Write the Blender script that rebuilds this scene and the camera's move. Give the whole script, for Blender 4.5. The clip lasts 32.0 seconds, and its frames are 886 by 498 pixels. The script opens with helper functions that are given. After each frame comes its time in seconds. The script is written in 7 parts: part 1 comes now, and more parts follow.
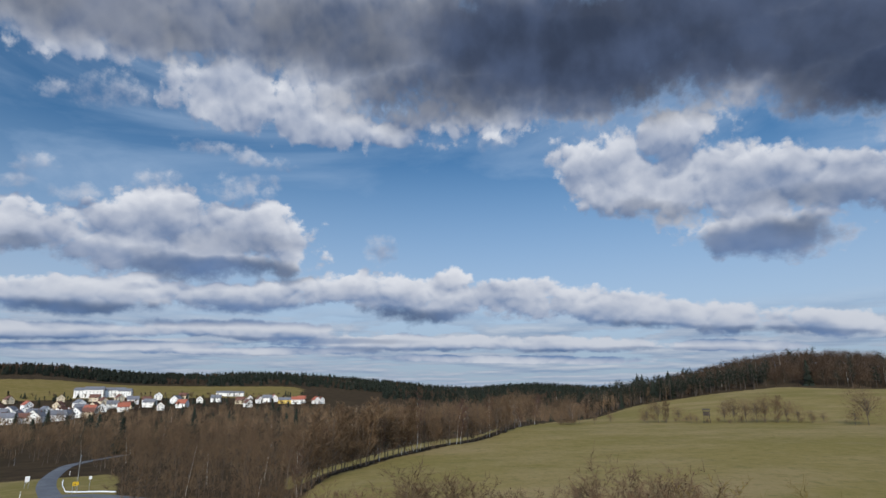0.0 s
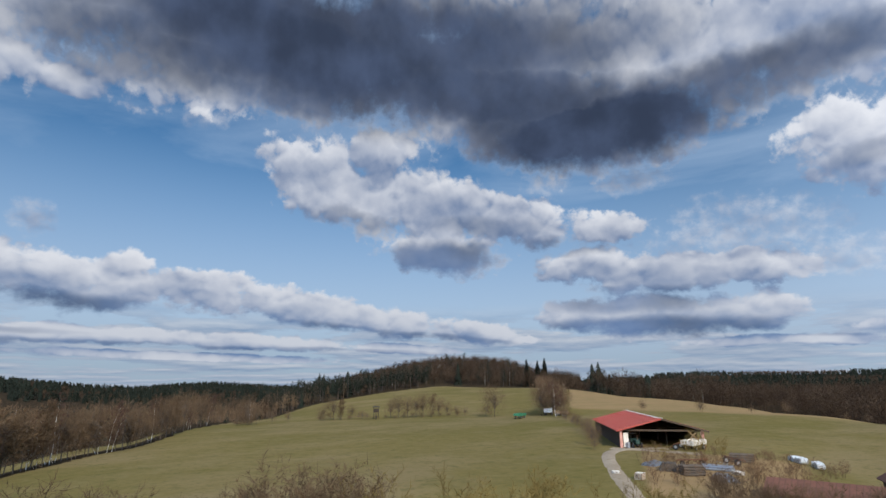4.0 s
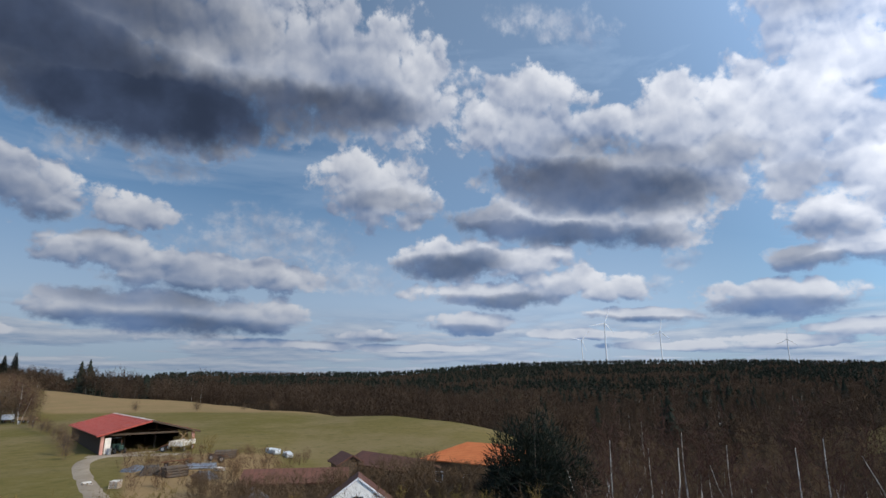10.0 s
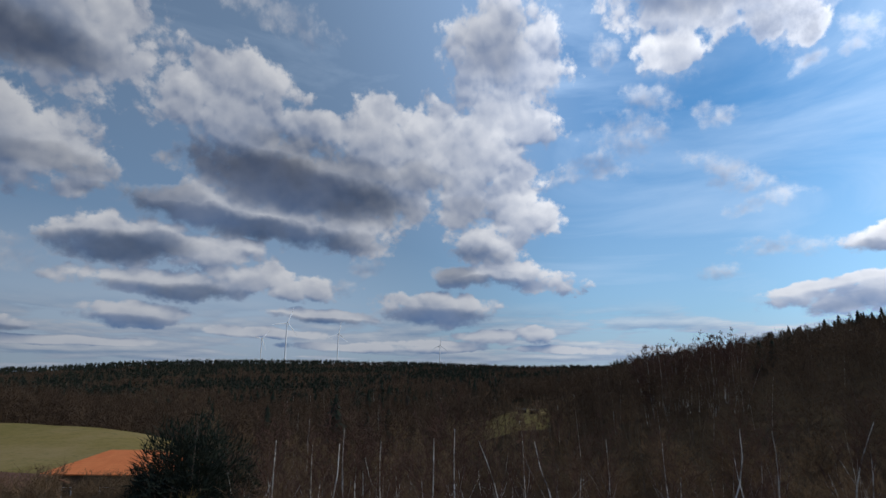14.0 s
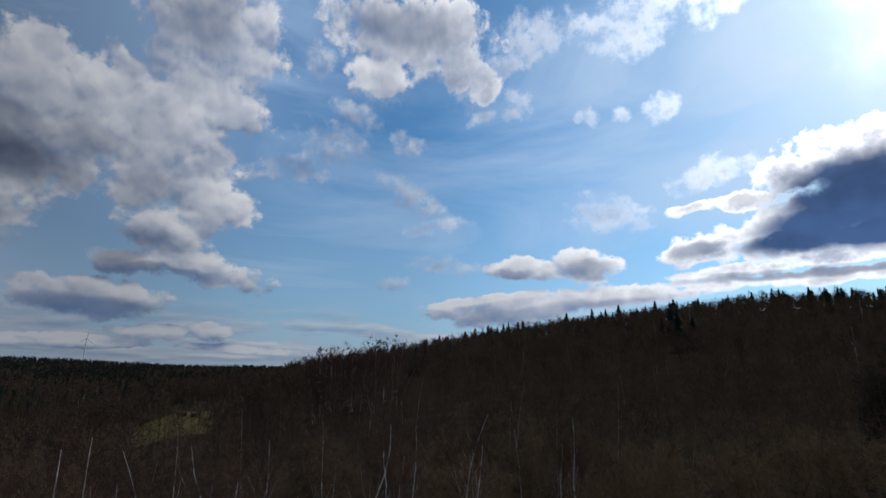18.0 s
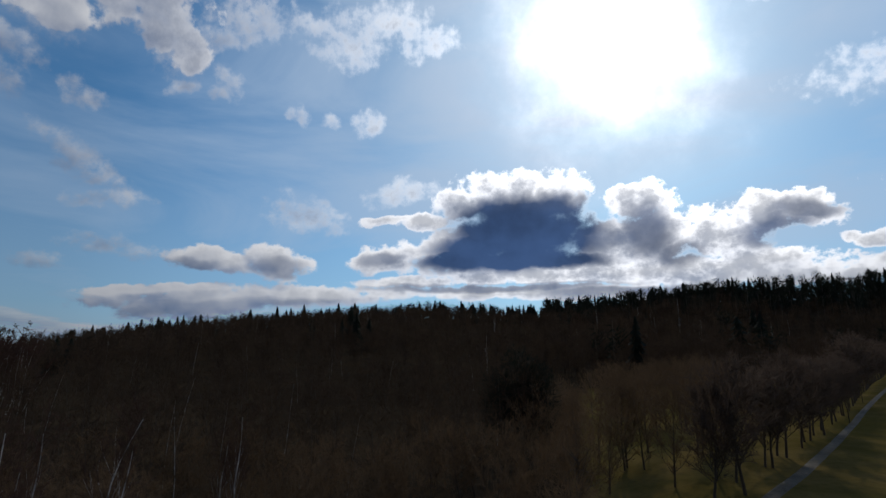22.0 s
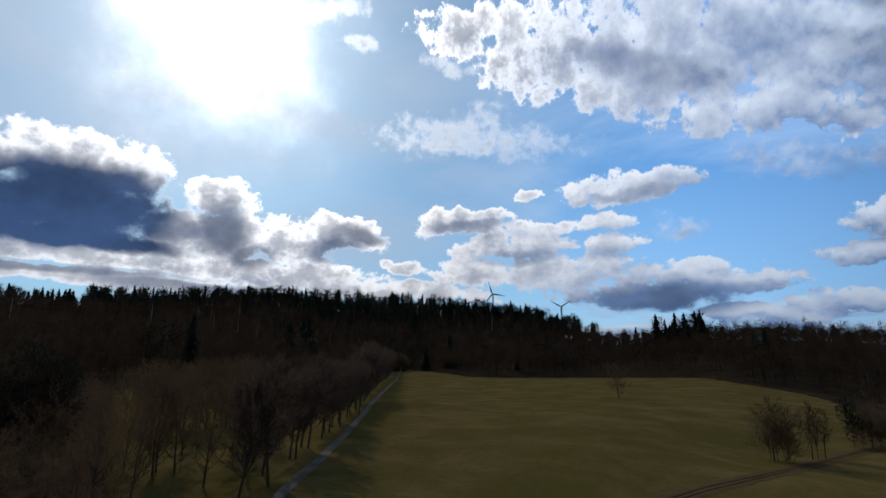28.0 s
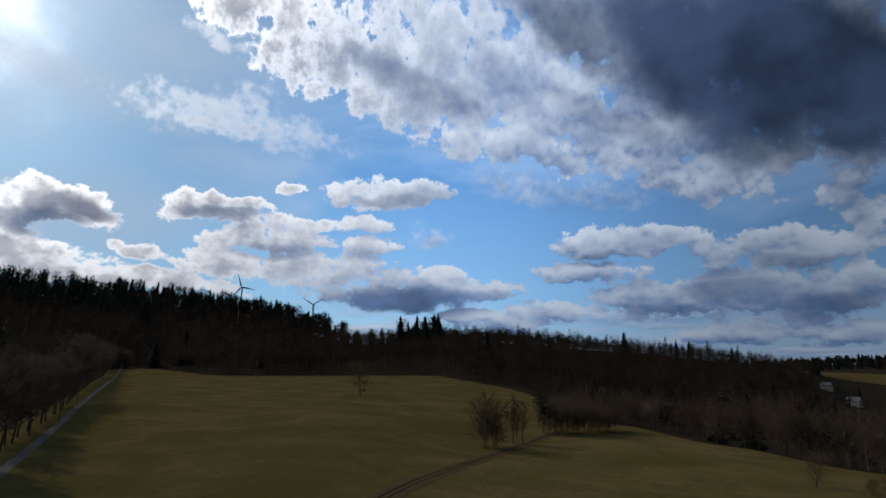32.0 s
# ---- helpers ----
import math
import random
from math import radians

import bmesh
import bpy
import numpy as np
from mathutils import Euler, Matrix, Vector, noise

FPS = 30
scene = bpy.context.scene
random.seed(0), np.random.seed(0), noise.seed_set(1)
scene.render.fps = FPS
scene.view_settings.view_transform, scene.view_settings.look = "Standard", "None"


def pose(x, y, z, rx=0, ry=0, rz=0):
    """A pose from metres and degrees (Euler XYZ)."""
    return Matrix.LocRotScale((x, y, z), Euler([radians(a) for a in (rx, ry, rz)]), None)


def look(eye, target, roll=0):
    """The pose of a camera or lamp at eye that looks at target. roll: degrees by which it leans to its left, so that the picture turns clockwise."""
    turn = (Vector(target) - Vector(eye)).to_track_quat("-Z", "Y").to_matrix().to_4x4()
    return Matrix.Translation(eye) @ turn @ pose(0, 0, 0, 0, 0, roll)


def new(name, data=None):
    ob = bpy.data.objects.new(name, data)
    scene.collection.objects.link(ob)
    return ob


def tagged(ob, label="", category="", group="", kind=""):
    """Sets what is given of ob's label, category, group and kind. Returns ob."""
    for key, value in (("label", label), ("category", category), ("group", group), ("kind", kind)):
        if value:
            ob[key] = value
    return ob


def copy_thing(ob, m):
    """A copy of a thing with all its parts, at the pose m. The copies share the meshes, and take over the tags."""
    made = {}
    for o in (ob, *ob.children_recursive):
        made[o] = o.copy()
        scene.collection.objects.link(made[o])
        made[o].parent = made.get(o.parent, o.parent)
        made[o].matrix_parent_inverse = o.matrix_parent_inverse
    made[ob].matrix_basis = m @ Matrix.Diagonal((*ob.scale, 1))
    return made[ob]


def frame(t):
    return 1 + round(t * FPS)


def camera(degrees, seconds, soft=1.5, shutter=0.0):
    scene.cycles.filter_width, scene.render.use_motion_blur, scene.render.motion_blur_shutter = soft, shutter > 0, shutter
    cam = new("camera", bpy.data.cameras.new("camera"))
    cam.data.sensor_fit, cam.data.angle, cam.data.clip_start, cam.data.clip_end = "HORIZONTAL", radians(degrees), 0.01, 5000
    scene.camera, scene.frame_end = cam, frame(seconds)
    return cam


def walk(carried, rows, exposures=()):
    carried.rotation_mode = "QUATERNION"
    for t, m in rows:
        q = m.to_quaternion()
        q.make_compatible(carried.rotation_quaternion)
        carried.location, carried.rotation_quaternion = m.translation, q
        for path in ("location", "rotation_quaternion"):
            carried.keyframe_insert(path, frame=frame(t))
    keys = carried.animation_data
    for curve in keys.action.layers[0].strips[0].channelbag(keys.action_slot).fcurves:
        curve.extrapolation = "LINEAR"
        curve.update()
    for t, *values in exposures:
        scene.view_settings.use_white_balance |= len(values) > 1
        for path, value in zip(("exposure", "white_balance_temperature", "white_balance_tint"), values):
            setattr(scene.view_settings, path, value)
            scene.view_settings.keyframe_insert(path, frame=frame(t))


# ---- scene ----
import functools

# ---- camera: a hovering turn about one spot ----
EYE_Z = 15.0
cam = camera(77.94, 32.0)
TURN = [
    (0.0, 0.00, 14.03, 0.07),
    (0.5, -3.96, 14.00, 0.07),
    (1.0, -7.89, 14.00, 0.05),
    (1.5, -11.83, 14.01, 0.04),
    (2.0, -15.53, 14.00, 0.03),
    (2.5, -19.45, 14.00, 0.01),
    (3.0, -23.43, 13.99, 0.00),
    (3.5, -27.42, 13.98, 0.01),
    (5.5, -43.49, 13.76, 0.11),
    (6.0, -47.49, 13.76, 0.16),
    (6.5, -51.47, 13.79, 0.16),
    (7.0, -55.45, 13.83, 0.14),
    (7.5, -59.40, 13.86, 0.09),
    (8.0, -63.25, 13.89, 0.02),
    (8.5, -67.22, 13.92, -0.02),
    (9.0, -71.21, 13.93, 0.01),
    (9.5, -75.15, 13.90, 0.08),
    (10.0, -79.13, 13.87, 0.15),
    (10.5, -83.09, 13.85, 0.19),
    (11.0, -87.14, 13.82, 0.15),
    (11.5, -91.27, 13.77, 0.08),
    (12.0, -95.24, 13.68, 0.02),
    (12.5, -99.27, 13.61, 0.02),
    (13.0, -103.27, 13.64, 0.02),
    (13.5, -107.35, 13.71, 0.03),
    (14.0, -111.32, 13.74, 0.05),
    (14.5, -115.30, 13.74, 0.04),
    (16.5, -131.40, 13.78, 0.00),
    (17.0, -135.58, 13.76, 0.04),
    (17.5, -139.71, 13.78, 0.04),
    (18.0, -143.78, 13.78, 0.02),
    (18.5, -147.70, 13.75, 0.02),
    (19.0, -151.65, 13.70, 0.04),
    (19.5, -155.67, 13.66, 0.05),
    (20.0, -159.77, 13.64, 0.07),
    (20.5, -163.86, 13.66, 0.11),
    (21.0, -167.91, 13.68, 0.13),
    (21.5, -171.89, 13.64, 0.12),
    (22.0, -175.85, 13.59, 0.11),
    (22.5, -179.66, 13.59, 0.10),
    (23.0, -183.43, 13.60, 0.07),
    (23.5, -187.09, 13.60, 0.07),
    (24.0, -190.79, 13.59, 0.08),
    (24.5, -194.56, 13.57, 0.08),
    (25.0, -198.30, 13.55, 0.07),
    (25.5, -202.00, 13.55, 0.04),
    (27.5, -216.08, 13.53, -0.03),
    (28.0, -219.55, 13.51, 0.01),
    (28.5, -222.94, 13.49, 0.02),
    (29.0, -226.01, 13.46, 0.02),
    (29.5, -229.28, 13.42, 0.05),
    (30.0, -232.45, 13.37, 0.09),
    (30.5, -235.66, 13.31, 0.12),
    (31.0, -238.81, 13.26, 0.13),
    (31.5, -241.97, 13.24, 0.16),
    (32.0, -245.10, 13.25, 0.24),
]
EXPOSURE = ((0.0, 0.0), (5.0, 0.0), (7.0, -0.10), (10.0, -0.28), (13.0, -0.60), (15.0, -0.86), (17.0, -1.04), (20.0, -1.5), (24.0, -1.65), (28.0, -1.65), (32.0, -1.75))
walk(cam, [(t, pose(0, 0, EYE_Z, 90 + pitch, roll, yaw)) for t, yaw, pitch, roll in TURN], EXPOSURE)

# ---- sky: blue air, cumulus, low rows of cloud, thin veil ----
SUN_AZ, SUN_EL = 195.0, 33.0
PUFFS, WISPS, GLOOMS = [], [], []


def puff(az, el, w, h, turn=0):
    """A heap of white cloud: compass bearing, height, half width and half height in degrees, lean."""
    PUFFS.append((az, el, w, h, turn))


def wisp(az, el, w, h, turn=0):
    """A torn scrap of thin cloud."""
    WISPS.append((az, el, w, h, turn))


def gloom(az, el, w, h, turn, depth):
    """The thick, shaded underside of a cloud."""
    GLOOMS.append((az, el, w, h, turn, depth))


puff(-38.3, 13.1, 4.8, 2.1, 10)
puff(-35.5, 4.7, 9.5, 0.8, 3)
puff(-34.8, 32.2, 16.9, 3.8, 8)
puff(-33.4, 7.8, 8.3, 1.7, 5)
puff(-30.7, 3.5, 10.0, 0.4, 2)
puff(-29.3, 9.7, 1.9, 0.5, 5)
puff(-29.0, 15.1, 5.6, 2.6, 8)
puff(-27.5, 16.7, 2.8, 1.5, 8)
puff(-25.7, 12.5, 10.9, 2.6, 3)
puff(-22.6, 28.0, 7.1, 3.6, -5)
puff(-20.2, 8.4, 6.4, 1.5, 3)
puff(-20.2, 14.8, 5.8, 2.8, 5)
puff(-19.4, 5.3, 10.8, 0.9, 0)
puff(-17.2, 3.3, 10.9, 0.4, 1)
puff(-16.5, 13.5, 2.1, 2.7, 4)
puff(-14.1, 26.1, 6.8, 1.9, -2)
puff(-9.7, 9.7, 7.6, 1.6, 1)
puff(-9.6, 34.6, 20.0, 6.5, 2)
puff(-6.4, 32.7, 18.7, 4.1, 12)
puff(-6.0, 25.9, 3.5, 1.1, 2)
puff(-3.7, 4.3, 11.7, 0.8, 0)
puff(-1.4, 8.5, 7.1, 2.1, 0)
puff(1.0, 10.7, 2.0, 1.2, 0)
puff(6.7, 2.6, 12.4, 0.4, -1)
puff(8.6, 8.6, 6.3, 1.9, -4)
puff(8.9, 31.0, 10.8, 4.4, 1)
puff(11.7, 33.4, 18.6, 7.1, -8)
puff(12.4, 4.1, 10.3, 0.8, -1)
puff(17.5, 21.5, 4.9, 3.0, 2)
puff(17.7, 33.0, 24.2, 4.8, 12)
puff(18.1, 7.3, 6.8, 1.7, -7)
puff(21.9, 19.2, 8.1, 3.4, -5)
puff(24.4, 23.9, 3.7, 2.4, -5)
puff(26.1, 6.1, 4.7, 1.4, -6)
puff(26.8, 3.6, 6.8, 0.5, -2)
puff(27.9, 33.2, 12.4, 3.5, -15)
puff(30.6, 18.5, 7.9, 3.4, -10)
puff(31.7, 13.9, 6.6, 2.5, -2)
puff(34.4, 5.3, 5.0, 1.2, -7)
puff(38.8, 31.8, 19.7, 7.3, -2)
puff(39.2, 27.5, 10.0, 5.0, -20)
puff(39.7, 4.4, 1.6, 0.4, 0)
puff(40.0, 16.8, 7.3, 2.4, -10)
puff(45.0, 6.8, 3.7, 1.5, 0)
puff(46.1, 11.8, 4.2, 1.8, 0)
puff(47.6, 15.8, 4.6, 1.4, -7)
puff(48.0, 26.3, 13.8, 4.7, -2)
puff(52.0, 6.4, 8.2, 2.3, -1)
puff(53.3, 10.7, 8.8, 2.1, -2)
puff(60.1, 6.6, 5.3, 1.7, -2)
puff(60.9, 10.8, 6.7, 1.5, -3)
puff(62.9, 3.9, 8.1, 0.5, 0)
puff(63.5, 31.6, 17.1, 6.4, -5)
puff(68.8, 22.2, 3.2, 1.3, 1)
puff(71.6, 4.8, 3.5, 0.6, 0)
puff(72.2, 19.9, 6.2, 3.6, -12)
puff(72.8, 30.5, 7.8, 5.8, -13)
puff(75.6, 3.6, 8.6, 0.4, 0)
puff(80.0, 12.8, 5.9, 2.1, 3)
puff(81.5, 6.2, 4.4, 1.1, -1)
puff(82.3, 5.9, 3.9, 1.0, 1)
puff(83.9, 8.9, 7.8, 1.3, -2)
puff(86.4, 12.3, 6.4, 1.5, -4)
puff(89.4, 29.1, 5.2, 2.5, -9)
puff(89.6, 25.3, 8.6, 4.5, -13)
puff(91.4, 13.0, 2.0, 0.9, -5)
puff(91.7, 15.9, 11.3, 2.3, -6)
puff(93.3, 4.8, 5.9, 0.5, -2)
puff(93.7, 9.7, 7.0, 1.4, -4)
puff(95.2, 19.4, 11.1, 3.1, -9)
puff(98.3, 25.7, 2.9, 1.3, -12)
puff(98.8, 6.6, 5.4, 0.7, -4)
puff(101.7, 15.0, 3.9, 2.3, -9)
puff(102.0, 3.5, 5.7, 0.4, -1)
puff(102.9, 20.4, 7.7, 4.0, -12)
puff(104.0, 25.0, 4.9, 3.9, -14)
puff(104.2, 3.5, 4.4, 0.4, -2)
puff(109.6, 23.5, 4.7, 3.9, -17)
puff(110.4, 3.9, 5.9, 0.4, -1)
puff(110.6, 7.3, 6.4, 1.6, -2)
puff(110.7, 8.4, 2.1, 1.1, -2)
puff(110.8, 3.4, 4.9, 0.4, 1)
puff(113.3, 10.7, 3.1, 1.2, -4)
puff(113.8, 23.7, 8.5, 4.3, -13)
puff(114.0, 19.2, 3.9, 3.2, -6)
puff(115.5, 13.9, 4.3, 2.0, -5)
puff(115.7, 4.6, 3.1, 0.7, 2)
puff(116.3, 4.6, 2.6, 0.7, -2)
puff(118.5, 33.1, 6.3, 5.7, -12)
puff(118.7, 26.7, 5.7, 2.7, -10)
puff(119.6, 17.5, 4.0, 2.6, -18)
puff(120.4, 10.6, 5.1, 1.5, -11)
puff(121.0, 4.8, 1.8, 0.8, -2)
puff(121.0, 4.9, 1.8, 0.7, 1)
puff(124.3, 3.2, 5.2, 0.4, -2)
puff(136.7, 31.0, 3.4, 1.8, -1)
puff(140.1, 35.4, 9.3, 3.3, -3)
puff(146.5, 31.7, 4.2, 2.2, -22)
puff(147.9, 8.3, 6.2, 0.6, 6)
puff(151.2, 11.7, 2.4, 1.1, 7)
puff(152.1, 11.5, 3.2, 1.1, -4)
puff(153.2, 7.5, 8.2, 1.3, 8)
puff(153.5, 7.7, 10.8, 1.1, 4)
puff(154.0, 11.2, 2.8, 0.7, 6)
puff(158.3, 11.8, 2.9, 1.6, 5)
puff(158.8, 11.5, 2.9, 1.5, -5)
puff(162.7, 8.3, 5.8, 0.9, 3)
puff(163.4, 8.5, 5.5, 0.8, -1)
puff(169.9, 16.4, 3.2, 0.6, 3)
puff(170.1, 12.7, 3.8, 1.4, 11)
puff(172.5, 10.1, 6.4, 0.6, 2)
puff(173.5, 16.3, 3.3, 0.8, 2)
puff(177.6, 18.0, 2.6, 1.6, 1)
puff(178.4, 9.1, 14.9, 0.7, 0)
puff(179.6, 14.1, 5.5, 2.5, 10)
puff(182.0, 11.9, 10.3, 1.5, 0)
puff(184.1, 14.7, 8.2, 3.2, 2)
puff(184.4, 10.7, 12.0, 0.9, -1)
puff(184.4, 18.4, 6.8, 2.9, -1)
puff(190.3, 8.8, 11.6, 0.8, -2)
puff(190.4, 11.5, 5.3, 1.8, -2)
puff(192.3, 13.5, 3.0, 2.2, -2)
puff(196.2, 10.5, 11.2, 1.3, -3)
puff(196.6, 17.2, 3.0, 2.0, -4)
puff(197.0, 13.9, 4.6, 2.6, -4)
puff(201.8, 10.2, 8.5, 1.5, -4)
puff(203.7, 13.4, 3.6, 2.6, -5)
puff(207.1, 10.3, 7.4, 1.2, -5)
puff(207.5, 15.1, 2.9, 1.5, -7)
puff(209.4, 9.1, 9.3, 0.7, -5)
puff(210.6, 14.7, 3.0, 1.5, -7)
puff(215.3, 11.5, 2.2, 0.6, -7)
puff(217.0, 9.5, 3.3, 0.7, 3)
puff(218.4, 8.9, 5.9, 0.8, -6)
puff(218.7, 16.1, 2.2, 1.2, 4)
puff(221.0, 34.5, 4.3, 1.9, -10)
puff(221.1, 10.8, 2.6, 1.2, -8)
puff(221.4, 16.0, 4.8, 0.9, -6)
puff(222.1, 16.7, 5.6, 1.0, 3)
puff(222.4, 11.2, 4.6, 1.5, 2)
puff(222.8, 35.7, 5.6, 1.6, -11)
puff(227.0, 13.7, 6.3, 1.5, 2)
puff(228.6, 19.1, 1.8, 0.5, 2)
puff(230.2, 32.6, 7.1, 4.1, -15)
puff(230.2, 33.7, 7.2, 3.3, -17)
puff(231.8, 10.9, 9.0, 1.8, 0)
puff(234.2, 15.7, 6.4, 0.9, 0)
puff(236.6, 29.7, 8.3, 2.6, -23)
puff(236.7, 13.4, 3.3, 1.0, -1)
puff(239.2, 19.1, 6.5, 1.5, 1)
puff(240.2, 8.0, 7.6, 1.5, -1)
puff(240.7, 30.5, 10.4, 4.5, -25)
puff(242.6, 10.2, 5.9, 1.3, -2)
puff(244.6, 30.6, 10.3, 4.9, -24)
puff(246.7, 23.9, 2.9, 1.3, -13)
puff(246.8, 24.3, 2.6, 1.5, -5)
puff(247.1, 6.4, 3.1, 0.7, -1)
puff(248.4, 8.9, 5.1, 1.1, -2)
puff(249.8, 31.9, 13.3, 5.9, -25)
puff(250.2, 6.1, 2.7, 0.9, -1)
puff(251.0, 5.5, 4.1, 1.0, -2)
puff(253.7, 5.5, 2.6, 0.7, -1)
puff(254.2, 27.0, 6.6, 5.1, -18)
puff(254.6, 24.2, 6.6, 2.2, -22)
puff(256.4, 6.8, 5.6, 1.1, -3)
puff(261.3, 10.3, 5.7, 1.2, -3)
puff(262.6, 13.1, 5.7, 1.8, 1)
puff(262.7, 34.9, 12.0, 5.4, -26)
puff(263.4, 24.5, 10.1, 3.9, -27)
puff(267.5, 7.2, 6.9, 1.8, -3)
puff(267.9, 27.9, 10.5, 4.5, -34)
puff(268.0, 13.2, 2.8, 1.2, -6)
puff(270.1, 23.3, 8.4, 2.6, -30)
puff(271.8, 30.2, 8.0, 5.2, -31)
puff(271.9, 18.1, 5.7, 1.5, -13)
puff(271.9, 23.5, 8.6, 5.4, -31)
puff(272.9, 3.8, 5.1, 0.9, -2)
puff(272.9, 11.6, 3.1, 1.7, -6)
puff(273.3, 7.4, 5.2, 2.7, -4)
puff(274.5, 35.8, 13.5, 4.7, -29)
puff(276.2, 19.5, 3.7, 2.7, -15)
puff(278.3, 11.0, 4.8, 1.8, -2)
puff(278.7, 23.6, 5.8, 3.4, -14)
puff(279.4, 3.5, 4.5, 0.9, -3)
puff(279.8, 6.8, 5.3, 2.5, -5)
puff(280.9, 29.2, 14.1, 6.4, -33)
puff(282.4, 10.9, 2.9, 1.2, -8)
puff(282.9, 3.8, 2.0, 1.2, -3)
puff(283.1, 8.0, 2.1, 1.7, -6)
puff(283.1, 15.7, 2.4, 1.4, 12)
puff(284.1, 22.1, 6.6, 5.4, -17)
puff(284.3, 13.1, 1.4, 2.0, -11)

wisp(-40.0, 16.6, 1.5, 0.6, 13)
wisp(-38.7, 18.3, 1.6, 0.7, 13)
wisp(-38.2, 25.1, 1.3, 0.6, 17)
wisp(-35.1, 16.6, 1.5, 0.8, 11)
wisp(-33.6, 25.9, 2.6, 1.3, 14)
wisp(-28.9, 18.6, 2.1, 0.8, 9)
wisp(-22.0, 22.2, 4.4, 0.7, -6)
wisp(-21.2, 19.2, 2.9, 1.1, 7)
wisp(-6.8, 13.5, 1.3, 1.4, 24)
wisp(-6.6, 13.4, 1.3, 1.4, 11)
wisp(6.5, 25.0, 1.9, 0.9, 2)
wisp(6.6, 24.9, 1.7, 0.7, 6)
wisp(42.9, 20.4, 2.2, 1.0, -7)
wisp(51.7, 20.2, 3.1, 1.3, 3)
wisp(60.1, 13.7, 6.5, 1.7, 2)
wisp(61.7, 14.2, 6.2, 2.3, -4)
wisp(69.1, 10.6, 4.6, 1.4, -4)
wisp(70.6, 4.6, 2.9, 0.6, -2)
wisp(91.8, 35.4, 6.0, 1.5, -11)
wisp(101.0, 9.6, 0.7, 0.9, -1)
wisp(101.0, 9.6, 1.0, 0.7, -5)
wisp(102.8, 11.9, 1.5, 1.3, -2)
wisp(103.2, 12.2, 1.5, 1.4, -7)
wisp(125.0, 20.6, 3.8, 0.6, -3)
wisp(127.2, 21.1, 4.3, 0.9, 2)
wisp(128.1, 22.0, 2.5, 1.0, 20)
wisp(129.4, 31.9, 1.3, 1.3, 3)
wisp(130.1, 31.9, 1.3, 1.1, -18)
wisp(131.2, 24.0, 3.0, 1.6, 1)
wisp(132.0, 24.3, 3.0, 1.7, 12)
wisp(134.3, 27.3, 2.6, 0.9, -8)
wisp(134.7, 27.3, 2.0, 1.0, -17)
wisp(135.6, 30.0, 2.5, 1.3, -21)
wisp(138.6, 10.3, 1.7, 0.8, -1)
wisp(139.8, 24.6, 1.6, 1.0, -2)
wisp(140.9, 19.0, 4.3, 1.2, -31)
wisp(143.3, 16.0, 2.9, 0.8, 3)
wisp(144.3, 11.9, 3.5, 0.7, -2)
wisp(147.6, 30.1, 2.2, 1.9, -14)
wisp(147.7, 26.9, 1.0, 0.5, 16)
wisp(148.4, 27.4, 1.1, 0.7, 12)
wisp(151.7, 32.3, 4.7, 1.2, 15)
wisp(151.9, 27.3, 1.0, 0.7, 14)
wisp(152.5, 28.4, 1.0, 1.5, 20)
wisp(154.0, 34.8, 4.2, 1.9, 3)
wisp(159.4, 26.6, 1.0, 0.5, 10)
wisp(159.8, 26.6, 1.0, 0.6, -10)
wisp(161.3, 16.2, 3.5, 1.2, -8)
wisp(161.9, 34.3, 3.3, 0.8, -13)
wisp(162.0, 16.7, 3.3, 1.3, -15)
wisp(163.3, 26.2, 1.1, 0.6, -12)
wisp(165.1, 33.2, 3.7, 1.2, 8)
wisp(165.5, 32.9, 3.0, 1.3, 3)
wisp(167.2, 25.9, 1.2, 0.8, 33)
wisp(167.8, 26.2, 1.1, 1.0, 17)
wisp(168.6, 35.9, 5.2, 1.4, 6)
wisp(171.5, 19.2, 3.6, 1.1, 3)
wisp(173.9, 34.2, 3.3, 1.3, 4)
wisp(206.4, 36.4, 3.3, 0.9, 12)
wisp(209.8, 33.8, 1.7, 0.5, 3)
wisp(210.2, 33.8, 1.6, 0.7, -5)
wisp(220.4, 32.0, 2.9, 0.7, -10)
wisp(220.6, 31.8, 1.7, 0.7, -15)
wisp(220.9, 25.5, 5.7, 1.5, -2)
wisp(221.3, 25.7, 4.4, 1.4, 22)
wisp(224.1, 24.6, 9.3, 1.5, -4)
wisp(243.9, 14.1, 1.9, 0.8, 6)
wisp(244.1, 14.4, 1.5, 0.7, 3)
wisp(252.6, 19.8, 4.1, 1.4, -14)
wisp(259.0, 18.3, 8.2, 1.3, -8)

gloom(-38.8, 11.5, 2.3, 0.7, 9, 0.40)
gloom(-35.3, 3.8, 10.8, 0.3, 2, 0.55)
gloom(-34.7, 11.1, 5.1, 0.9, 7, 0.45)
gloom(-32.5, 33.0, 17.7, 3.2, 7, 0.62)
gloom(-28.9, 6.4, 16.1, 0.8, 1, 0.80)
gloom(-26.1, 2.5, 14.9, 0.3, 1, 0.40)
gloom(-22.5, 11.0, 8.0, 1.1, 2, 0.80)
gloom(-21.2, 13.7, 4.9, 1.0, 5, 0.30)
gloom(-16.2, 4.4, 11.1, 0.3, 0, 0.50)
gloom(-9.6, 6.8, 14.6, 1.0, -1, 0.75)
gloom(-9.6, 35.1, 17.4, 4.0, 2, 0.70)
gloom(3.8, 3.4, 14.9, 0.3, -1, 0.50)
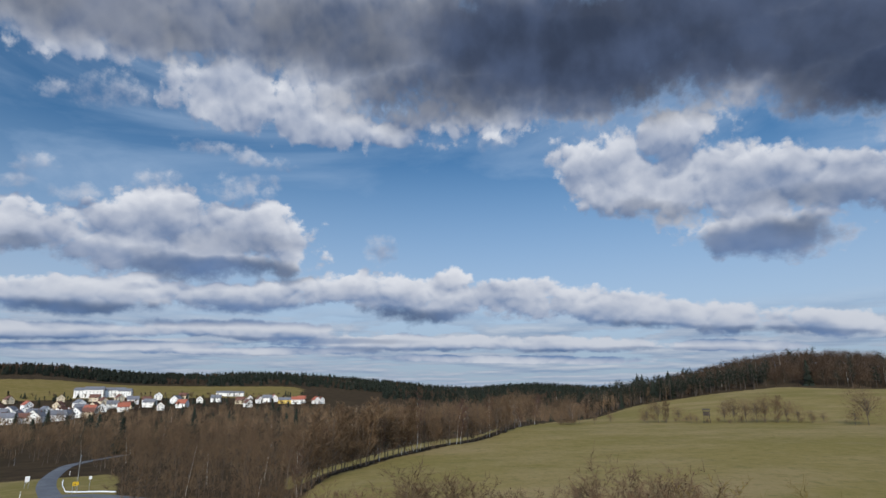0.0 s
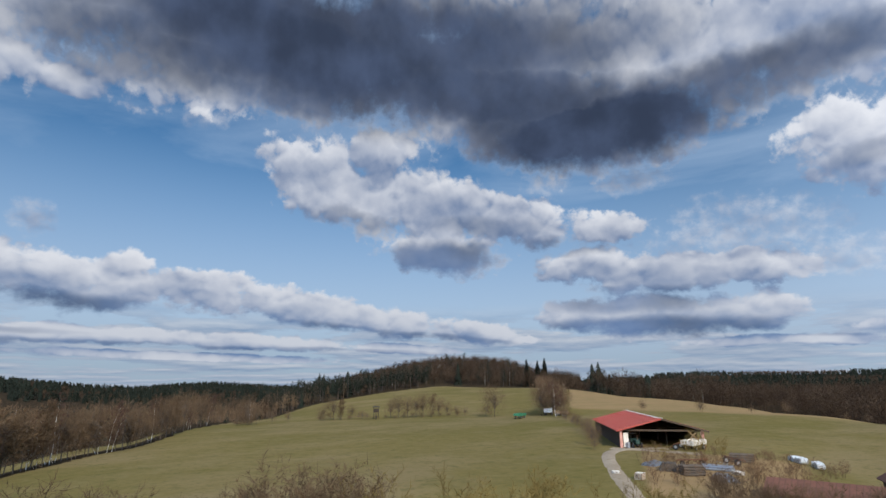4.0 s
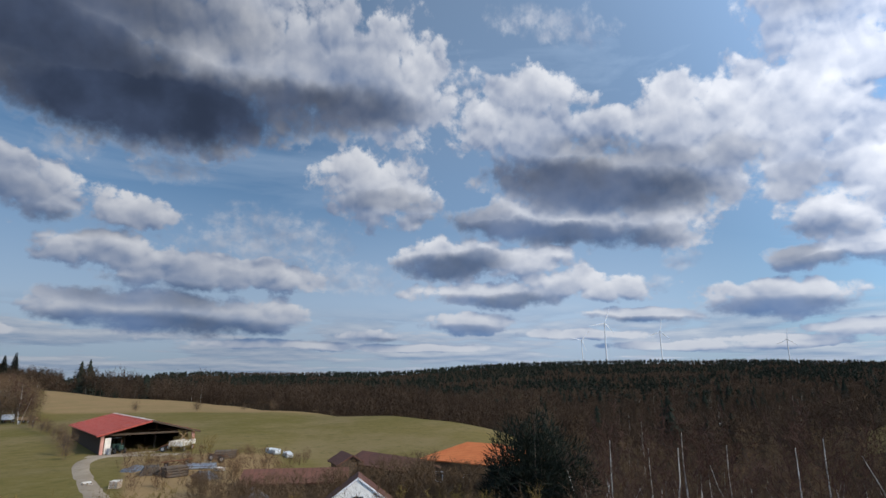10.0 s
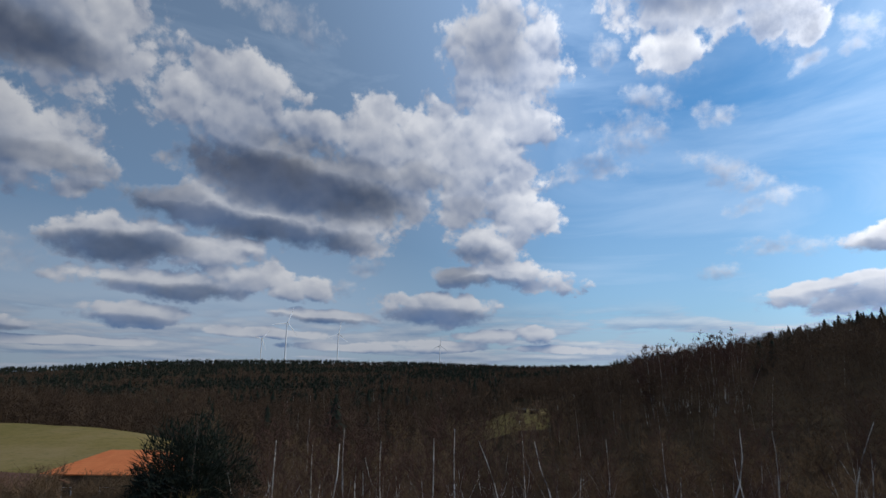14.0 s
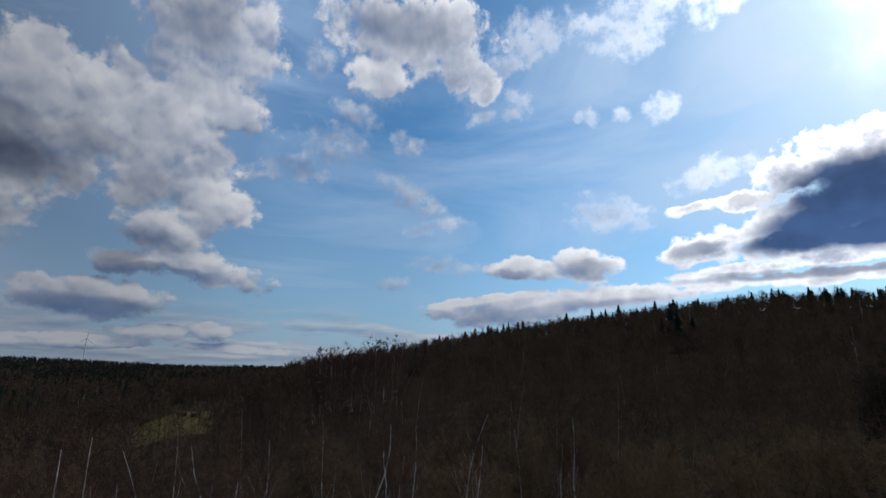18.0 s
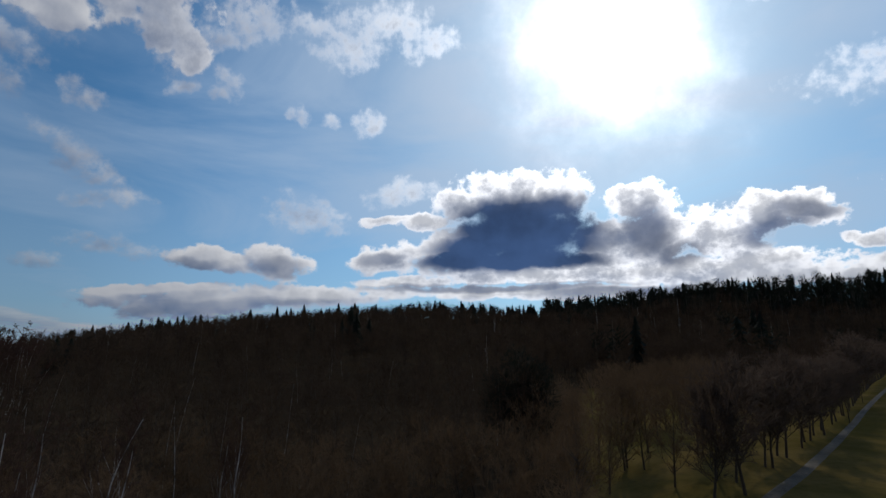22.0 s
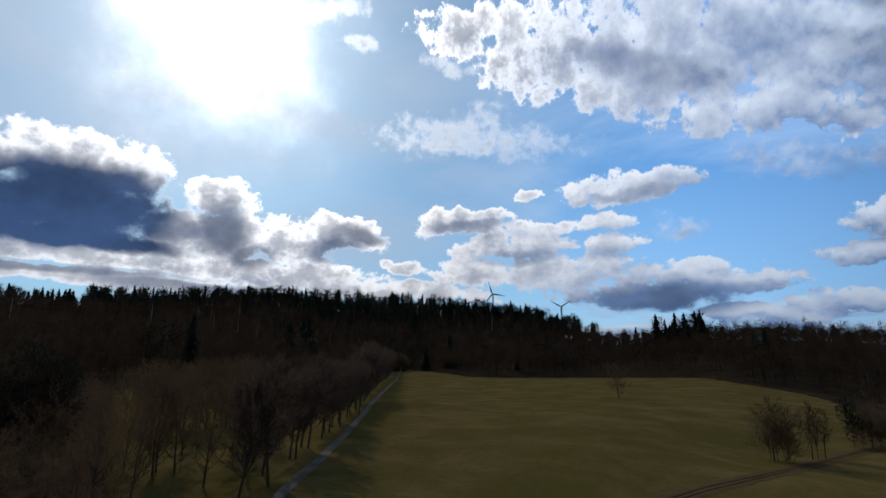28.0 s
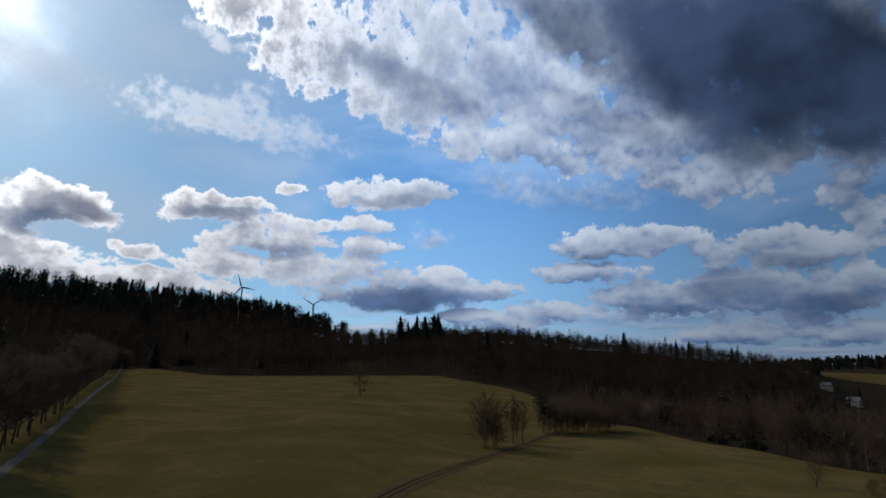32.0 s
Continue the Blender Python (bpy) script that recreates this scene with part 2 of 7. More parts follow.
gloom(5.2, 31.0, 15.0, 3.3, 7, 0.75)
gloom(6.8, 6.0, 9.7, 0.7, -3, 0.65)
gloom(14.8, 33.0, 21.5, 5.5, -9, 0.92)
gloom(19.5, 5.3, 7.1, 0.7, -4, 0.70)
gloom(20.4, 33.2, 24.9, 3.3, 8, 0.90)
gloom(21.9, 3.3, 7.3, 0.3, -1, 0.45)
gloom(22.0, 16.3, 5.5, 1.1, -8, 0.40)
gloom(23.2, 34.9, 27.8, 4.6, -3, 0.90)
gloom(31.3, 13.0, 6.2, 1.6, -2, 0.80)
gloom(31.8, 4.6, 5.7, 0.4, -4, 0.60)
gloom(36.5, 16.3, 5.2, 1.0, -4, 0.30)
gloom(37.0, 29.3, 17.8, 3.7, -10, 0.90)
gloom(38.9, 25.8, 6.9, 3.4, -18, 0.85)
gloom(43.2, 14.0, 4.8, 0.9, -5, 0.50)
gloom(47.3, 9.2, 3.6, 0.5, 0, 0.60)
gloom(48.6, 25.2, 14.6, 3.5, 5, 0.95)
gloom(50.2, 8.2, 8.3, 1.1, -1, 0.60)
gloom(51.7, 20.5, 3.1, 1.3, 3, 0.50)
gloom(52.0, 5.4, 9.6, 0.9, -1, 0.80)
gloom(60.0, 4.9, 3.9, 0.4, -1, 0.50)
gloom(61.3, 27.0, 12.4, 2.3, 4, 0.80)
gloom(73.3, 4.3, 7.0, 0.3, 0, 0.50)
gloom(73.5, 18.7, 4.3, 1.1, -1, 0.25)
gloom(79.4, 12.0, 5.6, 1.2, 4, 0.80)
gloom(80.9, 5.6, 4.0, 0.4, -1, 0.60)
gloom(82.6, 17.2, 3.6, 1.6, -4, 0.55)
gloom(85.5, 8.3, 7.1, 0.7, -2, 0.65)
gloom(90.5, 15.1, 11.4, 1.3, -6, 0.82)
gloom(91.9, 6.5, 6.1, 0.4, -3, 0.60)
gloom(95.2, 19.5, 10.9, 2.5, -9, 0.82)
gloom(98.7, 22.4, 7.4, 1.5, -11, 0.35)
gloom(98.8, 6.1, 5.4, 0.3, -3, 0.55)
gloom(109.2, 21.0, 2.8, 1.4, -15, 0.25)
gloom(110.9, 6.6, 6.7, 0.8, -2, 0.70)
gloom(112.3, 11.2, 1.9, 0.9, -3, 0.50)
gloom(114.2, 17.5, 2.8, 1.4, -6, 0.30)
gloom(115.4, 12.9, 3.2, 0.8, -5, 0.35)
gloom(116.2, 10.0, 5.2, 0.6, -4, 0.55)
gloom(116.9, 34.7, 4.1, 3.3, -11, 0.30)
gloom(140.1, 35.9, 6.0, 1.8, -3, 0.30)
gloom(150.4, 11.0, 1.6, 0.5, 7, 0.35)
gloom(150.7, 11.1, 2.2, 0.5, -3, 0.35)
gloom(152.6, 7.0, 7.5, 0.6, 6, 0.35)
gloom(154.0, 7.3, 8.5, 0.4, 4, 0.35)
gloom(158.8, 11.3, 2.3, 0.8, 5, 0.40)
gloom(159.3, 11.0, 2.0, 0.8, -5, 0.40)
gloom(169.2, 12.6, 2.1, 0.6, 3, 0.40)
gloom(179.6, 12.7, 5.7, 1.2, 6, 0.95)
gloom(181.4, 9.5, 11.9, 0.4, 0, 0.45)
gloom(183.8, 13.7, 7.9, 2.1, 2, 1.00)
gloom(184.4, 12.2, 7.8, 0.8, -1, 0.95)
gloom(184.8, 15.5, 7.5, 3.1, -1, 1.00)
gloom(193.5, 14.2, 2.1, 0.9, -3, 0.45)
gloom(193.8, 8.7, 6.3, 0.5, -2, 0.45)
gloom(197.0, 14.4, 2.4, 2.2, -28, 0.60)
gloom(199.7, 11.9, 1.9, 1.1, -4, 0.55)
gloom(207.2, 13.8, 2.4, 0.7, 10, 0.40)
gloom(208.1, 13.3, 2.8, 1.3, 10, 0.55)
gloom(210.8, 14.7, 2.7, 0.7, -7, 0.50)
gloom(221.4, 15.6, 3.1, 0.4, -6, 0.30)
gloom(222.2, 15.8, 3.5, 0.5, 3, 0.35)
gloom(227.0, 12.5, 3.6, 0.7, 2, 0.30)
gloom(234.3, 7.1, 5.3, 0.9, 0, 0.75)
gloom(239.2, 18.3, 4.3, 0.5, -1, 0.30)
gloom(241.4, 7.6, 8.7, 1.4, 1, 0.85)
gloom(243.2, 29.3, 7.5, 1.4, -23, 0.30)
gloom(261.3, 33.5, 8.3, 2.6, -34, 0.65)
gloom(262.5, 11.4, 4.4, 0.7, -4, 0.40)
gloom(263.5, 25.5, 6.2, 1.2, -27, 0.30)
gloom(265.8, 6.4, 4.6, 0.5, -3, 0.40)
gloom(271.2, 9.6, 3.8, 0.6, -5, 0.50)
gloom(272.9, 30.4, 5.9, 3.7, -32, 0.50)
gloom(273.4, 7.9, 3.9, 1.2, -5, 0.55)
gloom(273.6, 28.6, 13.0, 5.3, -41, 0.95)
gloom(276.1, 21.4, 3.4, 2.7, -17, 0.70)
gloom(278.1, 9.8, 3.8, 0.6, -7, 0.40)
gloom(280.9, 5.7, 4.4, 1.1, -4, 0.55)
gloom(281.5, 27.1, 12.4, 5.1, -40, 0.97)
gloom(284.7, 21.0, 6.6, 3.3, -27, 0.90)

world = bpy.data.worlds.new("sky")
scene.world = world
world.use_nodes = True
world.cycles.sampling_method, world.cycles.sample_map_resolution = "MANUAL", 512


class Nodes:
    """Short calls for building a node tree."""

    def __init__(self, tree):
        self.t = tree
        tree.nodes.clear()

    def add(self, kind, operation=None, use_clamp=False, interpolation_type=None, blend_type=None, rotation_type=None, vector_type=None, attribute_name=None):
        n = self.t.nodes.new(kind)
        if operation:
            n.operation = operation
        if use_clamp:
            n.use_clamp = True
        if interpolation_type:
            n.interpolation_type = interpolation_type
        if blend_type:
            n.data_type, n.blend_type = "RGBA", blend_type
        if rotation_type:
            n.rotation_type = rotation_type
        if vector_type:
            n.vector_type = vector_type
        if attribute_name:
            n.attribute_name = attribute_name
        return n

    def link(self, a, b):
        self.t.links.new(a, b)

    def put(self, sock, v):
        if isinstance(v, bpy.types.NodeSocket):
            self.t.links.new(v, sock)
        elif v is not None:
            sock.default_value = v

    def math(self, op, a, b=None, c=None, clamp=False):
        n = self.add("ShaderNodeMath", operation=op, use_clamp=clamp)
        for i, v in enumerate((a, b, c)):
            self.put(n.inputs[i], v)
        return n.outputs[0]

    def vec(self, op, a, b=None):
        n = self.add("ShaderNodeVectorMath", operation=op)
        self.put(n.inputs[0], a)
        if op == "SCALE":
            self.put(n.inputs[3], b)
        else:
            self.put(n.inputs[1], b)
        return n.outputs[1] if op in ("LENGTH", "DOT_PRODUCT") else n.outputs[0]

    def ramp(self, v, a, b, lo=0.0, hi=1.0, smooth=True):
        n = self.add("ShaderNodeMapRange", interpolation_type="SMOOTHSTEP" if smooth else "LINEAR")
        for i, q in enumerate((v, a, b, lo, hi)):
            self.put(n.inputs[i], q)
        return n.outputs[0]

    def noise(self, v, scale, detail=4.0, rough=0.5, lac=2.0, dist=0.0):
        n = self.add("ShaderNodeTexNoise")
        for k, q in (("Vector", v), ("Scale", scale), ("Detail", detail), ("Roughness", rough), ("Lacunarity", lac), ("Distortion", dist)):
            self.put(n.inputs[k], q)
        return n.outputs["Fac"]

    def mix(self, f, a, b, mode="MIX"):
        n = self.add("ShaderNodeMix", blend_type=mode)
        self.put(n.inputs[0], f)
        for i, v in ((6, a), (7, b)):
            self.put(n.inputs[i], v if isinstance(v, bpy.types.NodeSocket) or v is None else (*v, 1.0) if len(v) == 3 else v)
        return n.outputs[2]

    def combine(self, x, y, z=0.0):
        n = self.add("ShaderNodeCombineXYZ")
        for i, v in enumerate((x, y, z)):
            self.put(n.inputs[i], v)
        return n.outputs[0]

    def split(self, v):
        n = self.add("ShaderNodeSeparateXYZ")
        self.put(n.inputs[0], v)
        return n.outputs


def make_sky():
    g = Nodes(world.node_tree)
    way = g.add("ShaderNodeTexCoord").outputs["Generated"]
    # bearing and height in degrees; the seam lies at bearing 302
    turn = g.add("ShaderNodeVectorRotate", rotation_type="Z_AXIS")
    g.put(turn.inputs["Vector"], way)
    turn.inputs["Angle"].default_value = radians(122)
    x, y, z = g.split(turn.outputs[0])
    az = g.math("MULTIPLY_ADD", g.math("ARCTAN2", x, y), 180 / math.pi, 122.0)
    el = g.math("MULTIPLY", g.math("ARCSINE", z), 180 / math.pi)
    p = g.combine(az, el)
    sun = Vector((math.sin(radians(SUN_AZ)) * math.cos(radians(SUN_EL)), math.cos(radians(SUN_AZ)) * math.cos(radians(SUN_EL)), math.sin(radians(SUN_EL))))
    near_sun = g.math("MAXIMUM", g.vec("DOT_PRODUCT", way, tuple(sun)), 0.0)
    aureole = g.math("POWER", near_sun, 26.0)
    # thin cloud before the sun scatters its light unevenly
    torn = g.add("ShaderNodeTexNoise")
    g.put(torn.inputs["Vector"], g.vec("ADD", way, (0.31, 0.77, 0.13)))
    for k, v in (("Scale", 6.3), ("Detail", 6.0), ("Roughness", 0.6)):
        torn.inputs[k].default_value = v
    bent = g.vec("ADD", way, g.vec("SCALE", g.vec("SUBTRACT", torn.outputs["Color"], (0.5, 0.5, 0.5)), 0.30))
    core = g.math("POWER", g.math("MAXIMUM", g.vec("DOT_PRODUCT", g.vec("NORMALIZE", bent), tuple(sun)), 0.0), 130.0)

    # billows: drift of the outlines, and heaped round knobs, flattened towards the horizon
    low = g.ramp(el, 3.0, 18.0, 0.12, 1.0, False)
    steep = g.math("LOGARITHM", g.math("ADD", g.math("MAXIMUM", el, -3.0), 5.0), math.e)
    fine_p = g.combine(az, g.math("MULTIPLY_ADD", steep, 8.0, g.math("MULTIPLY", el, 0.75)))
    drift = g.add("ShaderNodeTexNoise")
    g.put(drift.inputs["Vector"], fine_p)
    for k, v in (("Scale", 0.26), ("Detail", 3.0), ("Roughness", 0.55)):
        drift.inputs[k].default_value = v
    loose = g.vec("SUBTRACT", drift.outputs["Color"], (0.5, 0.5, 0.5))
    wob = g.vec("SCALE", loose, g.math("MULTIPLY", low, 2.8))
    knob_p = g.vec("ADD", fine_p, g.vec("SCALE", loose, 1.6))

    def ellipses(name, rows, grow, join):
        """A node group that gives, for a point of the sky, the nearest or the darkest of many leaning ellipses."""
        tree = bpy.data.node_groups.new(name, "ShaderNodeTree")
        tree.interface.new_socket("Place", in_out="INPUT", socket_type="NodeSocketVector")
        tree.interface.new_socket("Value", in_out="OUTPUT", socket_type="NodeSocketFloat")
        q = Nodes(tree)
        place = q.add("NodeGroupInput").outputs[0]
        total = None
        for a, e, w, h, lean, *depth in rows:
            w, h, c, k = w * grow, h * grow, math.cos(radians(lean)), math.sin(radians(lean))
            u = q.vec("DOT_PRODUCT", place, (c / w, k / w, -(a * c + e * k) / w))
            v = q.vec("DOT_PRODUCT", place, (-k / h, c / h, -(e * c - a * k) / h))
            d = q.math("MULTIPLY_ADD", u, u, q.math("MULTIPLY", v, v))
            if depth:
                d = q.ramp(d, 2.2, 0.2, 0.0, depth[0])
            total = d if total is None else q.math(join, total, d, 0.3 if join == "SMOOTH_MIN" else None)
        q.link(total, q.add("NodeGroupOutput").inputs[0])
        return tree

    def grouped(tree, place):
        n = g.add("ShaderNodeGroup")
        n.node_tree = tree
        g.put(n.inputs[0], place)
        return n.outputs[0]

    def batches(name, rows, grow, join, size=40):
        return [ellipses(name, rows[i:i + size], grow, join) for i in range(0, len(rows), size)]

    # the third number is 1, for the ellipses' offsets
    here = g.vec("ADD", g.vec("MULTIPLY", g.vec("ADD", p, wob), (1.0, 1.0, 0.0)), (0.0, 0.0, 1.0))
    heap_trees, wisp_trees = batches("cloud_heaps", PUFFS, 1.1, "SMOOTH_MIN"), batches("cloud_wisps", WISPS, 1.5, "SMOOTH_MIN")
    gloom_trees = batches("cloud_shades", GLOOMS, 1.0, "MAXIMUM")

    def heap(shift, trees):
        """Squared distance from the nearest heap of cloud, for a point a little further up by shift."""
        pp = g.vec("ADD", here, (shift[0], shift[1], 0.0))
        return functools.reduce(lambda u, v: g.math("SMOOTH_MIN", u, v, 0.3), [grouped(t, pp) for t in trees])

    def curl(shift, detail, scale, rough=0.5):
        return g.noise(g.vec("ADD", fine_p, (shift[0], shift[1] * 1.3, 0.0)), scale, detail, rough, 2.1)

    def knobs(shift, scale, detail, rough=0.5):
        """Round heads crowded together: 1 at their tops, creased between."""
        n = g.add("ShaderNodeTexVoronoi")
        n.voronoi_dimensions, n.feature = "2D", "F1"
        g.put(n.inputs["Vector"], g.vec("ADD", knob_p, (shift[0], shift[1] * 1.3, 0.0)))
        for k, v in (("Scale", scale), ("Detail", detail), ("Roughness", rough), ("Lacunarity", 2.3), ("Randomness", 1.0)):
            n.inputs[k].default_value = v
        return g.math("SUBTRACT", 1.0, n.outputs["Distance"])

    dim = functools.reduce(lambda u, v: g.math("MAXIMUM", u, v), [grouped(t, here) for t in gloom_trees])
    far0, far1 = heap((0.0, 0.0), heap_trees), heap((0.25, 0.9), heap_trees)
    wisp0, wisp1 = heap((0.0, 0.0), wisp_trees), heap((0.1, 0.4), wisp_trees)
    # the great dark decks are smooth, the sunlit heaps knobbed
    calm = g.math("MULTIPLY_ADD", dim, -0.6, 1.0)
    head, head0, head1 = knobs((0.0, 0.0), 0.27, 3.5), knobs((0.0, 0.0), 0.27, 1.5), knobs((0.15, 0.55), 0.27, 1.5)
    edge = g.math("MULTIPLY_ADD", g.math("SUBTRACT", head, 0.15), g.ramp(az, 190.0, 225.0, 0.85, 1.15), g.math("MULTIPLY", g.math("SUBTRACT", curl((0.0, 0.0), 8.0, 0.42, 0.58), 0.5), 2.0))
    body = g.math("MULTIPLY_ADD", edge, calm, g.math("SUBTRACT", g.ramp(az, 205.0, 235.0, 1.12, 0.98), g.math("MINIMUM", far0, 4.0)))
    tufts = g.math("SUBTRACT", curl((0.0, 0.0), 6.0, 1.25, 0.6), 0.5)
    torn_edge = g.math("MULTIPLY", g.ramp(az, 150.0, 225.0, 0.6, 1.7), g.math("MULTIPLY_ADD", dim, -0.8, 0.95))
    body = g.math("MULTIPLY_ADD", tufts, torn_edge, body)
    shreds = g.math("SUBTRACT", curl((3.0, 7.0), 6.0, 0.62, 0.58), 0.5)
    wispy = g.math("MULTIPLY_ADD", shreds, 2.8, g.math("MULTIPLY_ADD", tufts, 0.8, g.math("SUBTRACT", 0.60, wisp0)))
    brim = g.math("MULTIPLY_ADD", dim, 0.25, g.ramp(az, 150.0, 225.0, 0.55, 0.42))
    cover = g.math("MAXIMUM", g.ramp(body, -0.05, brim), g.ramp(wispy, -0.35, 1.3, 0.0, 0.78))
    body = g.math("MAXIMUM", body, wispy)
    far0, far1 = g.math("MINIMUM", far0, wisp0), g.math("MINIMUM", far1, wisp1)
    swell = g.math("SUBTRACT", curl((0.0, 0.0), 3.0, 0.13), curl((0.8, 2.2), 3.0, 0.13))
    rise = g.math("MINIMUM", g.math("MAXIMUM", g.math("SUBTRACT", far1, far0), -0.9), 1.2)
    bosses = g.math("SUBTRACT", head0, head1)
    relief = g.math("MULTIPLY_ADD", rise, 0.36, g.math("MULTIPLY_ADD", swell, 1.0, g.math("MULTIPLY_ADD", bosses, g.ramp(body, 1.3, 0.2, 0.22, 0.55), 0.50)), clamp=True)
    relief = g.math("ADD", relief, g.math("MULTIPLY", tufts, g.ramp(az, 190.0, 225.0, 0.12, 0.5)), clamp=True)
    relief = g.ramp(relief, 0.05, 1.0)
    thick = g.ramp(body, 0.5, 1.8)

    dim = g.math("MULTIPLY", dim, g.ramp(body, 0.0, 0.45, 0.2, 1.0))
    deep_block = g.math("MULTIPLY", dim, g.ramp(el, 26.0, 20.0))

    # the blue air
    air = g.add("ShaderNodeTexSky")
    air.sky_type, air.sun_disc = "NISHITA", False
    air.sun_elevation, air.sun_rotation = radians(SUN_EL), radians(SUN_AZ)
    air.air_density, air.dust_density, air.ozone_density = 1.0, 0.6, 2.2
    blue = g.mix(1.0, air.outputs[0], (AIR, AIR, AIR), "MULTIPLY")
    blue = g.mix(1.0, blue, (0.52, 0.94, 1.12), "MULTIPLY")

    # thin high veil, combed, brighter towards the sun
    comb = g.add("ShaderNodeMapping")
    g.put(comb.inputs["Vector"], p)
    comb.inputs["Rotation"].default_value = (0, 0, radians(-18))
    comb.inputs["Scale"].default_value = (0.030, 0.10, 1)
    veil_n = g.noise(comb.outputs[0], 1.0, 7.0, 0.55, 2.0, 0.8)
    veil = g.math("MULTIPLY", g.ramp(veil_n, 0.34, 0.72), 0.55)
    veil = g.math("ADD", veil, g.math("MULTIPLY", g.math("POWER", near_sun, 11.0), 0.62), clamp=True)
    milky = g.math("MULTIPLY", g.ramp(el, 24.0, 4.0, 0.0, 0.85, False), g.ramp(az, 95.0, 125.0, 1.0, 0.55))
    veil = g.math("MAXIMUM", veil, g.math("MAXIMUM", milky, g.ramp(el, 13.0, 0.0, 0.0, 0.85)))
    veil = g.math("MAXIMUM", veil, g.math("MULTIPLY", g.ramp(az, 50.0, 75.0, 0.0, 0.36), g.ramp(az, 138.0, 112.0)))
    veil_col = g.mix(g.math("MULTIPLY", core, 1.0), (0.45, 0.58, 0.74), (0.62, 0.66, 0.74))
    veil_col = g.mix(g.math("MULTIPLY", g.ramp(el, 22.0, 8.0), g.ramp(az, 115.0, 85.0)), veil_col, (0.50, 0.58, 0.70))
    veil_col = g.mix(g.ramp(el, 8.0, 1.0), veil_col, (0.38, 0.45, 0.56))
    glow = g.math("MULTIPLY_ADD", core, 4.0, g.math("MULTIPLY", aureole, 0.8))
    glow = g.math("MULTIPLY", glow, g.math("SUBTRACT", 1.0, g.math("MULTIPLY", deep_block, 0.9)))
    back = g.mix(veil, blue, veil_col)

    # long strata of small cloud low over the horizon
    row_y = g.math("MULTIPLY", g.math("LOGARITHM", g.math("ADD", g.math("MAXIMUM", el, -1.0), 2.0), math.e), 4.6)
    row_p = g.combine(g.math("MULTIPLY", az, 0.10), row_y)
    rows = g.noise(row_p, 0.9, 7.0, 0.52, 2.3)
    rows_up = g.noise(g.vec("ADD", row_p, (0.02, 0.30, 0.0)), 0.9, 5.0, 0.52, 2.3)
    row_a = g.math("MULTIPLY", g.ramp(rows, 0.42, 0.52), g.ramp(el, 8.5, 4.5))
    row_l = g.math("MULTIPLY_ADD", g.math("SUBTRACT", rows, rows_up), 2.6, 0.45, clamp=True)
    row_c = g.mix(row_l, (0.17, 0.265, 0.42), (0.60, 0.62, 0.65))
    back = g.mix(g.math("MULTIPLY", row_a, 0.75), back, row_c)

    lit = g.mix(relief, (0.19, 0.26, 0.40), (0.80, 0.81, 0.83))
    lit = g.mix(g.math("MULTIPLY", thick, 0.28), lit, (0.28, 0.33, 0.44))
    lit = g.mix(g.ramp(el, 14.0, 3.0, 0.0, 0.85), lit, g.mix(relief, (0.15, 0.245, 0.42), (0.58, 0.61, 0.66)))
    silver = g.math("MULTIPLY", g.math("MULTIPLY", g.math("POWER", near_sun, 8.0), g.math("SUBTRACT", 1.0, dim)), g.ramp(body, 1.4, 0.2, 0.1, 1.0))
    lit = g.mix(silver, lit, (2.6, 2.58, 2.55))
    dark = g.mix(g.ramp(near_sun, 0.55, 0.95), g.mix(g.ramp(el, 9.0, 24.0), (0.090, 0.150, 0.27), (0.052, 0.072, 0.122)), (0.044, 0.090, 0.205))
    deep = g.math("MULTIPLY", dim, g.ramp(near_sun, 0.7, 0.95, 1.08, 1.3), clamp=True)
    shade = g.noise(g.vec("ADD", fine_p, (40.0, 11.0, 0.0)), 0.13, 5.0, 0.5)
    dark = g.vec("SCALE", dark, g.ramp(shade, 0.32, 0.68, 0.75, 1.45))
    cloud = g.mix(deep, lit, dark)
    # towards the sun the air and the thin veil are brighter, the heaps less so
    side = g.ramp(g.vec("DOT_PRODUCT", way, tuple(sun)), 0.1, 0.92, 1.0, SUNWARD)
    # whiter, sunlit cloud east and west of the sun
    side = g.math("MULTIPLY", side, g.math("MULTIPLY", g.ramp(az, 55.0, 95.0, 1.0, 1.32), g.ramp(az, 120.0, 142.0, 1.0, 0.70)))
    side = g.math("MULTIPLY", side, g.ramp(az, 212.0, 262.0, 1.0, 1.92))
    sky = g.mix(cover, g.vec("SCALE", back, side), g.vec("SCALE", cloud, g.math("POWER", side, 0.8)))
    sky = g.mix(1.0, sky, g.combine(glow, g.math("MULTIPLY", glow, 0.985), g.math("MULTIPLY", glow, 0.95)), "ADD")
    sky = g.vec("MULTIPLY", sky, (0.97, 0.99, 1.04))
    sky = g.mix(g.ramp(az, 215.0, 265.0), sky, g.vec("MULTIPLY", sky, (0.88, 1.0, 1.14)))
    bg = g.add("ShaderNodeBackground")
    g.put(bg.inputs["Color"], sky)
    bg.inputs["Strength"].default_value = SKY
    out = g.add("ShaderNodeOutputWorld")
    g.link(bg.outputs[0], out.inputs[0])


AIR, SKY, SUNWARD = 0.085, 0.95, 3.0
make_sky()

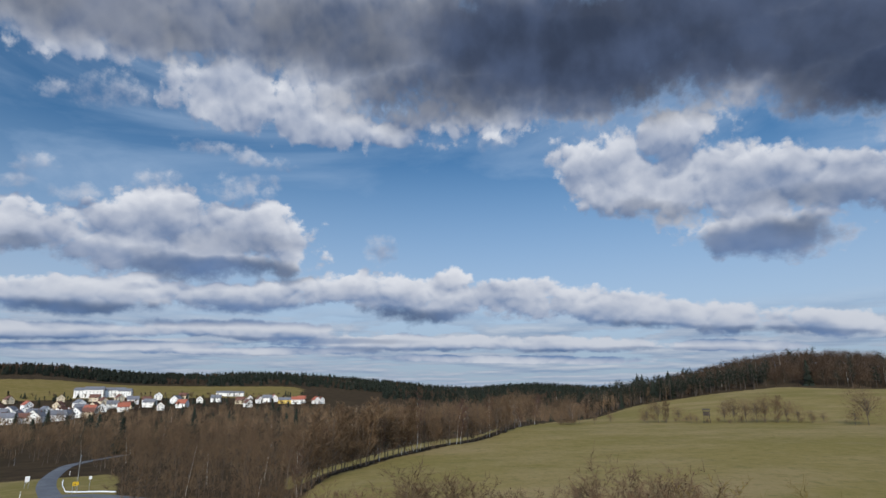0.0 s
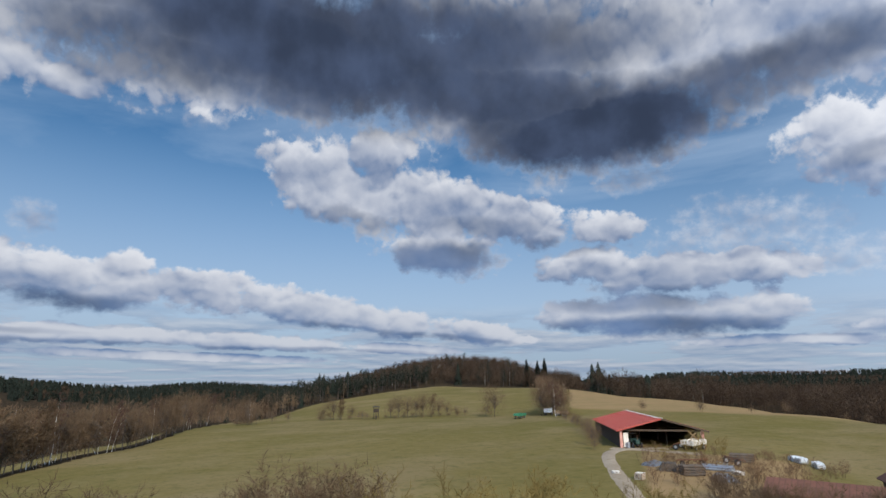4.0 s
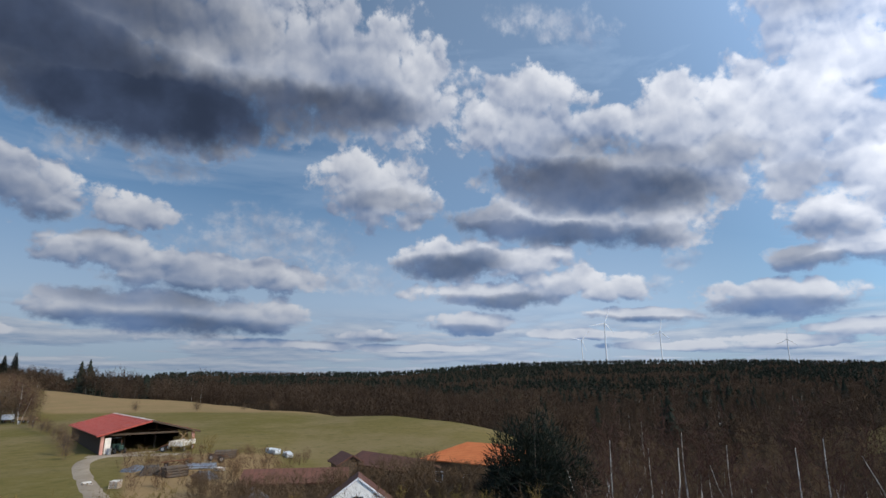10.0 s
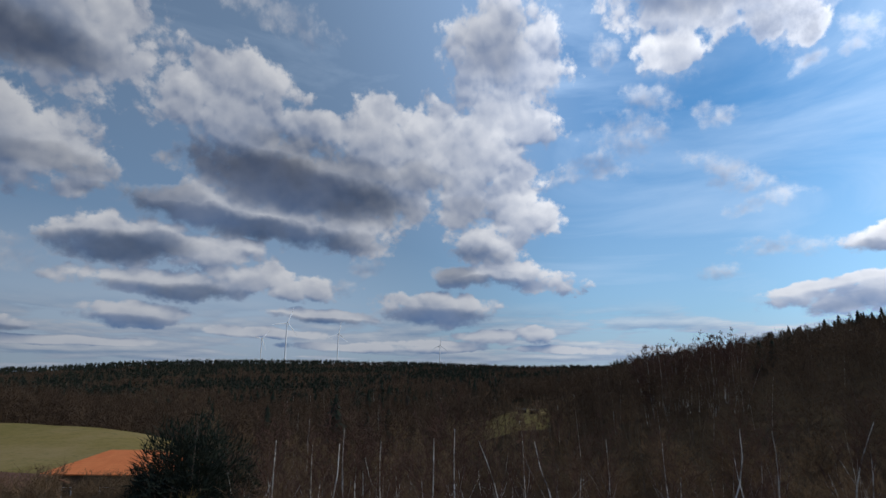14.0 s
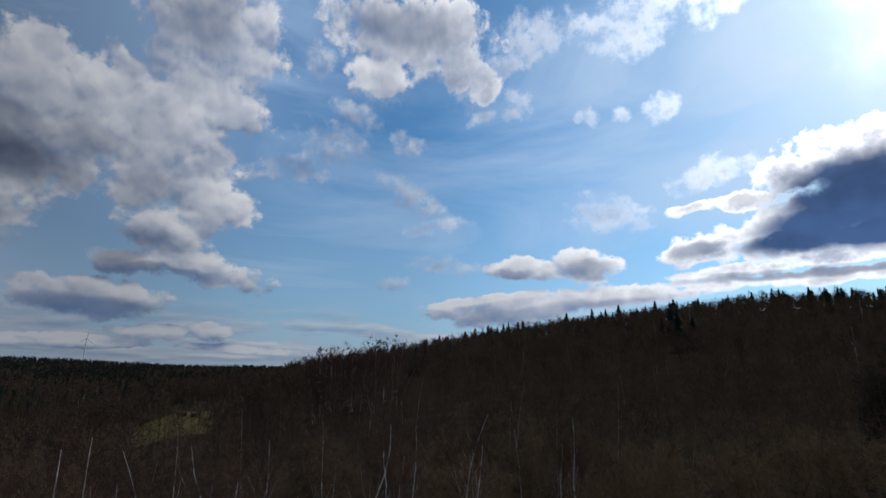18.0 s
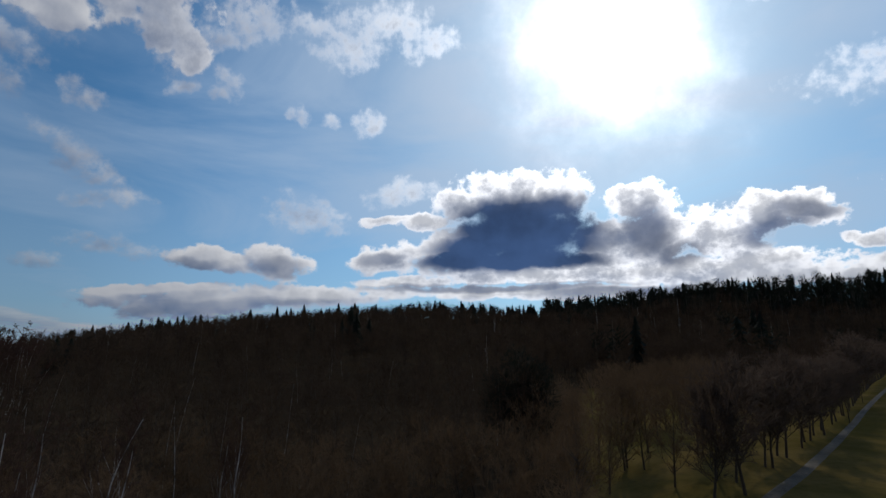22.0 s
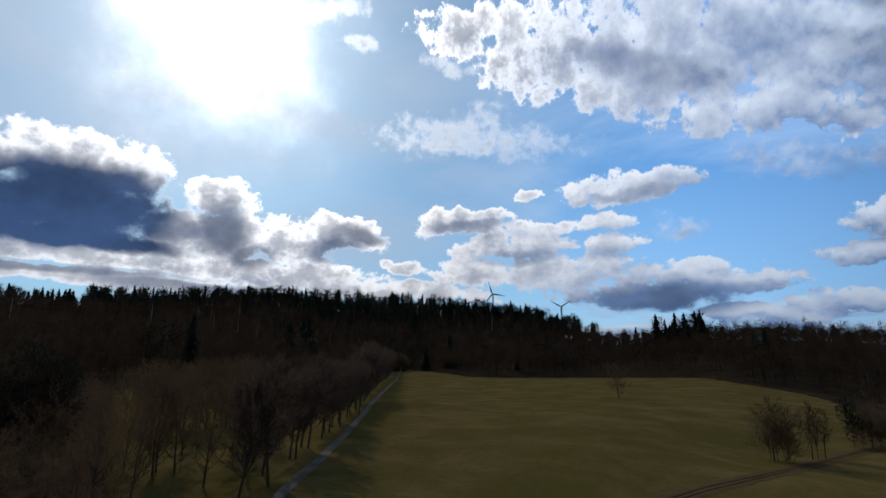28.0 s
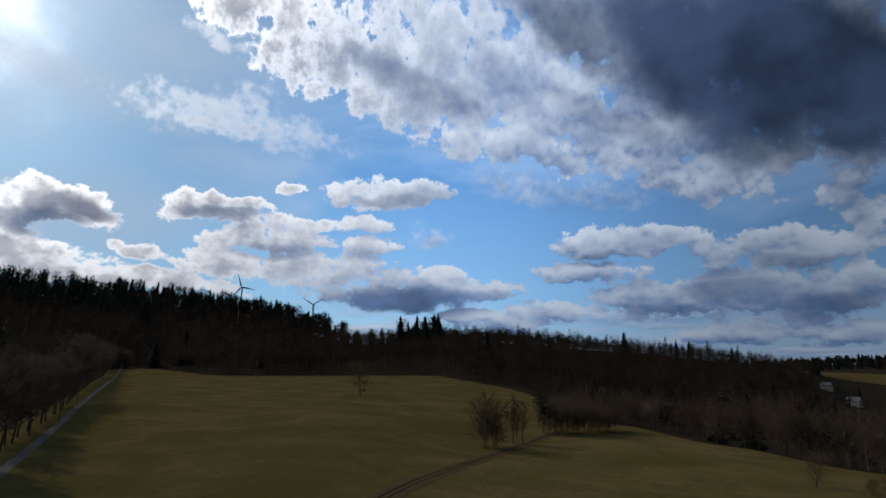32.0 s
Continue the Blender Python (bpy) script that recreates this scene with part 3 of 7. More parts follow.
sun_lamp = new("sun", bpy.data.lights.new("sun", "SUN"))
sun_lamp.data.energy, sun_lamp.data.angle, sun_lamp.data.color = 3.8, radians(0.6), (1.0, 0.895, 0.72)
sun_lamp.matrix_world = look((300 * math.sin(radians(SUN_AZ)), 300 * math.cos(radians(SUN_AZ)), 300 * math.tan(radians(SUN_EL))), (0, 0, 0))

# ---- materials ----
def surface(name, build, rough=0.9, bump=0.0, metal=0.0, spec=0.3, glow_through=0.0):
    """A node material. build(g, p) gets a Nodes helper and the place in metres and returns colour and relief."""
    m = bpy.data.materials.new(name)
    m.use_nodes = True
    g = Nodes(m.node_tree)
    p = g.add("ShaderNodeTexCoord").outputs["Object"]
    col, height = build(g, p)
    b = g.add("ShaderNodeBsdfPrincipled")
    through_light = None
    if glow_through:
        through_light = g.add("ShaderNodeBsdfTranslucent")
        g.put(through_light.inputs["Color"], col)
    g.put(b.inputs["Base Color"], col if isinstance(col, bpy.types.NodeSocket) else (*col, 1))
    b.inputs["Roughness"].default_value = rough
    b.inputs["Metallic"].default_value = metal
    b.inputs["Specular IOR Level"].default_value = spec
    if height is not None and bump:
        bm = g.add("ShaderNodeBump")
        bm.inputs["Strength"].default_value = bump
        g.put(bm.inputs["Height"], height)
        g.link(bm.outputs[0], b.inputs["Normal"])
    o = g.add("ShaderNodeOutputMaterial")
    if through_light:
        # thin twigs and needles let some light pass
        both = g.add("ShaderNodeMixShader")
        both.inputs[0].default_value = glow_through
        g.link(b.outputs[0], both.inputs[1])
        g.link(through_light.outputs[0], both.inputs[2])
        g.link(both.outputs[0], o.inputs[0])
    else:
        g.link(b.outputs[0], o.inputs[0])
    return m


def mottled(name, a, b, scale=0.6, fine=7.0, rough=0.9, bump=0.2, metal=0.0, spec=0.3, vary=0.0, glow_through=0.0):
    """Two tones that drift into one another, with finer grain on top, and a shade of its own for each object."""
    def build(g, p):
        n1 = g.noise(p, scale, 4.0, 0.6)
        n2 = g.noise(p, fine, 5.0, 0.65)
        c = g.mix(g.ramp(n1, 0.3, 0.7), a, b)
        c = g.mix(g.ramp(n2, 0.35, 0.7, 0.0, 0.45), c, tuple(q * 0.55 for q in a))
        if vary:
            r = g.add("ShaderNodeObjectInfo").outputs["Random"]
            h = g.add("ShaderNodeHueSaturation")
            g.put(h.inputs["Color"], c)
            g.put(h.inputs["Value"], g.ramp(r, 0, 1, 1 - vary, 1 + vary, False))
            c = h.outputs[0]
        return c, n2
    return surface(name, build, rough, bump, metal, spec, glow_through)


def ground_material():
    def build(g, p):
        def mask(name):
            return g.add("ShaderNodeAttribute", attribute_name=name).outputs["Fac"]
        big = g.noise(p, 0.012, 4.0, 0.6)
        mid = g.noise(p, 0.09, 5.0, 0.62, 2.0, 0.4)
        small = g.noise(p, 1.3, 5.0, 0.7)
        grass = g.mix(g.ramp(big, 0.3, 0.7), (0.132, 0.109, 0.037), (0.172, 0.131, 0.051))
        long_ = g.add("ShaderNodeMapping")
        g.put(long_.inputs["Vector"], p)
        long_.inputs["Rotation"].default_value = (0, 0, radians(35))
        long_.inputs["Scale"].default_value = (0.030, 0.045, 0.1)
        streak = g.noise(long_.outputs[0], 1.0, 6.0, 0.65)
        grass = g.mix(g.ramp(streak, 0.44, 0.66, 0.0, 0.6), grass, (0.225, 0.165, 0.090))
        grass = g.mix(g.ramp(mid, 0.52, 0.75, 0.0, 0.6), grass, (0.172, 0.132, 0.068))
        grass = g.mix(g.ramp(small, 0.45, 0.75, 0.0, 0.5), grass, (0.088, 0.084, 0.028))
        tuft = g.noise(p, 0.42, 6.0, 0.75)
        grass = g.mix(g.ramp(tuft, 0.50, 0.68, 0.0, 0.5), grass, (0.185, 0.150, 0.075))
        grass = g.mix(g.ramp(tuft, 0.48, 0.34, 0.0, 0.5), grass, (0.085, 0.086, 0.030))
        # darker grass for the sunward west, and cloud shade painted into far slopes
        brown_shaded_grass = g.mix(g.ramp(mid, 0.35, 0.7), (0.108, 0.084, 0.025), (0.168, 0.120, 0.046))
        brown_shaded_grass = g.mix(g.ramp(streak, 0.50, 0.66, 0.0, 0.3), brown_shaded_grass, (0.090, 0.066, 0.026))
        brown_shaded_grass = g.mix(g.ramp(small, 0.45, 0.75, 0.0, 0.5), brown_shaded_grass, (0.052, 0.044, 0.016))
        grass = g.mix(mask("brown_shaded_grass"), grass, brown_shaded_grass)
        brown_shaded_grass = g.mix(g.ramp(tuft, 0.50, 0.68, 0.0, 0.6), brown_shaded_grass, (0.195, 0.140, 0.056))
        brown_shaded_grass = g.mix(g.ramp(tuft, 0.48, 0.34, 0.0, 0.6), brown_shaded_grass, (0.066, 0.056, 0.020))
        dry = g.mix(g.ramp(mid, 0.35, 0.7), (0.27, 0.178, 0.090), (0.225, 0.162, 0.078))
        dry = g.mix(g.ramp(small, 0.45, 0.75, 0.0, 0.4), dry, (0.13, 0.095, 0.045))
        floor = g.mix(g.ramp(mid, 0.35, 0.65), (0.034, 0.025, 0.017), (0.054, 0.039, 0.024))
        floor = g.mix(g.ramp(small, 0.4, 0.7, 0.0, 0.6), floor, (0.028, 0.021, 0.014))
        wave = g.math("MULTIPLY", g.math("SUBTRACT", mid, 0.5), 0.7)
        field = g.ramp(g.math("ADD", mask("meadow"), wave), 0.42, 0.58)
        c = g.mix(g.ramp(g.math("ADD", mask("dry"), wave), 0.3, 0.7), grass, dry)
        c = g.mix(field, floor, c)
        return c, small
    return surface("ground", build, 1.0, 0.35, spec=0.0)


M_GROUND = ground_material()
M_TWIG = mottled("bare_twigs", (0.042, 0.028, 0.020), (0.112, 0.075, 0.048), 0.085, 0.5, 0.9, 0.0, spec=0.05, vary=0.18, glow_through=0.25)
# paler copy of the bare twigs, with sunlight put into the colour
M_TWIG_SUNLIT = mottled("sunlit_twigs", (0.115, 0.074, 0.044), (0.230, 0.155, 0.092), 0.07, 0.5, 0.9, 0.0, spec=0.05, vary=0.25, glow_through=0.3)
M_TWIG_LIME = mottled("avenue_twigs", (0.085, 0.062, 0.050), (0.140, 0.102, 0.078), 0.12, 0.8, 0.9, 0.0, spec=0.05, vary=0.15, glow_through=0.5)
M_TWIG_RED = mottled("birch_twigs", (0.080, 0.046, 0.036), (0.115, 0.066, 0.048), 0.1, 0.6, 0.9, 0.0, spec=0.05, vary=0.15, glow_through=0.2)
M_TWIG_GOLD = mottled("catkin_twigs", (0.20, 0.145, 0.050), (0.26, 0.18, 0.06), 0.2, 1.0, 0.9, 0.0, spec=0.05, vary=0.2, glow_through=0.35)
M_BARK = mottled("bark", (0.085, 0.065, 0.050), (0.135, 0.105, 0.080), 0.9, 6.0, 0.95, 0.6, vary=0.1)
M_NEEDLE = mottled("needles", (0.018, 0.023, 0.017), (0.028, 0.034, 0.024), 0.15, 1.2, 0.9, 0.0, spec=0.1, vary=0.2, glow_through=0.2)


def birch_bark():
    def build(g, p):
        s = g.add("ShaderNodeMapping")
        g.put(s.inputs["Vector"], p)
        s.inputs["Scale"].default_value = (1.2, 1.2, 7.0)
        n = g.noise(s.outputs[0], 1.6, 5.0, 0.6)
        c = g.mix(g.ramp(n, 0.47, 0.62), (0.66, 0.62, 0.56), (0.10, 0.085, 0.07))
        return c, n
    return surface("birch_bark", build, 0.75, 0.3)


M_BIRCH = birch_bark()

def striped(name, a, b, axis, period, rough=0.6, bump=0.5, metal=0.0, grime=(0.10, 0.08, 0.06), grime_amount=0.35):
    """Sheet or plank cladding: lines across one axis, weathered."""
    def build(g, p):
        x, y, z = g.split(p)
        s = (x, y, z)[axis]
        w = g.math("SINE", g.math("MULTIPLY", s, 2 * math.pi / period))
        n = g.noise(p, 0.7, 5.0, 0.65)
        n2 = g.noise(p, 6.0, 4.0, 0.6)
        c = g.mix(g.ramp(n, 0.3, 0.7), a, b)
        c = g.mix(g.ramp(w, 0.75, 1.0, 0.0, 0.35), c, tuple(q * 0.4 for q in a))
        c = g.mix(g.ramp(n2, 0.5, 0.8, 0.0, grime_amount), c, grime)
        return c, w
    return surface(name, build, rough, bump, metal)


M_ROOF_RED = striped("red_sheet_roof", (0.30, 0.055, 0.040), (0.36, 0.075, 0.055), 0, 1.05, 0.45, 0.35)
M_ROOF_ORANGE = striped("orange_tile_roof", (0.50, 0.135, 0.040), (0.58, 0.175, 0.055), 2, 0.16, 0.8, 0.5, grime=(0.30, 0.10, 0.04))
M_ROOF_BROWN = striped("brown_tile_roof", (0.095, 0.042, 0.030), (0.135, 0.058, 0.040), 2, 0.16, 0.85, 0.5)
M_ROOF_RUST = striped("rusty_sheet_roof", (0.115, 0.050, 0.034), (0.165, 0.070, 0.046), 1, 0.5, 0.85, 0.4)
M_ROOF_GREY = striped("grey_slate_roof", (0.10, 0.10, 0.11), (0.15, 0.15, 0.165), 2, 0.2, 0.7, 0.4, grime=(0.06, 0.06, 0.06))
M_ROOF_TILE = striped("red_tile_roof", (0.29, 0.085, 0.050), (0.24, 0.075, 0.045), 2, 0.2, 0.85, 0.4)
M_BOARD = striped("dark_boards", (0.055, 0.038, 0.026), (0.085, 0.058, 0.040), 0, 0.22, 0.9, 0.5)
M_BOARD_Y = striped("dark_boards_side", (0.055, 0.038, 0.026), (0.085, 0.058, 0.040), 1, 0.22, 0.9, 0.5)
M_PLASTER = mottled("white_plaster", (0.74, 0.72, 0.68), (0.80, 0.79, 0.76), 0.5, 5.0, 0.9, 0.15)
M_PLASTER_TAN = mottled("cream_plaster", (0.56, 0.47, 0.33), (0.62, 0.53, 0.38), 0.5, 5.0, 0.9, 0.15)
M_PLASTER_YELLOW = mottled("yellow_plaster", (0.62, 0.42, 0.09), (0.66, 0.47, 0.13), 0.5, 5.0, 0.9, 0.15)
M_POST = mottled("rose_painted_post", (0.52, 0.25, 0.20), (0.58, 0.31, 0.25), 0.8, 6.0, 0.7, 0.1)
M_CREAM = mottled("cream_paint", (0.66, 0.60, 0.52), (0.72, 0.67, 0.60), 0.9, 7.0, 0.7, 0.1)
M_STEEL = mottled("galvanised_steel", (0.42, 0.43, 0.44), (0.50, 0.51, 0.52), 2.0, 12.0, 0.4, 0.05, 0.8)
M_WHITE = mottled("white_paint", (0.78, 0.78, 0.78), (0.72, 0.73, 0.74), 0.1, 2.0, 0.45, 0.02)
M_GREEN = mottled("green_machine_paint", (0.035, 0.16, 0.085), (0.05, 0.20, 0.11), 1.0, 8.0, 0.45, 0.05)
M_TRACTOR = mottled("dark_green_paint", (0.018, 0.045, 0.035), (0.03, 0.06, 0.045), 1.0, 8.0, 0.5, 0.05)
M_RUBBER = mottled("rubber", (0.018, 0.018, 0.018), (0.032, 0.030, 0.028), 3.0, 14.0, 0.85, 0.2)
M_BLUE = mottled("blue_grey_tarpaulin", (0.095, 0.105, 0.125), (0.14, 0.15, 0.165), 1.2, 6.0, 0.6, 0.3)
M_FOIL = mottled("pale_bale_foil", (0.46, 0.49, 0.50), (0.56, 0.58, 0.58), 1.0, 6.0, 0.35, 0.15)
M_LOG = mottled("cut_timber", (0.26, 0.17, 0.10), (0.36, 0.25, 0.15), 1.5, 9.0, 0.9, 0.3)
M_RUST = mottled("rusty_iron", (0.16, 0.065, 0.030), (0.10, 0.045, 0.028), 1.5, 9.0, 0.85, 0.3)
M_YELLOW = mottled("yellow_sign_paint", (0.75, 0.48, 0.02), (0.78, 0.52, 0.03), 1.0, 6.0, 0.5, 0.02)
M_BLACK = mottled("black_paint", (0.015, 0.015, 0.015), (0.025, 0.025, 0.025), 1.0, 6.0, 0.6, 0.02)
M_STAND = mottled("weathered_dark_planks", (0.035, 0.026, 0.020), (0.055, 0.042, 0.032), 1.0, 8.0, 0.9, 0.3)
# the blue-grey is air haze put into the hills' base colour
M_HAZED_HILL = mottled("hazed_woodland", (0.115, 0.165, 0.245), (0.150, 0.200, 0.280), 0.002, 0.012, 1.0, 0.0, spec=0.0)
M_HEDGE = mottled("dead_leaf_hedge", (0.14, 0.080, 0.040), (0.19, 0.11, 0.055), 0.3, 1.5, 0.9, 0.0, vary=0.2)


def road_surface(name, a, b, patch, spec=0.0):
    def build(g, p):
        n1, n2 = g.noise(p, 0.25, 4.0, 0.6), g.noise(p, 9.0, 5.0, 0.7)
        n3 = g.noise(p, 0.9, 3.0, 0.6)
        c = g.mix(g.ramp(n1, 0.3, 0.7), a, b)
        c = g.mix(g.ramp(n3, 0.55, 0.7, 0.0, 0.6), c, patch)
        c = g.mix(g.ramp(n2, 0.45, 0.75, 0.0, 0.4), c, tuple(q * 0.5 for q in a))
        return c, n2
    return surface(name, build, 0.95, 0.3, spec=spec)


M_ASPHALT = road_surface("asphalt", (0.075, 0.080, 0.090), (0.11, 0.115, 0.125), (0.06, 0.06, 0.065), 0.1)
M_LANE = road_surface("worn_lane", (0.098, 0.084, 0.066), (0.150, 0.130, 0.104), (0.055, 0.047, 0.036), 0.1)
M_GRAVEL = road_surface("gravel", (0.270, 0.215, 0.155), (0.340, 0.275, 0.205), (0.20, 0.155, 0.095))
M_SOIL = road_surface("trodden_grass_and_soil", (0.098, 0.070, 0.032), (0.128, 0.090, 0.043), (0.135, 0.100, 0.040))
M_RUT = road_surface("wheel_worn_soil", (0.068, 0.048, 0.028), (0.092, 0.064, 0.037), (0.098, 0.072, 0.032))
M_PAINT = mottled("road_marking", (0.70, 0.70, 0.68), (0.60, 0.60, 0.58), 2.0, 12.0, 0.7, 0.05)


def glass_pane():
    m = bpy.data.materials.new("window_glass")
    m.use_nodes = True
    b = m.node_tree.nodes["Principled BSDF"]
    b.inputs["Base Color"].default_value = (0.03, 0.035, 0.04, 1)
    b.inputs["Roughness"].default_value = 0.06
    b.inputs["Specular IOR Level"].default_value = 0.6
    return m


M_GLASS = glass_pane()

# ---- the land: one sheet, from sections that start under the hovering spot ----
SECTIONS = []


def section(az, *rz):
    """Heights of the ground along one bearing: distance, height, distance, height ..."""
    SECTIONS.append((az, rz[0::2], rz[1::2]))


section(-40, 30, 0, 120, -3, 200, -7, 420, -16, 760, -16, 1000, 14, 1250, 40, 1600, 52, 2600, 20, 4900, 0)
section(-35, 30, 0, 120, -3, 200, -7, 420, -16, 760, -16, 1000, 14, 1250, 42, 1600, 56, 2600, 20, 4900, 0)
section(-30, 30, 0, 120, -3, 200, -7, 420, -16, 760, -10, 1000, 12, 1250, 22, 1600, 40, 2600, 10, 4900, 0)
section(-26, 30, 0, 120, -3, 200, -7, 420, -16, 760, -9, 1000, 9, 1250, 22, 1600, 33, 2600, 5, 4900, 0)
section(-20, 30, 0, 80, 0, 160, -6, 420, -14, 760, -7, 1000, 5, 1400, 36, 2000, 20, 4900, -5)
section(-15, 30, 0, 80, 0, 160, -6, 420, -14, 760, -8, 1000, 5, 1400, 37, 2000, 15, 4900, -10)
section(-12, 30, 0, 60, 3, 85, 3, 150, -5, 420, -14, 760, -9, 1000, 3, 1400, 32, 2000, 5, 4900, -10)
section(-5, 30, 0, 60, 3.3, 100, 3.3, 160, -2, 420, -14, 800, -10, 1100, -2, 1500, 17, 2200, -5, 4900, -20)
section(0, 30, 0, 60, 3.5, 115, 3.6, 170, 0, 400, -14, 900, -14, 1300, -6, 1700, 4, 2300, -20, 4900, -30)
section(3, 30, 0, 60, 3.5, 115, 3.6, 170, 0, 400, -14, 900, -14, 1300, -10, 1700, -1, 2300, -20, 4900, -30)
section(6.5, 30, 0, 60, 4, 160, 3.8, 230, 1.5, 420, -12, 900, -14, 1500, 0, 1900, 13, 2400, -15, 4900, -30)
section(10, 30, 0, 60, 4, 160, 3.8, 230, 1.5, 420, -12, 900, -14, 1500, 3, 1900, 16, 2400, -15, 4900, -30)
section(12.5, 30, 0, 60, 4, 160, 3.8, 230, 1.5, 420, -12, 900, -14, 1500, -2, 1900, 9, 2400, -20, 4900, -30)
section(18, 30, 0, 60, 4, 190, 3.7, 330, 4.5, 500, 2, 900, -14, 1500, -8, 1900, -2, 2400, -20, 4900, -30)
section(25, 30, 0, 60, 4.5, 195, 4, 420, 9.5, 560, 20, 620, 21, 800, 0, 1700, -10, 4900, -30)
section(31, 30, 0, 60, 5, 195, 4.6, 450, 13, 600, 35, 650, 35, 800, 10, 1700, -10, 4900, -30)
section(38, 30, 0, 60, 5, 180, 4.8, 450, 13.2, 600, 33, 650, 32, 800, 10, 1700, -10, 4900, -30)
section(41.5, 30, 0, 60, 5, 105, 5.2, 180, 6.2, 390, 12.5, 540, 16, 600, 16, 800, -5, 1700, 10, 4900, 0)
section(45, 30, 0, 60, 5, 105, 5.2, 180, 6.2, 390, 11.8, 470, 12.6, 540, 10, 800, -5, 1700, 20, 4900, 20)
section(55, 30, 0, 60, 4.6, 105, 5.2, 180, 6.3, 310, 7.6, 380, 2, 440, -3, 560, -20, 800, -22, 1200, 0, 1900, 46, 2600, 20, 4900, 10)
section(60, 30, 0, 60, 4.6, 105, 5.2, 180, 6.3, 262, 6.2, 330, 1, 440, 3, 560, -18, 800, -24, 1200, 0, 1900, 47, 2600, 20, 4900, 10)
section(66, 30, -1, 60, 2.5, 105, 4, 215, 5.8, 280, -4, 360, 1, 440, 5.5, 540, -14, 800, -24, 1200, -4, 1900, 47, 2600, 20, 4900, 10)
section(75, 30, -1, 60, 1, 100, 3.6, 178, 6.1, 250, -8, 360, -2, 440, 4.5, 540, -14, 800, -22, 1200, -2, 1900, 48, 2600, 20, 4900, 10)
section(80.5, 30, -1, 60, 1, 100, 3.6, 162, 5.2, 250, -10, 360, -5, 440, -1, 540, -16, 800, -20, 1200, 4, 1900, 67, 2600, 30, 4900, 10)
section(84, 30, -1, 60, 0.5, 100, 3, 152, 4.1, 250, -12, 420, -9, 560, -18, 800, -16, 1200, 12, 1900, 74, 2600, 40, 4900, 10)
section(95, 30, -2, 70, -3, 140, -6, 300, -14, 600, -14, 1000, 4, 1400, 34, 1900, 84, 2600, 50, 4900, 20)
section(110, 30, -2, 70, -3, 140, -4, 300, -8, 600, -6, 1000, 14, 1400, 38, 1800, 72, 2600, 40, 4900, 20)
section(119, 30, -2, 70, -1, 120, 1.4, 200, 6.5, 320, 4, 600, 4, 1000, 20, 1700, 54, 2600, 30, 4900, 20)
section(127, 30, -2, 70, -1, 130, 2, 240, 7, 500, 12, 1000, 26, 1500, 46, 2600, 30, 4900, 20)
section(135, 30, -1, 70, 0, 150, 6, 300, 16, 620, 30, 900, 26, 1600, 20, 4900, 20)
section(142, 30, -1, 70, 0, 150, 8, 300, 21, 620, 42, 900, 40, 1600, 30, 4900, 50)
section(153, 30, 0, 70, 1, 150, 8, 300, 28, 650, 67, 900, 62, 1600, 40, 4900, 50)
section(163, 30, 0, 70, 1, 150, 8, 300, 30, 680, 82, 1000, 75, 4900, 50)
section(175, 30, 1, 70, 2, 150, 7, 300, 30, 700, 94, 1000, 85, 4900, 50)
section(186, 30, 1, 60, 3, 150, 7, 260, 16, 400, 36, 700, 88, 1000, 80, 4900, 50)
section(193, 30, 1, 60, 4.2, 200, 11, 300, 22, 420, 40.8, 700, 92, 1000, 84, 4900, 50)
section(203, 30, 2, 55, 6, 100, 8, 300, 17, 430, 37.8, 700, 104, 1000, 92, 4900, 50)
section(210, 30, 2, 55, 5.6, 120, 8.2, 300, 16, 440, 24.8, 700, 101, 1000, 92, 4900, 50)
section(216, 30, 2, 55, 5.2, 120, 8, 330, 16, 440, 21.7, 700, 100, 1000, 90, 4900, 50)
section(227, 30, 2, 55, 4.8, 180, 9.8, 340, 16.2, 480, 32.8, 700, 88, 1000, 80, 4900, 50)
section(236, 30, 1, 55, 4.4, 175, 9.8, 330, 16, 450, 29.4, 640, 53, 1000, 44, 4900, 50)
section(247, 30, 1, 55, 4, 100, 4.2, 200, 10, 310, 14.2, 420, 31.7, 600, 55, 1000, 42, 4900, 50)
section(256, 30, 1, 55, 3.6, 110, 4, 200, 7, 300, 8, 420, 24.1, 620, 50, 1000, 38, 4900, 50)
section(264, 30, 1, 55, 3.4, 140, 4, 200, -3, 300, -2, 450, 14.5, 700, 45, 1000, 32, 4900, 50)
section(273, 30, 1, 55, 3.2, 110, 3.4, 180, -4, 300, -8, 500, 4.1, 750, 32, 1000, 22, 4900, 50)
section(283, 30, 1, 55, 3, 90, 3.3, 160, -5, 300, -14, 600, -14, 850, 14, 1100, 28, 1400, 40, 4900, 60)
section(300, 30, 1, 90, 1, 200, -6, 400, -16, 760, -14, 1000, 10, 1400, 40, 4900, 50)

R_GRID = np.concatenate([np.array([0.02]), np.linspace(3, 24, 7), np.geomspace(27, 700, 190), np.geomspace(715, 4900, 60)])
A_STEP = 0.75
A_GRID = np.arange(-60.0, 300.0, A_STEP)


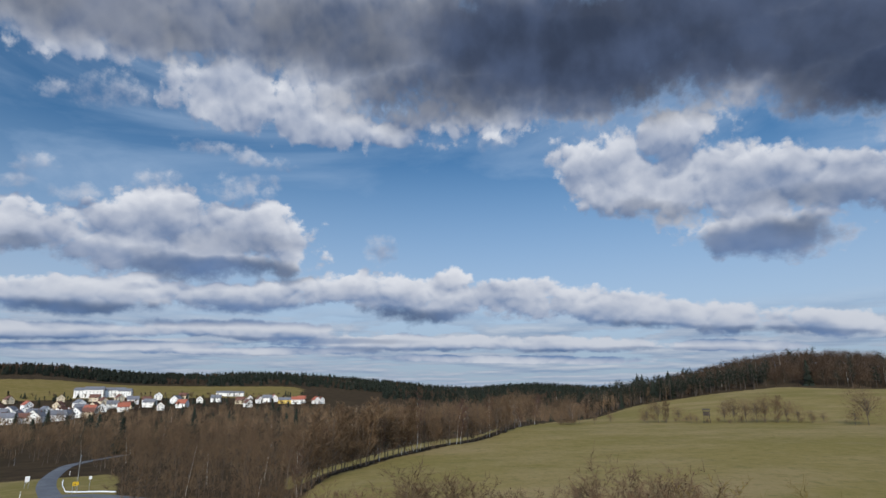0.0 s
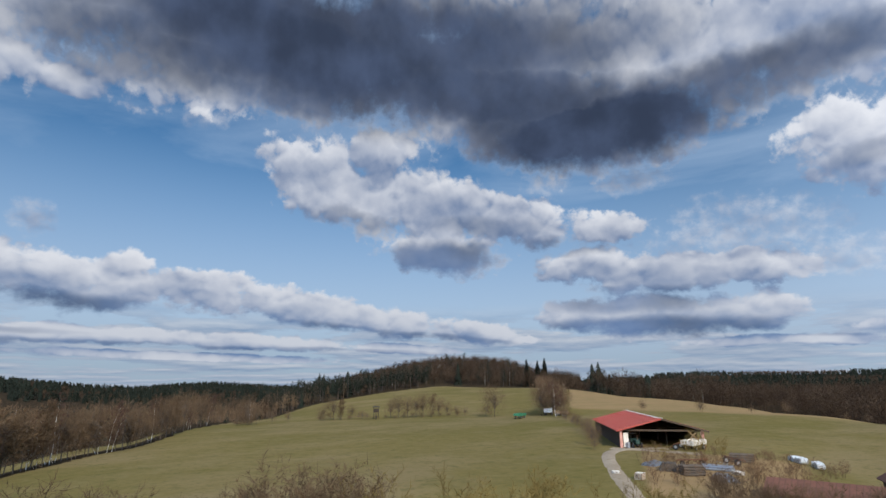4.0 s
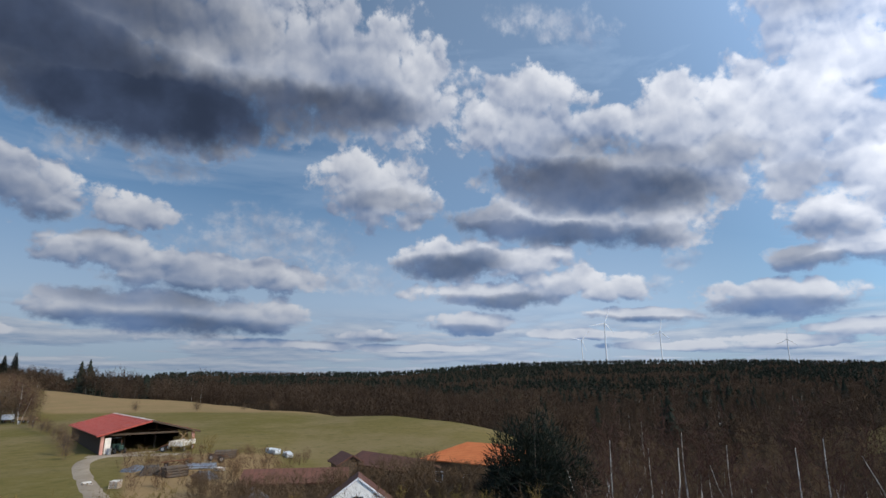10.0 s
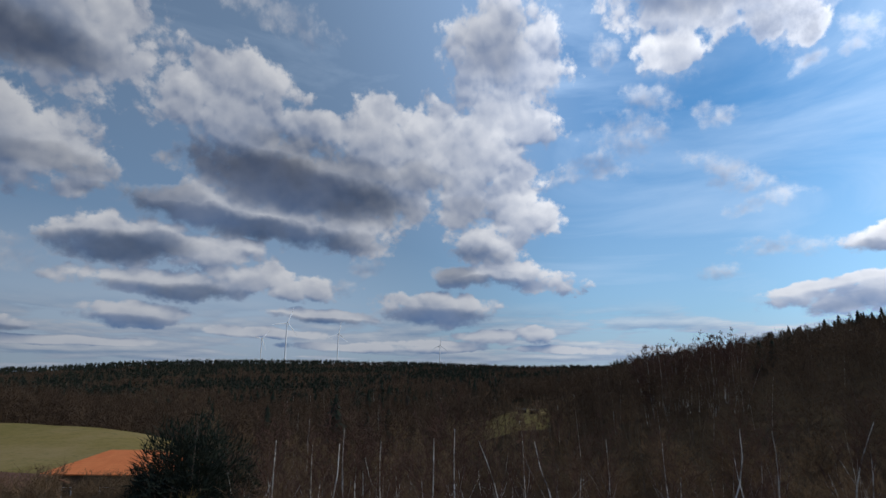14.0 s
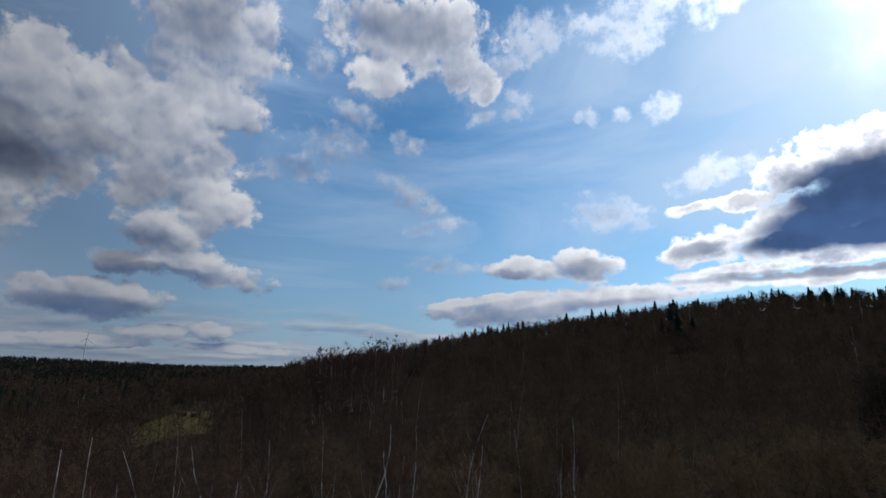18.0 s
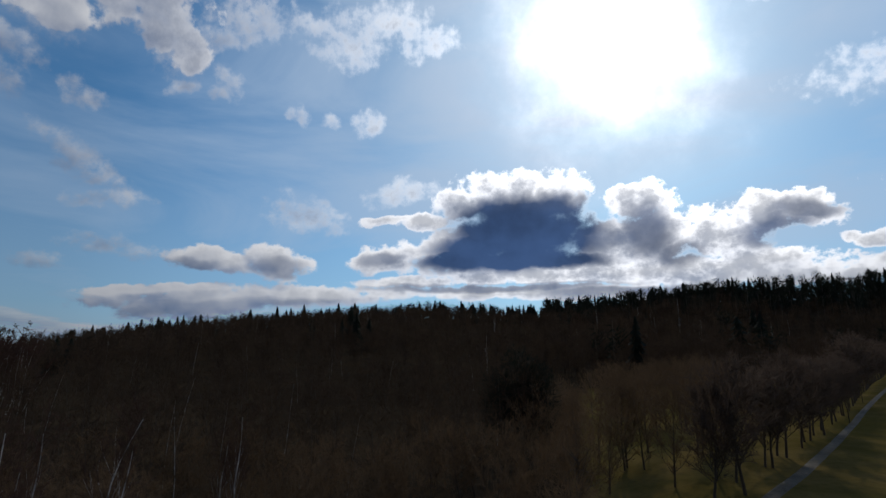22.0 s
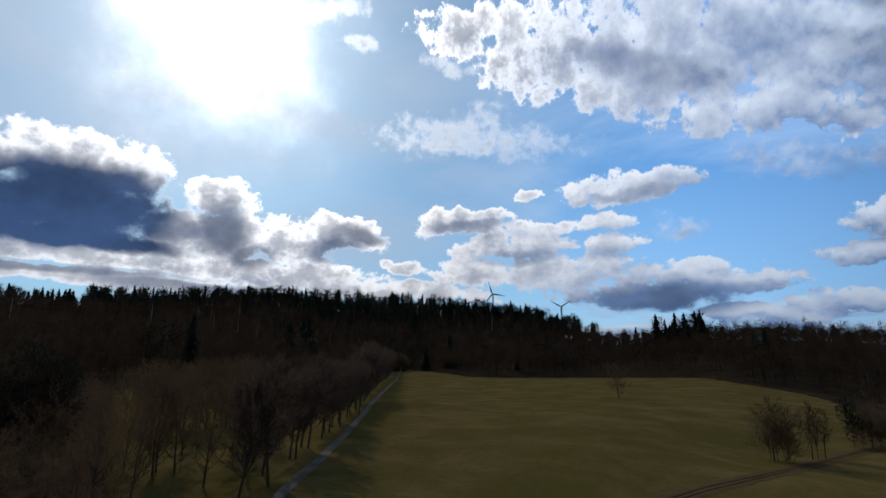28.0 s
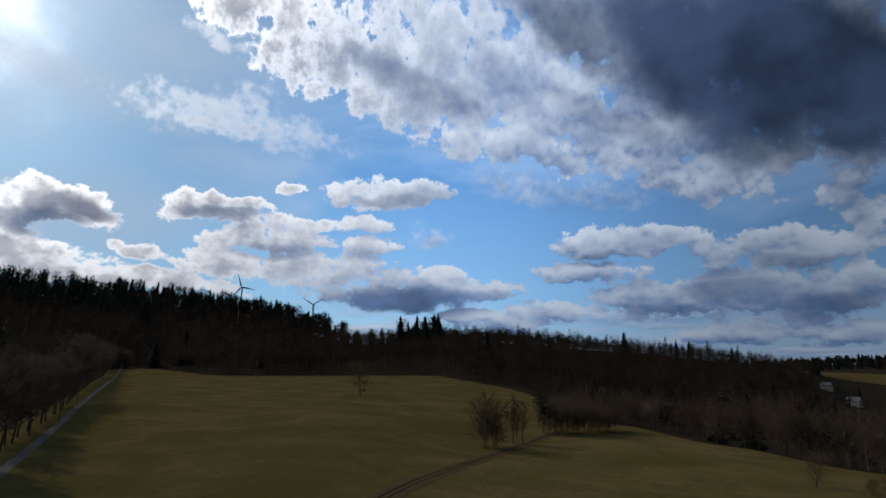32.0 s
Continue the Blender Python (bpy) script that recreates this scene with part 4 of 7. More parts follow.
def build_heights():
    az = np.array([s[0] for s in SECTIONS] + [SECTIONS[0][0] + 360])
    prof = np.array([np.interp(np.log(R_GRID), np.log(s[1]), s[2]) for s in SECTIONS + SECTIONS[:1]])
    out = np.empty((len(A_GRID), len(R_GRID)))
    wrap = np.where(A_GRID < az[0], A_GRID + 360, A_GRID)
    for j in range(len(R_GRID)):
        out[:, j] = np.interp(wrap, az, prof[:, j])
    near = np.clip((R_GRID - 8) / 22, 0, 1)
    out = out * near[None, :]
    k = np.exp(-np.linspace(-2, 2, 13) ** 2)
    k /= k.sum()
    big = np.concatenate([out[-6:], out, out[:6]])
    out = sum(k[i] * big[i:i + len(out)] for i in range(13))
    k = np.exp(-np.linspace(-2, 2, 9) ** 2)
    k /= k.sum()
    big = np.concatenate([out[:, :1]] * 4 + [out] + [out[:, -1:]] * 4, axis=1)
    return sum(k[i] * big[:, i:i + out.shape[1]] for i in range(9))


HEIGHTS = build_heights()


def polar(az, r):
    a = np.radians(az)
    return r * np.sin(a), r * np.cos(a)


def ground_z(x, y):
    """Height of the land at x, y (numbers or arrays)."""
    x, y = np.asarray(x, float), np.asarray(y, float)
    r = np.clip(np.hypot(x, y), R_GRID[0], R_GRID[-1])
    a = (np.degrees(np.arctan2(x, y)) + 60) % 360 / A_STEP
    i0 = np.floor(a).astype(int) % len(A_GRID)
    i1, fa = (i0 + 1) % len(A_GRID), a - np.floor(a)
    j = np.clip(np.searchsorted(R_GRID, r) - 1, 0, len(R_GRID) - 2)
    fr = (r - R_GRID[j]) / (R_GRID[j + 1] - R_GRID[j])
    return (HEIGHTS[i0, j] * (1 - fr) + HEIGHTS[i0, j + 1] * fr) * (1 - fa) + (HEIGHTS[i1, j] * (1 - fr) + HEIGHTS[i1, j + 1] * fr) * fa


def gz(x, y):
    return float(ground_z(x, y))


def at(az, r, lift=0.0):
    """The point on the land at a bearing and a distance."""
    x, y = polar(az, r)
    return Vector((float(x), float(y), gz(x, y) + lift))


# far limits of the open fields by bearing
def east_field(az):
    return np.interp(az, (-15, -8, 0, 6, 12, 19, 25, 31, 45, 50, 56, 66, 75, 81, 86, 89), (72, 90, 114, 150, 230, 330, 410, 455, 400, 355, 310, 218, 178, 162, 152, 110))


def west_field(az):
    return np.interp(az, (188, 190, 199, 203, 210, 216, 222, 233, 245, 252, 256, 259, 263, 272, 283, 290), (80, 210, 210, 160, 300, 440, 345, 335, 320, 260, 190, 145, 141, 112, 92, 80))


def soft(v, lo, hi):
    return np.clip((v - lo) / (hi - lo), 0, 1)


def build_ground():
    A, R = np.meshgrid(A_GRID, R_GRID, indexing="ij")
    X, Y = polar(A, R)
    na, nr = A.shape
    co = np.stack([X, Y, HEIGHTS], -1).reshape(-1, 3)
    i, j = np.meshgrid(np.arange(na), np.arange(nr - 1), indexing="ij")
    i2 = (i + 1) % na
    quads = np.stack([i * nr + j, i * nr + j + 1, i2 * nr + j + 1, i2 * nr + j], -1).reshape(-1, 4)
    me = bpy.data.meshes.new("ground")
    me.from_pydata(co.tolist(), [], quads[:, ::-1].tolist() + [[int(k) * nr for k in range(na)]])
    me.polygons.foreach_set("use_smooth", np.ones(len(me.polygons), bool))
    wide = 0.03 * R
    east = soft(east_field(A) - R, -wide * .3, wide * .3) * soft(A, -16, -14) * soft(-A, -90, -88) * soft(R, 44, 52)
    west = soft(west_field(A) - R, -wide * .3, wide * .3) * soft(A, 187, 189) * soft(-A, -290, -288) * soft(R, 30, 40)
    glade = soft(A, 114.5, 116) * soft(-A, -123, -121) * soft(R, 142, 156) * soft(-R, -215, -200)
    slope = soft(A, -45, -40) * soft(-A, 12, 16) * soft(R, 850, 880) * soft(-R, -1130, -1080)
    far = soft(A, 275, 277) * soft(-A, -300, -296) * soft(R, 740, 780) * soft(-R, -930, -890) * 0.9
    verge = soft(A, -41, -38) * soft(-A, 28, 30) * soft(R, 80, 90) * soft(-R, -170, -150)
    strip = soft(A, -16, -14) * soft(-A, -7, -4) * soft(R, east_field(A) + 18, east_field(A) + 24) * soft(-R, -(east_field(A) + 62), -(east_field(A) + 55))
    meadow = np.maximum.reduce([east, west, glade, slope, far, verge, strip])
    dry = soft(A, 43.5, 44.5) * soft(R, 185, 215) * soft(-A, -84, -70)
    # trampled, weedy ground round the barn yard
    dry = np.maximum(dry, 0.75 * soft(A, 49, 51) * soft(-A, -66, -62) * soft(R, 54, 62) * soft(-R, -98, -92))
    # full tone past bearing 186; beyond 700 m it paints in cloud shade
    for name, val in (("meadow", meadow), ("dry", dry), ("brown_shaded_grass", np.maximum(soft(A, 180, 186), soft(R, 700, 800) * 0.6))):
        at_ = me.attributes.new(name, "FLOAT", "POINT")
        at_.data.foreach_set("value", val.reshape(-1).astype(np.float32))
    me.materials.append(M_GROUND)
    tagged(new("ground", me), "rolling spring meadows and leaf-strewn woodland floor", "ground", kind="structure")


build_ground()


def far_hills():
    """Low wooded hills many kilometres off, at the end of the valley, air haze in their colour."""
    az = np.arange(-24.0, 30.01, 0.25)
    bm = bmesh.new()
    rows = []
    for a in az:
        el = 0.62 + 0.10 * math.sin(a * 0.31) + 0.05 * noise.noise(Vector((a * 0.5, 3, 0))) + 0.03 * noise.noise(Vector((a * 2.1, 7, 0)))
        el -= 0.9 * float(soft(abs(a - 4), 17, 26))
        row = []
        for k, (r, f) in enumerate(((7600, -0.5), (8400, 0.0), (9200, 0.5), (9800, 0.85), (10400, 1.0), (11200, 0.4))):
            x, y = polar(a, r)
            row.append(bm.verts.new((x, y, EYE_Z + r * math.tan(radians(el if f > 0.3 else -0.3)) * f - (120 if k in (0, 5) else 0))))
        rows.append(row)
    for u, v in zip(rows, rows[1:]):
        for k in range(5):
            bm.faces.new((u[k], v[k], v[k + 1], u[k + 1])).smooth = True
    me = bpy.data.meshes.new("backdrop_hills")
    bm.to_mesh(me)
    bm.free()
    me.materials.append(M_HAZED_HILL)
    tagged(new("backdrop_hills", me), "low wooded hills at the end of the valley, tinted blue-grey by painted haze", "backdrop", kind="structure")


far_hills()

# ---- trees: skeletons grown in code, kept as plain arrays ----
class Sticks:
    """Collects tapered limbs and thin blades as triangles and quads."""

    def __init__(self):
        self.v, self.f, self.m, self.n = [], [], [], 0

    def tube(self, pts, radii, sides, mat):
        pts = np.asarray(pts, float)
        base = self.n
        for i, q in enumerate(pts):
            d = pts[min(i + 1, len(pts) - 1)] - pts[max(i - 1, 0)]
            d /= np.linalg.norm(d) + 1e-9
            s = np.cross(d, (0.31, 0.77, 0.2) if abs(d[2]) > 0.9 else (0, 0, 1))
            s /= np.linalg.norm(s) + 1e-9
            u = np.cross(d, s)
            for k in range(sides):
                a = 2 * math.pi * k / sides
                self.v.append(q + radii[i] * (s * math.cos(a) + u * math.sin(a)))
        for i in range(len(pts) - 1):
            for k in range(sides):
                k2 = (k + 1) % sides
                self.f.append((base + i * sides + k, base + i * sides + k2, base + (i + 1) * sides + k2, base + (i + 1) * sides + k))
                self.m.append(mat)
        self.n += len(pts) * sides

    def blade(self, a, b, w, rng, mat):
        d = b - a
        s = np.cross(d, rng.normal(size=3))
        s *= w / (np.linalg.norm(s) + 1e-9)
        self.v += [a - s, a + s, b]
        self.f.append((self.n, self.n + 1, self.n + 2))
        self.m.append(mat)
        self.n += 3

    def arrays(self):
        return np.array(self.v), self.f, np.array(self.m)


def limb_path(rng, start, d, length, n, rise, wander):
    pts, p, d = [start], np.array(start, float), np.array(d, float)
    for _ in range(n):
        d = d + rng.normal(size=3) * wander + np.array((0, 0, rise))
        d /= np.linalg.norm(d)
        p = p + d * length / n
        pts.append(p)
    return pts


def bare_tree(seed, h, spread=0.42, limbs=24, subs=6, twigs=7, start=0.28, rise=0.10, girth=0.022, stems=1, wood=0, twig=1, twig_w=0.022, lod=0, droop=0.0, up=0.75, thin=False, bend=0.05, taper=1.1):
    """A leafless tree of height h: stems, limbs, branches and fans of twigs."""
    rng = np.random.default_rng(seed)
    s = Sticks()
    for st in range(stems):
        lean = rng.normal(size=2) * (0.05 if stems == 1 else 0.2)
        hh = h * (1 if st == 0 else rng.uniform(0.72, 0.98))
        trunk = np.array(limb_path(rng, (lean[0] * 1.5 * (stems > 1), lean[1] * 1.5 * (stems > 1), -0.3), (lean[0], lean[1], 1), hh * 0.92, (9, 5, 3)[lod], 0.04, bend))
        rad = np.linspace(1, 0.1, len(trunk)) ** taper * hh * girth
        s.tube(trunk, rad, (7, 5, 3)[lod], wood)
        for i in range(limbs // stems):
            f = start + (1 - start) * (i + rng.uniform()) / (limbs // stems)
            k = f * (len(trunk) - 1)
            k0 = min(int(k), len(trunk) - 2)
            p = trunk[k0] + (trunk[k0 + 1] - trunk[k0]) * (k - k0)
            a = i * 2.4 + rng.uniform(-0.5, 0.5)
            bulge = math.sin(math.pi * (0.22 + 0.74 * (f - start) / (1 - start)))
            ln = hh * spread * (0.35 + 0.65 * bulge) * rng.uniform(0.75, 1.15)
            tilt = up + 0.5 * (f - start)
            d = np.array((math.cos(a), math.sin(a), tilt * rng.uniform(0.7, 1.3)))
            path = np.array(limb_path(rng, p, d / np.linalg.norm(d), ln, (4, 2, 1)[lod], rise, 0.12))
            r0 = max(hh * girth * 0.34 * (1.1 - f), 0.009)
            if lod < 2:
                s.tube(path, np.linspace(1, 0.22, len(path)) * r0, (4, 3)[lod], wood if lod == 0 and (r0 > 0.03 or wood == 3 and f < 0.7) else twig)
            else:
                s.blade(path[0], path[-1], r0 * 1.2, rng, twig)
            for j in range(subs):
                g = rng.uniform(0.2, 1.0)
                k = g * (len(path) - 1)
                k0 = min(int(k), len(path) - 2)
                q = path[k0] + (path[k0 + 1] - path[k0]) * (k - k0)
                main = path[-1] - path[0]
                main /= np.linalg.norm(main)
                d = main + rng.normal(size=3) * 0.62 + np.array((0, 0, 0.25 - droop))
                d /= np.linalg.norm(d)
                l2 = ln * rng.uniform(0.28, 0.55)
                tip = q + d * l2
                if lod == 0 and not thin:
                    mid = q + d * l2 * 0.5 + rng.normal(size=3) * l2 * 0.06
                    s.tube([q, mid, tip], [r0 * 0.36, r0 * 0.25, r0 * 0.1], 3, twig)
                elif twigs:
                    s.blade(q, tip, max(r0 * 0.4, twig_w * 1.2), rng, twig)
                for _ in range(twigs):
                    t0 = q + (tip - q) * rng.uniform(0.15, 1.0)
                    d2 = d + rng.normal(size=3) * 0.7 + np.array((0, 0, 0.2 - droop * 2.2))
                    d2 /= np.linalg.norm(d2)
                    s.blade(t0, t0 + d2 * l2 * rng.uniform(0.35, 0.8), twig_w, rng, twig)
    return s.arrays()


def fir(seed, h, lod=0, wide=0.19, wood=0, needle=1):
    """A spruce: stem, and tier under tier of drooping, ragged boughs."""
    rng = np.random.default_rng(seed)
    s = Sticks()
    s.tube([(0, 0, -0.3), (0, 0, h * 0.5), (0, 0, h * 0.97)], [h * 0.015, h * 0.010, 0.01], (6, 4, 3)[lod], wood)
    tiers = (34, 12, 7)[lod]

    def leaf(a, b, c):
        s.v += [a, b, c]
        s.f.append((s.n, s.n + 1, s.n + 2))
        s.m.append(needle)
        s.n += 3
    for i in range(tiers):
        f = 0.06 + 0.92 * (i / (tiers - 1))
        ln0 = h * wide * (1 - f) ** 0.85 + 0.02 * h
        n = (13, 8, 6)[lod]
        for k in range(n):
            a = 2 * math.pi * (k + rng.uniform(-0.35, 0.35)) / n + i * 1.1
            ln = ln0 * rng.uniform(0.65, 1.2)
            d, side = np.array((math.cos(a), math.sin(a), 0)), np.array((-math.sin(a), math.cos(a), 0))
            top = np.array((0, 0, h * min(f + (0.05, 0.09, 0.14)[lod], 1.0)))
            tip = d * ln + np.array((0, 0, h * f - ln * rng.uniform(0.25, 0.5)))
            if lod:
                w = ln * (0, 0.45, 0.62)[lod]
                leaf(top, tip + side * w + np.array((0, 0, rng.uniform(-0.1, 0.15) * ln)), tip - side * w + np.array((0, 0, rng.uniform(-0.1, 0.15) * ln)))
                continue
            for q in range(9):
                g = 0.2 + 0.8 * q / 8
                c = top * (1 - g) + tip * g
                wl = ln * (0.42 - 0.30 * g) + 0.05
                for sgn in (-1, 1):
                    e = c + side * sgn * wl * rng.uniform(0.7, 1.2) + d * wl * 0.6 - np.array((0, 0, rng.uniform(0.3, 0.9) * wl))
                    leaf(c - d * ln * 0.10, c + d * ln * 0.10, e)
    return s.arrays()


def haze_tree(seed, h, n, size, w, wide=0.26, low=0.34, wood=0, twig=1, limbs=6, lumps=5):
    """A tree seen from afar: a stem, a few limbs and a rounded, lumpy crown of loose twig blades."""
    rng = np.random.default_rng(seed)
    s = Sticks()
    s.tube([(0, 0, -0.3), (rng.normal() * h * 0.012, rng.normal() * h * 0.012, h * 0.45), (0, 0, h * 0.9)], [h * 0.009, h * 0.006, h * 0.002], 3, wood)
    mid = np.array((0, 0, h * (low + 1) / 2))
    half = np.array((wide, wide, (1 - low) / 2)) * h
    bumps = [mid + half * 0.5 * rng.uniform(-1, 1, 3) for _ in range(lumps)]
    for _ in range(limbs):
        b = bumps[rng.integers(lumps)] + rng.normal(size=3) * h * 0.05
        s.blade(np.array((0, 0, h * rng.uniform(0.2, 0.6))), b, h * 0.007, rng, wood)
    for _ in range(n):
        d = rng.normal(size=3)
        d /= np.linalg.norm(d)
        c = bumps[rng.integers(lumps)] + d * half * 0.55 * rng.uniform(0.2, 1.0) ** 0.5
        out = (c - mid) / half * (1, 1, 0.7) + rng.normal(size=3) * 0.5 + np.array((0, 0, 0.55))
        out /= np.linalg.norm(out)
        s.blade(c - out * size * 0.4, c + out * size * rng.uniform(0.6, 1.1), w * rng.uniform(0.6, 1.3), rng, twig)
    return s.arrays()


def mesh_of(name, arrays, mats):
    v, f, m = arrays
    me = bpy.data.meshes.new(name)
    me.from_pydata(v.tolist(), [], f)
    for q in mats:
        me.materials.append(q)
    me.polygons.foreach_set("material_index", m.astype(np.int32))
    return me


def planted(name, protos, spots, mats, label, category, seed=5):
    """Many trees of a wood as one mesh. spots: rows of x, y, height, which prototype."""
    rng = np.random.default_rng(seed)
    vs, ls, lt, mi, n = [], [], [], [], 0
    flat = []
    for v, f, m in protos:
        ln = np.array([len(q) for q in f])
        flat.append((v, np.concatenate([np.array(q) for q in f]), ln, m))
    z = ground_z(spots[:, 0], spots[:, 1])
    for (x, y, h, k), z0 in zip(spots, z):
        v, loops, ln, m = flat[int(k)]
        a, wd = rng.uniform(0, 6.28), h * rng.uniform(0.85, 1.2)
        c, s_ = math.cos(a) * wd, math.sin(a) * wd
        vs.append(np.stack([x + v[:, 0] * c - v[:, 1] * s_, y + v[:, 0] * s_ + v[:, 1] * c, z0 + v[:, 2] * h], 1))
        ls.append(loops + n)
        lt.append(ln)
        mi.append(m)
        n += len(v)
    v, loops, ln, m = np.concatenate(vs), np.concatenate(ls), np.concatenate(lt), np.concatenate(mi)
    me = bpy.data.meshes.new(name)
    me.vertices.add(len(v))
    me.vertices.foreach_set("co", v.astype(np.float32).ravel())
    me.loops.add(len(loops))
    me.loops.foreach_set("vertex_index", loops.astype(np.int32))
    me.polygons.add(len(ln))
    me.polygons.foreach_set("loop_start", np.concatenate([[0], np.cumsum(ln)[:-1]]).astype(np.int32))
    me.polygons.foreach_set("loop_total", ln.astype(np.int32))
    for q in mats:
        me.materials.append(q)
    me.polygons.foreach_set("material_index", m.astype(np.int32))
    me.update(calc_edges=True)
    return tagged(new(name, me), label, category, kind="stuff")


def unit(arr, h):
    """The same arrays for a tree one metre high."""
    return (arr[0] / h, arr[1], arr[2])


def scatter(a0, a1, r0, r1, base, grow, seed, keep=None):
    """Loose rows of spots between two bearings and two distances, wider apart further off."""
    rng = np.random.default_rng(seed)
    out, r = [], r0
    while r < r1:
        step = base + grow * r
        n = max(int(radians(a1 - a0) * r / step), 1)
        az = a0 + (np.arange(n) + rng.uniform(0, 1, n)) * (a1 - a0) / n
        rr = r + rng.uniform(-0.6, 0.6, n) * step
        out.append(np.stack([az, rr], 1))
        r += step
    q = np.concatenate(out)
    if keep is not None:
        q = q[keep(q[:, 0], q[:, 1])]
    return q

# ---- woods ----
# three grades of detail, each with broadleaf trees first, then two spruces, two pines and a birch
def grade(seed, lod, crown, limbs=0, subs=0, twigs=0, twig_w=0.0, needle_lod=1):
    n, size, w, needles = crown
    if limbs:
        out = [unit(bare_tree(seed + i, 18, 0.33, limbs, subs, twigs, 0.10, girth=0.006, twig_w=twig_w, lod=lod, up=0.95), 18) for i in range(4)]
    else:
        out = [unit(haze_tree(seed + i, 18, n, size, w, (0.22, 0.26, 0.30, 0.24)[i], (0.04, 0.08, 0.12, 0.10)[i], wood=1), 18) for i in range(4)]
    out += [unit(fir(seed + 20 + i, 22, needle_lod, (0.22, 0.28)[i], needle=2), 22) for i in range(2)]
    out += [unit(haze_tree(seed + 30 + i, 20, needles, size * 0.9, w * 2.6, (0.15, 0.19)[i], (0.22, 0.10)[i], twig=2, lumps=7), 20) for i in range(2)]
    if limbs:
        return out + [unit(bare_tree(seed + 40, 17, 0.24, limbs, subs, twigs, 0.12, girth=0.005, twig_w=twig_w * 0.8, lod=lod, up=1.6, wood=3, droop=0.1), 17)]
    return out + [unit(haze_tree(seed + 40, 17, n, size, w * 0.8, 0.16, 0.2, wood=3), 17)]


DIM = grade(10, 2, (32, 3.6, 0.54, 26), needle_lod=2)
FAR = grade(110, 2, (112, 2.1, 0.105, 84))
MID = grade(210, 1, (260, 1.3, 0.05, 200), 18, 5, 6, 0.036)
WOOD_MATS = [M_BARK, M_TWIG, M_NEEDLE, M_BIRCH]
# same set with the sunlit twig colour, for thickets that should look front-lit
SUNLIT_WOOD_MATS = [M_BARK, M_TWIG_SUNLIT, M_NEEDLE, M_BIRCH]


def wood(name, a0, a1, r0, r1, base, grow, seed, height, needle_share, label, keep=None, protos=None, birch_share=0.02, pine_share=0.45, clump=0.011, mats=WOOD_MATS):
    protos = protos or FAR
    nb = 4
    q = scatter(a0, a1, r0, r1, base, grow, seed, keep)
    rng = np.random.default_rng(seed + 1)
    n = len(q)
    x, y = polar(q[:, 0], q[:, 1])
    # stands of conifers come in patches
    patch = np.array([noise.noise(Vector((a * clump, b * clump, seed * 3.1))) for a, b in zip(x, y)])
    share = needle_share(q[:, 0], q[:, 1]) if callable(needle_share) else np.full(n, needle_share)
    conifer = rng.uniform(0, 1, n) < share * np.clip(1 + 4.0 * patch, 0, 3.0)
    kind = rng.integers(0, nb, n)
    kind = np.where(rng.uniform(0, 1, n) < birch_share, len(protos) - 1, kind)
    con = np.where(rng.uniform(0, 1, n) < pine_share, nb + 2 + rng.integers(0, 2, n), nb + rng.integers(0, 2, n))
    kind = np.where(conifer, con, kind)
    h = height * np.where(conifer, rng.uniform(0.72, 1.32, n), rng.uniform(0.75, 1.12, n))
    planted(name, protos, np.stack([x, y, h, kind], 1), mats, label, "woodland", seed)


# behind the village and on the far ridges; extra dark conifers imitate cloud shade
wood("village_ridge_wood", -42, -25, 1180, 1620, 9, 0.002, 101, 14, 3.0, "mixed woodland on the ridge behind the village, conifers darkening it like cloud shade", protos=DIM, clump=0.004)
wood("valley_ridge_wood", -26, -3, 1120, 1800, 9, 0.003, 102, 14, 3.0, "mixed woodland on the ridge behind the valley, conifers darkening it like cloud shade", protos=DIM)
wood("far_valley_wood", -6, 20, 950, 2000, 11.5, 0.004, 103, 14, 3.0, "distant woodland filling the valley, conifers darkening it like cloud shade", protos=DIM)
wood("hilltop_undergrowth", 17, 46, 400, 640, 8, 0.0, 115, 9, 0.0, "brown undergrowth on the hilltop", lambda a, r: r > east_field(a) + 20, DIM)
wood("hilltop_wood", 14, 45, 330, 640, 5.2, 0.001, 104, 14.5, lambda a, r: 0.03 + 0.85 * (a < 30.5) * (r < east_field(a) + 60) + 0.2 * (a < 24), "bare trees and pines on the hilltop above the meadow", lambda a, r: r > east_field(a) + 6 + (a < 18) * 40, pine_share=0.97)
wood("meadow_edge_wood", 46, 58, 300, 560, 6, 0.006, 105, 18, lambda a, r: np.clip(0.9 - 0.14 * (a - 46), 0, 1), "spruce and bare trees along the tan field", lambda a, r: r > east_field(a) + 5, pine_share=0.6)
wood("opposite_slope_wood", 52, 92, 200, 470, 5.0, 0.004, 106, 15, 0.0, "brown leafless woodland on the opposite slope", lambda a, r: (r > east_field(a) + 14) & ((a > 56) | (r > 400)), birch_share=0.0)
# below bearing 76 the conifer share is raised to imitate cloud shade
wood("east_ridge_wood", 44, 128, 640, 1640, 9.2, 0.004, 107, 14, lambda a, r: np.interp(a, (56, 76, 90), (2.0, 0.9, 0.3)) + 0.35 * (r > 1300), "mixed woodland climbing to the far ridge", protos=DIM, pine_share=0.95, clump=0.006, birch_share=0.0)
wood("east_skyline_wood", 52, 130, 1640, 1950, 13, 0.001, 116, 13, 1.6, "dark mixed woodland along the far eastern skyline", protos=DIM, pine_share=0.8, clump=0.004)
wood("gully_wood", 85, 132, 120, 420, 7, 0.006, 108, 15, 0.03, "brown leafless trees in the gully", lambda a, r: (r > np.where(a < 90, 250, 120)) & ~((a > 114) & (a < 123) & (r > 142) & (r < 215)))
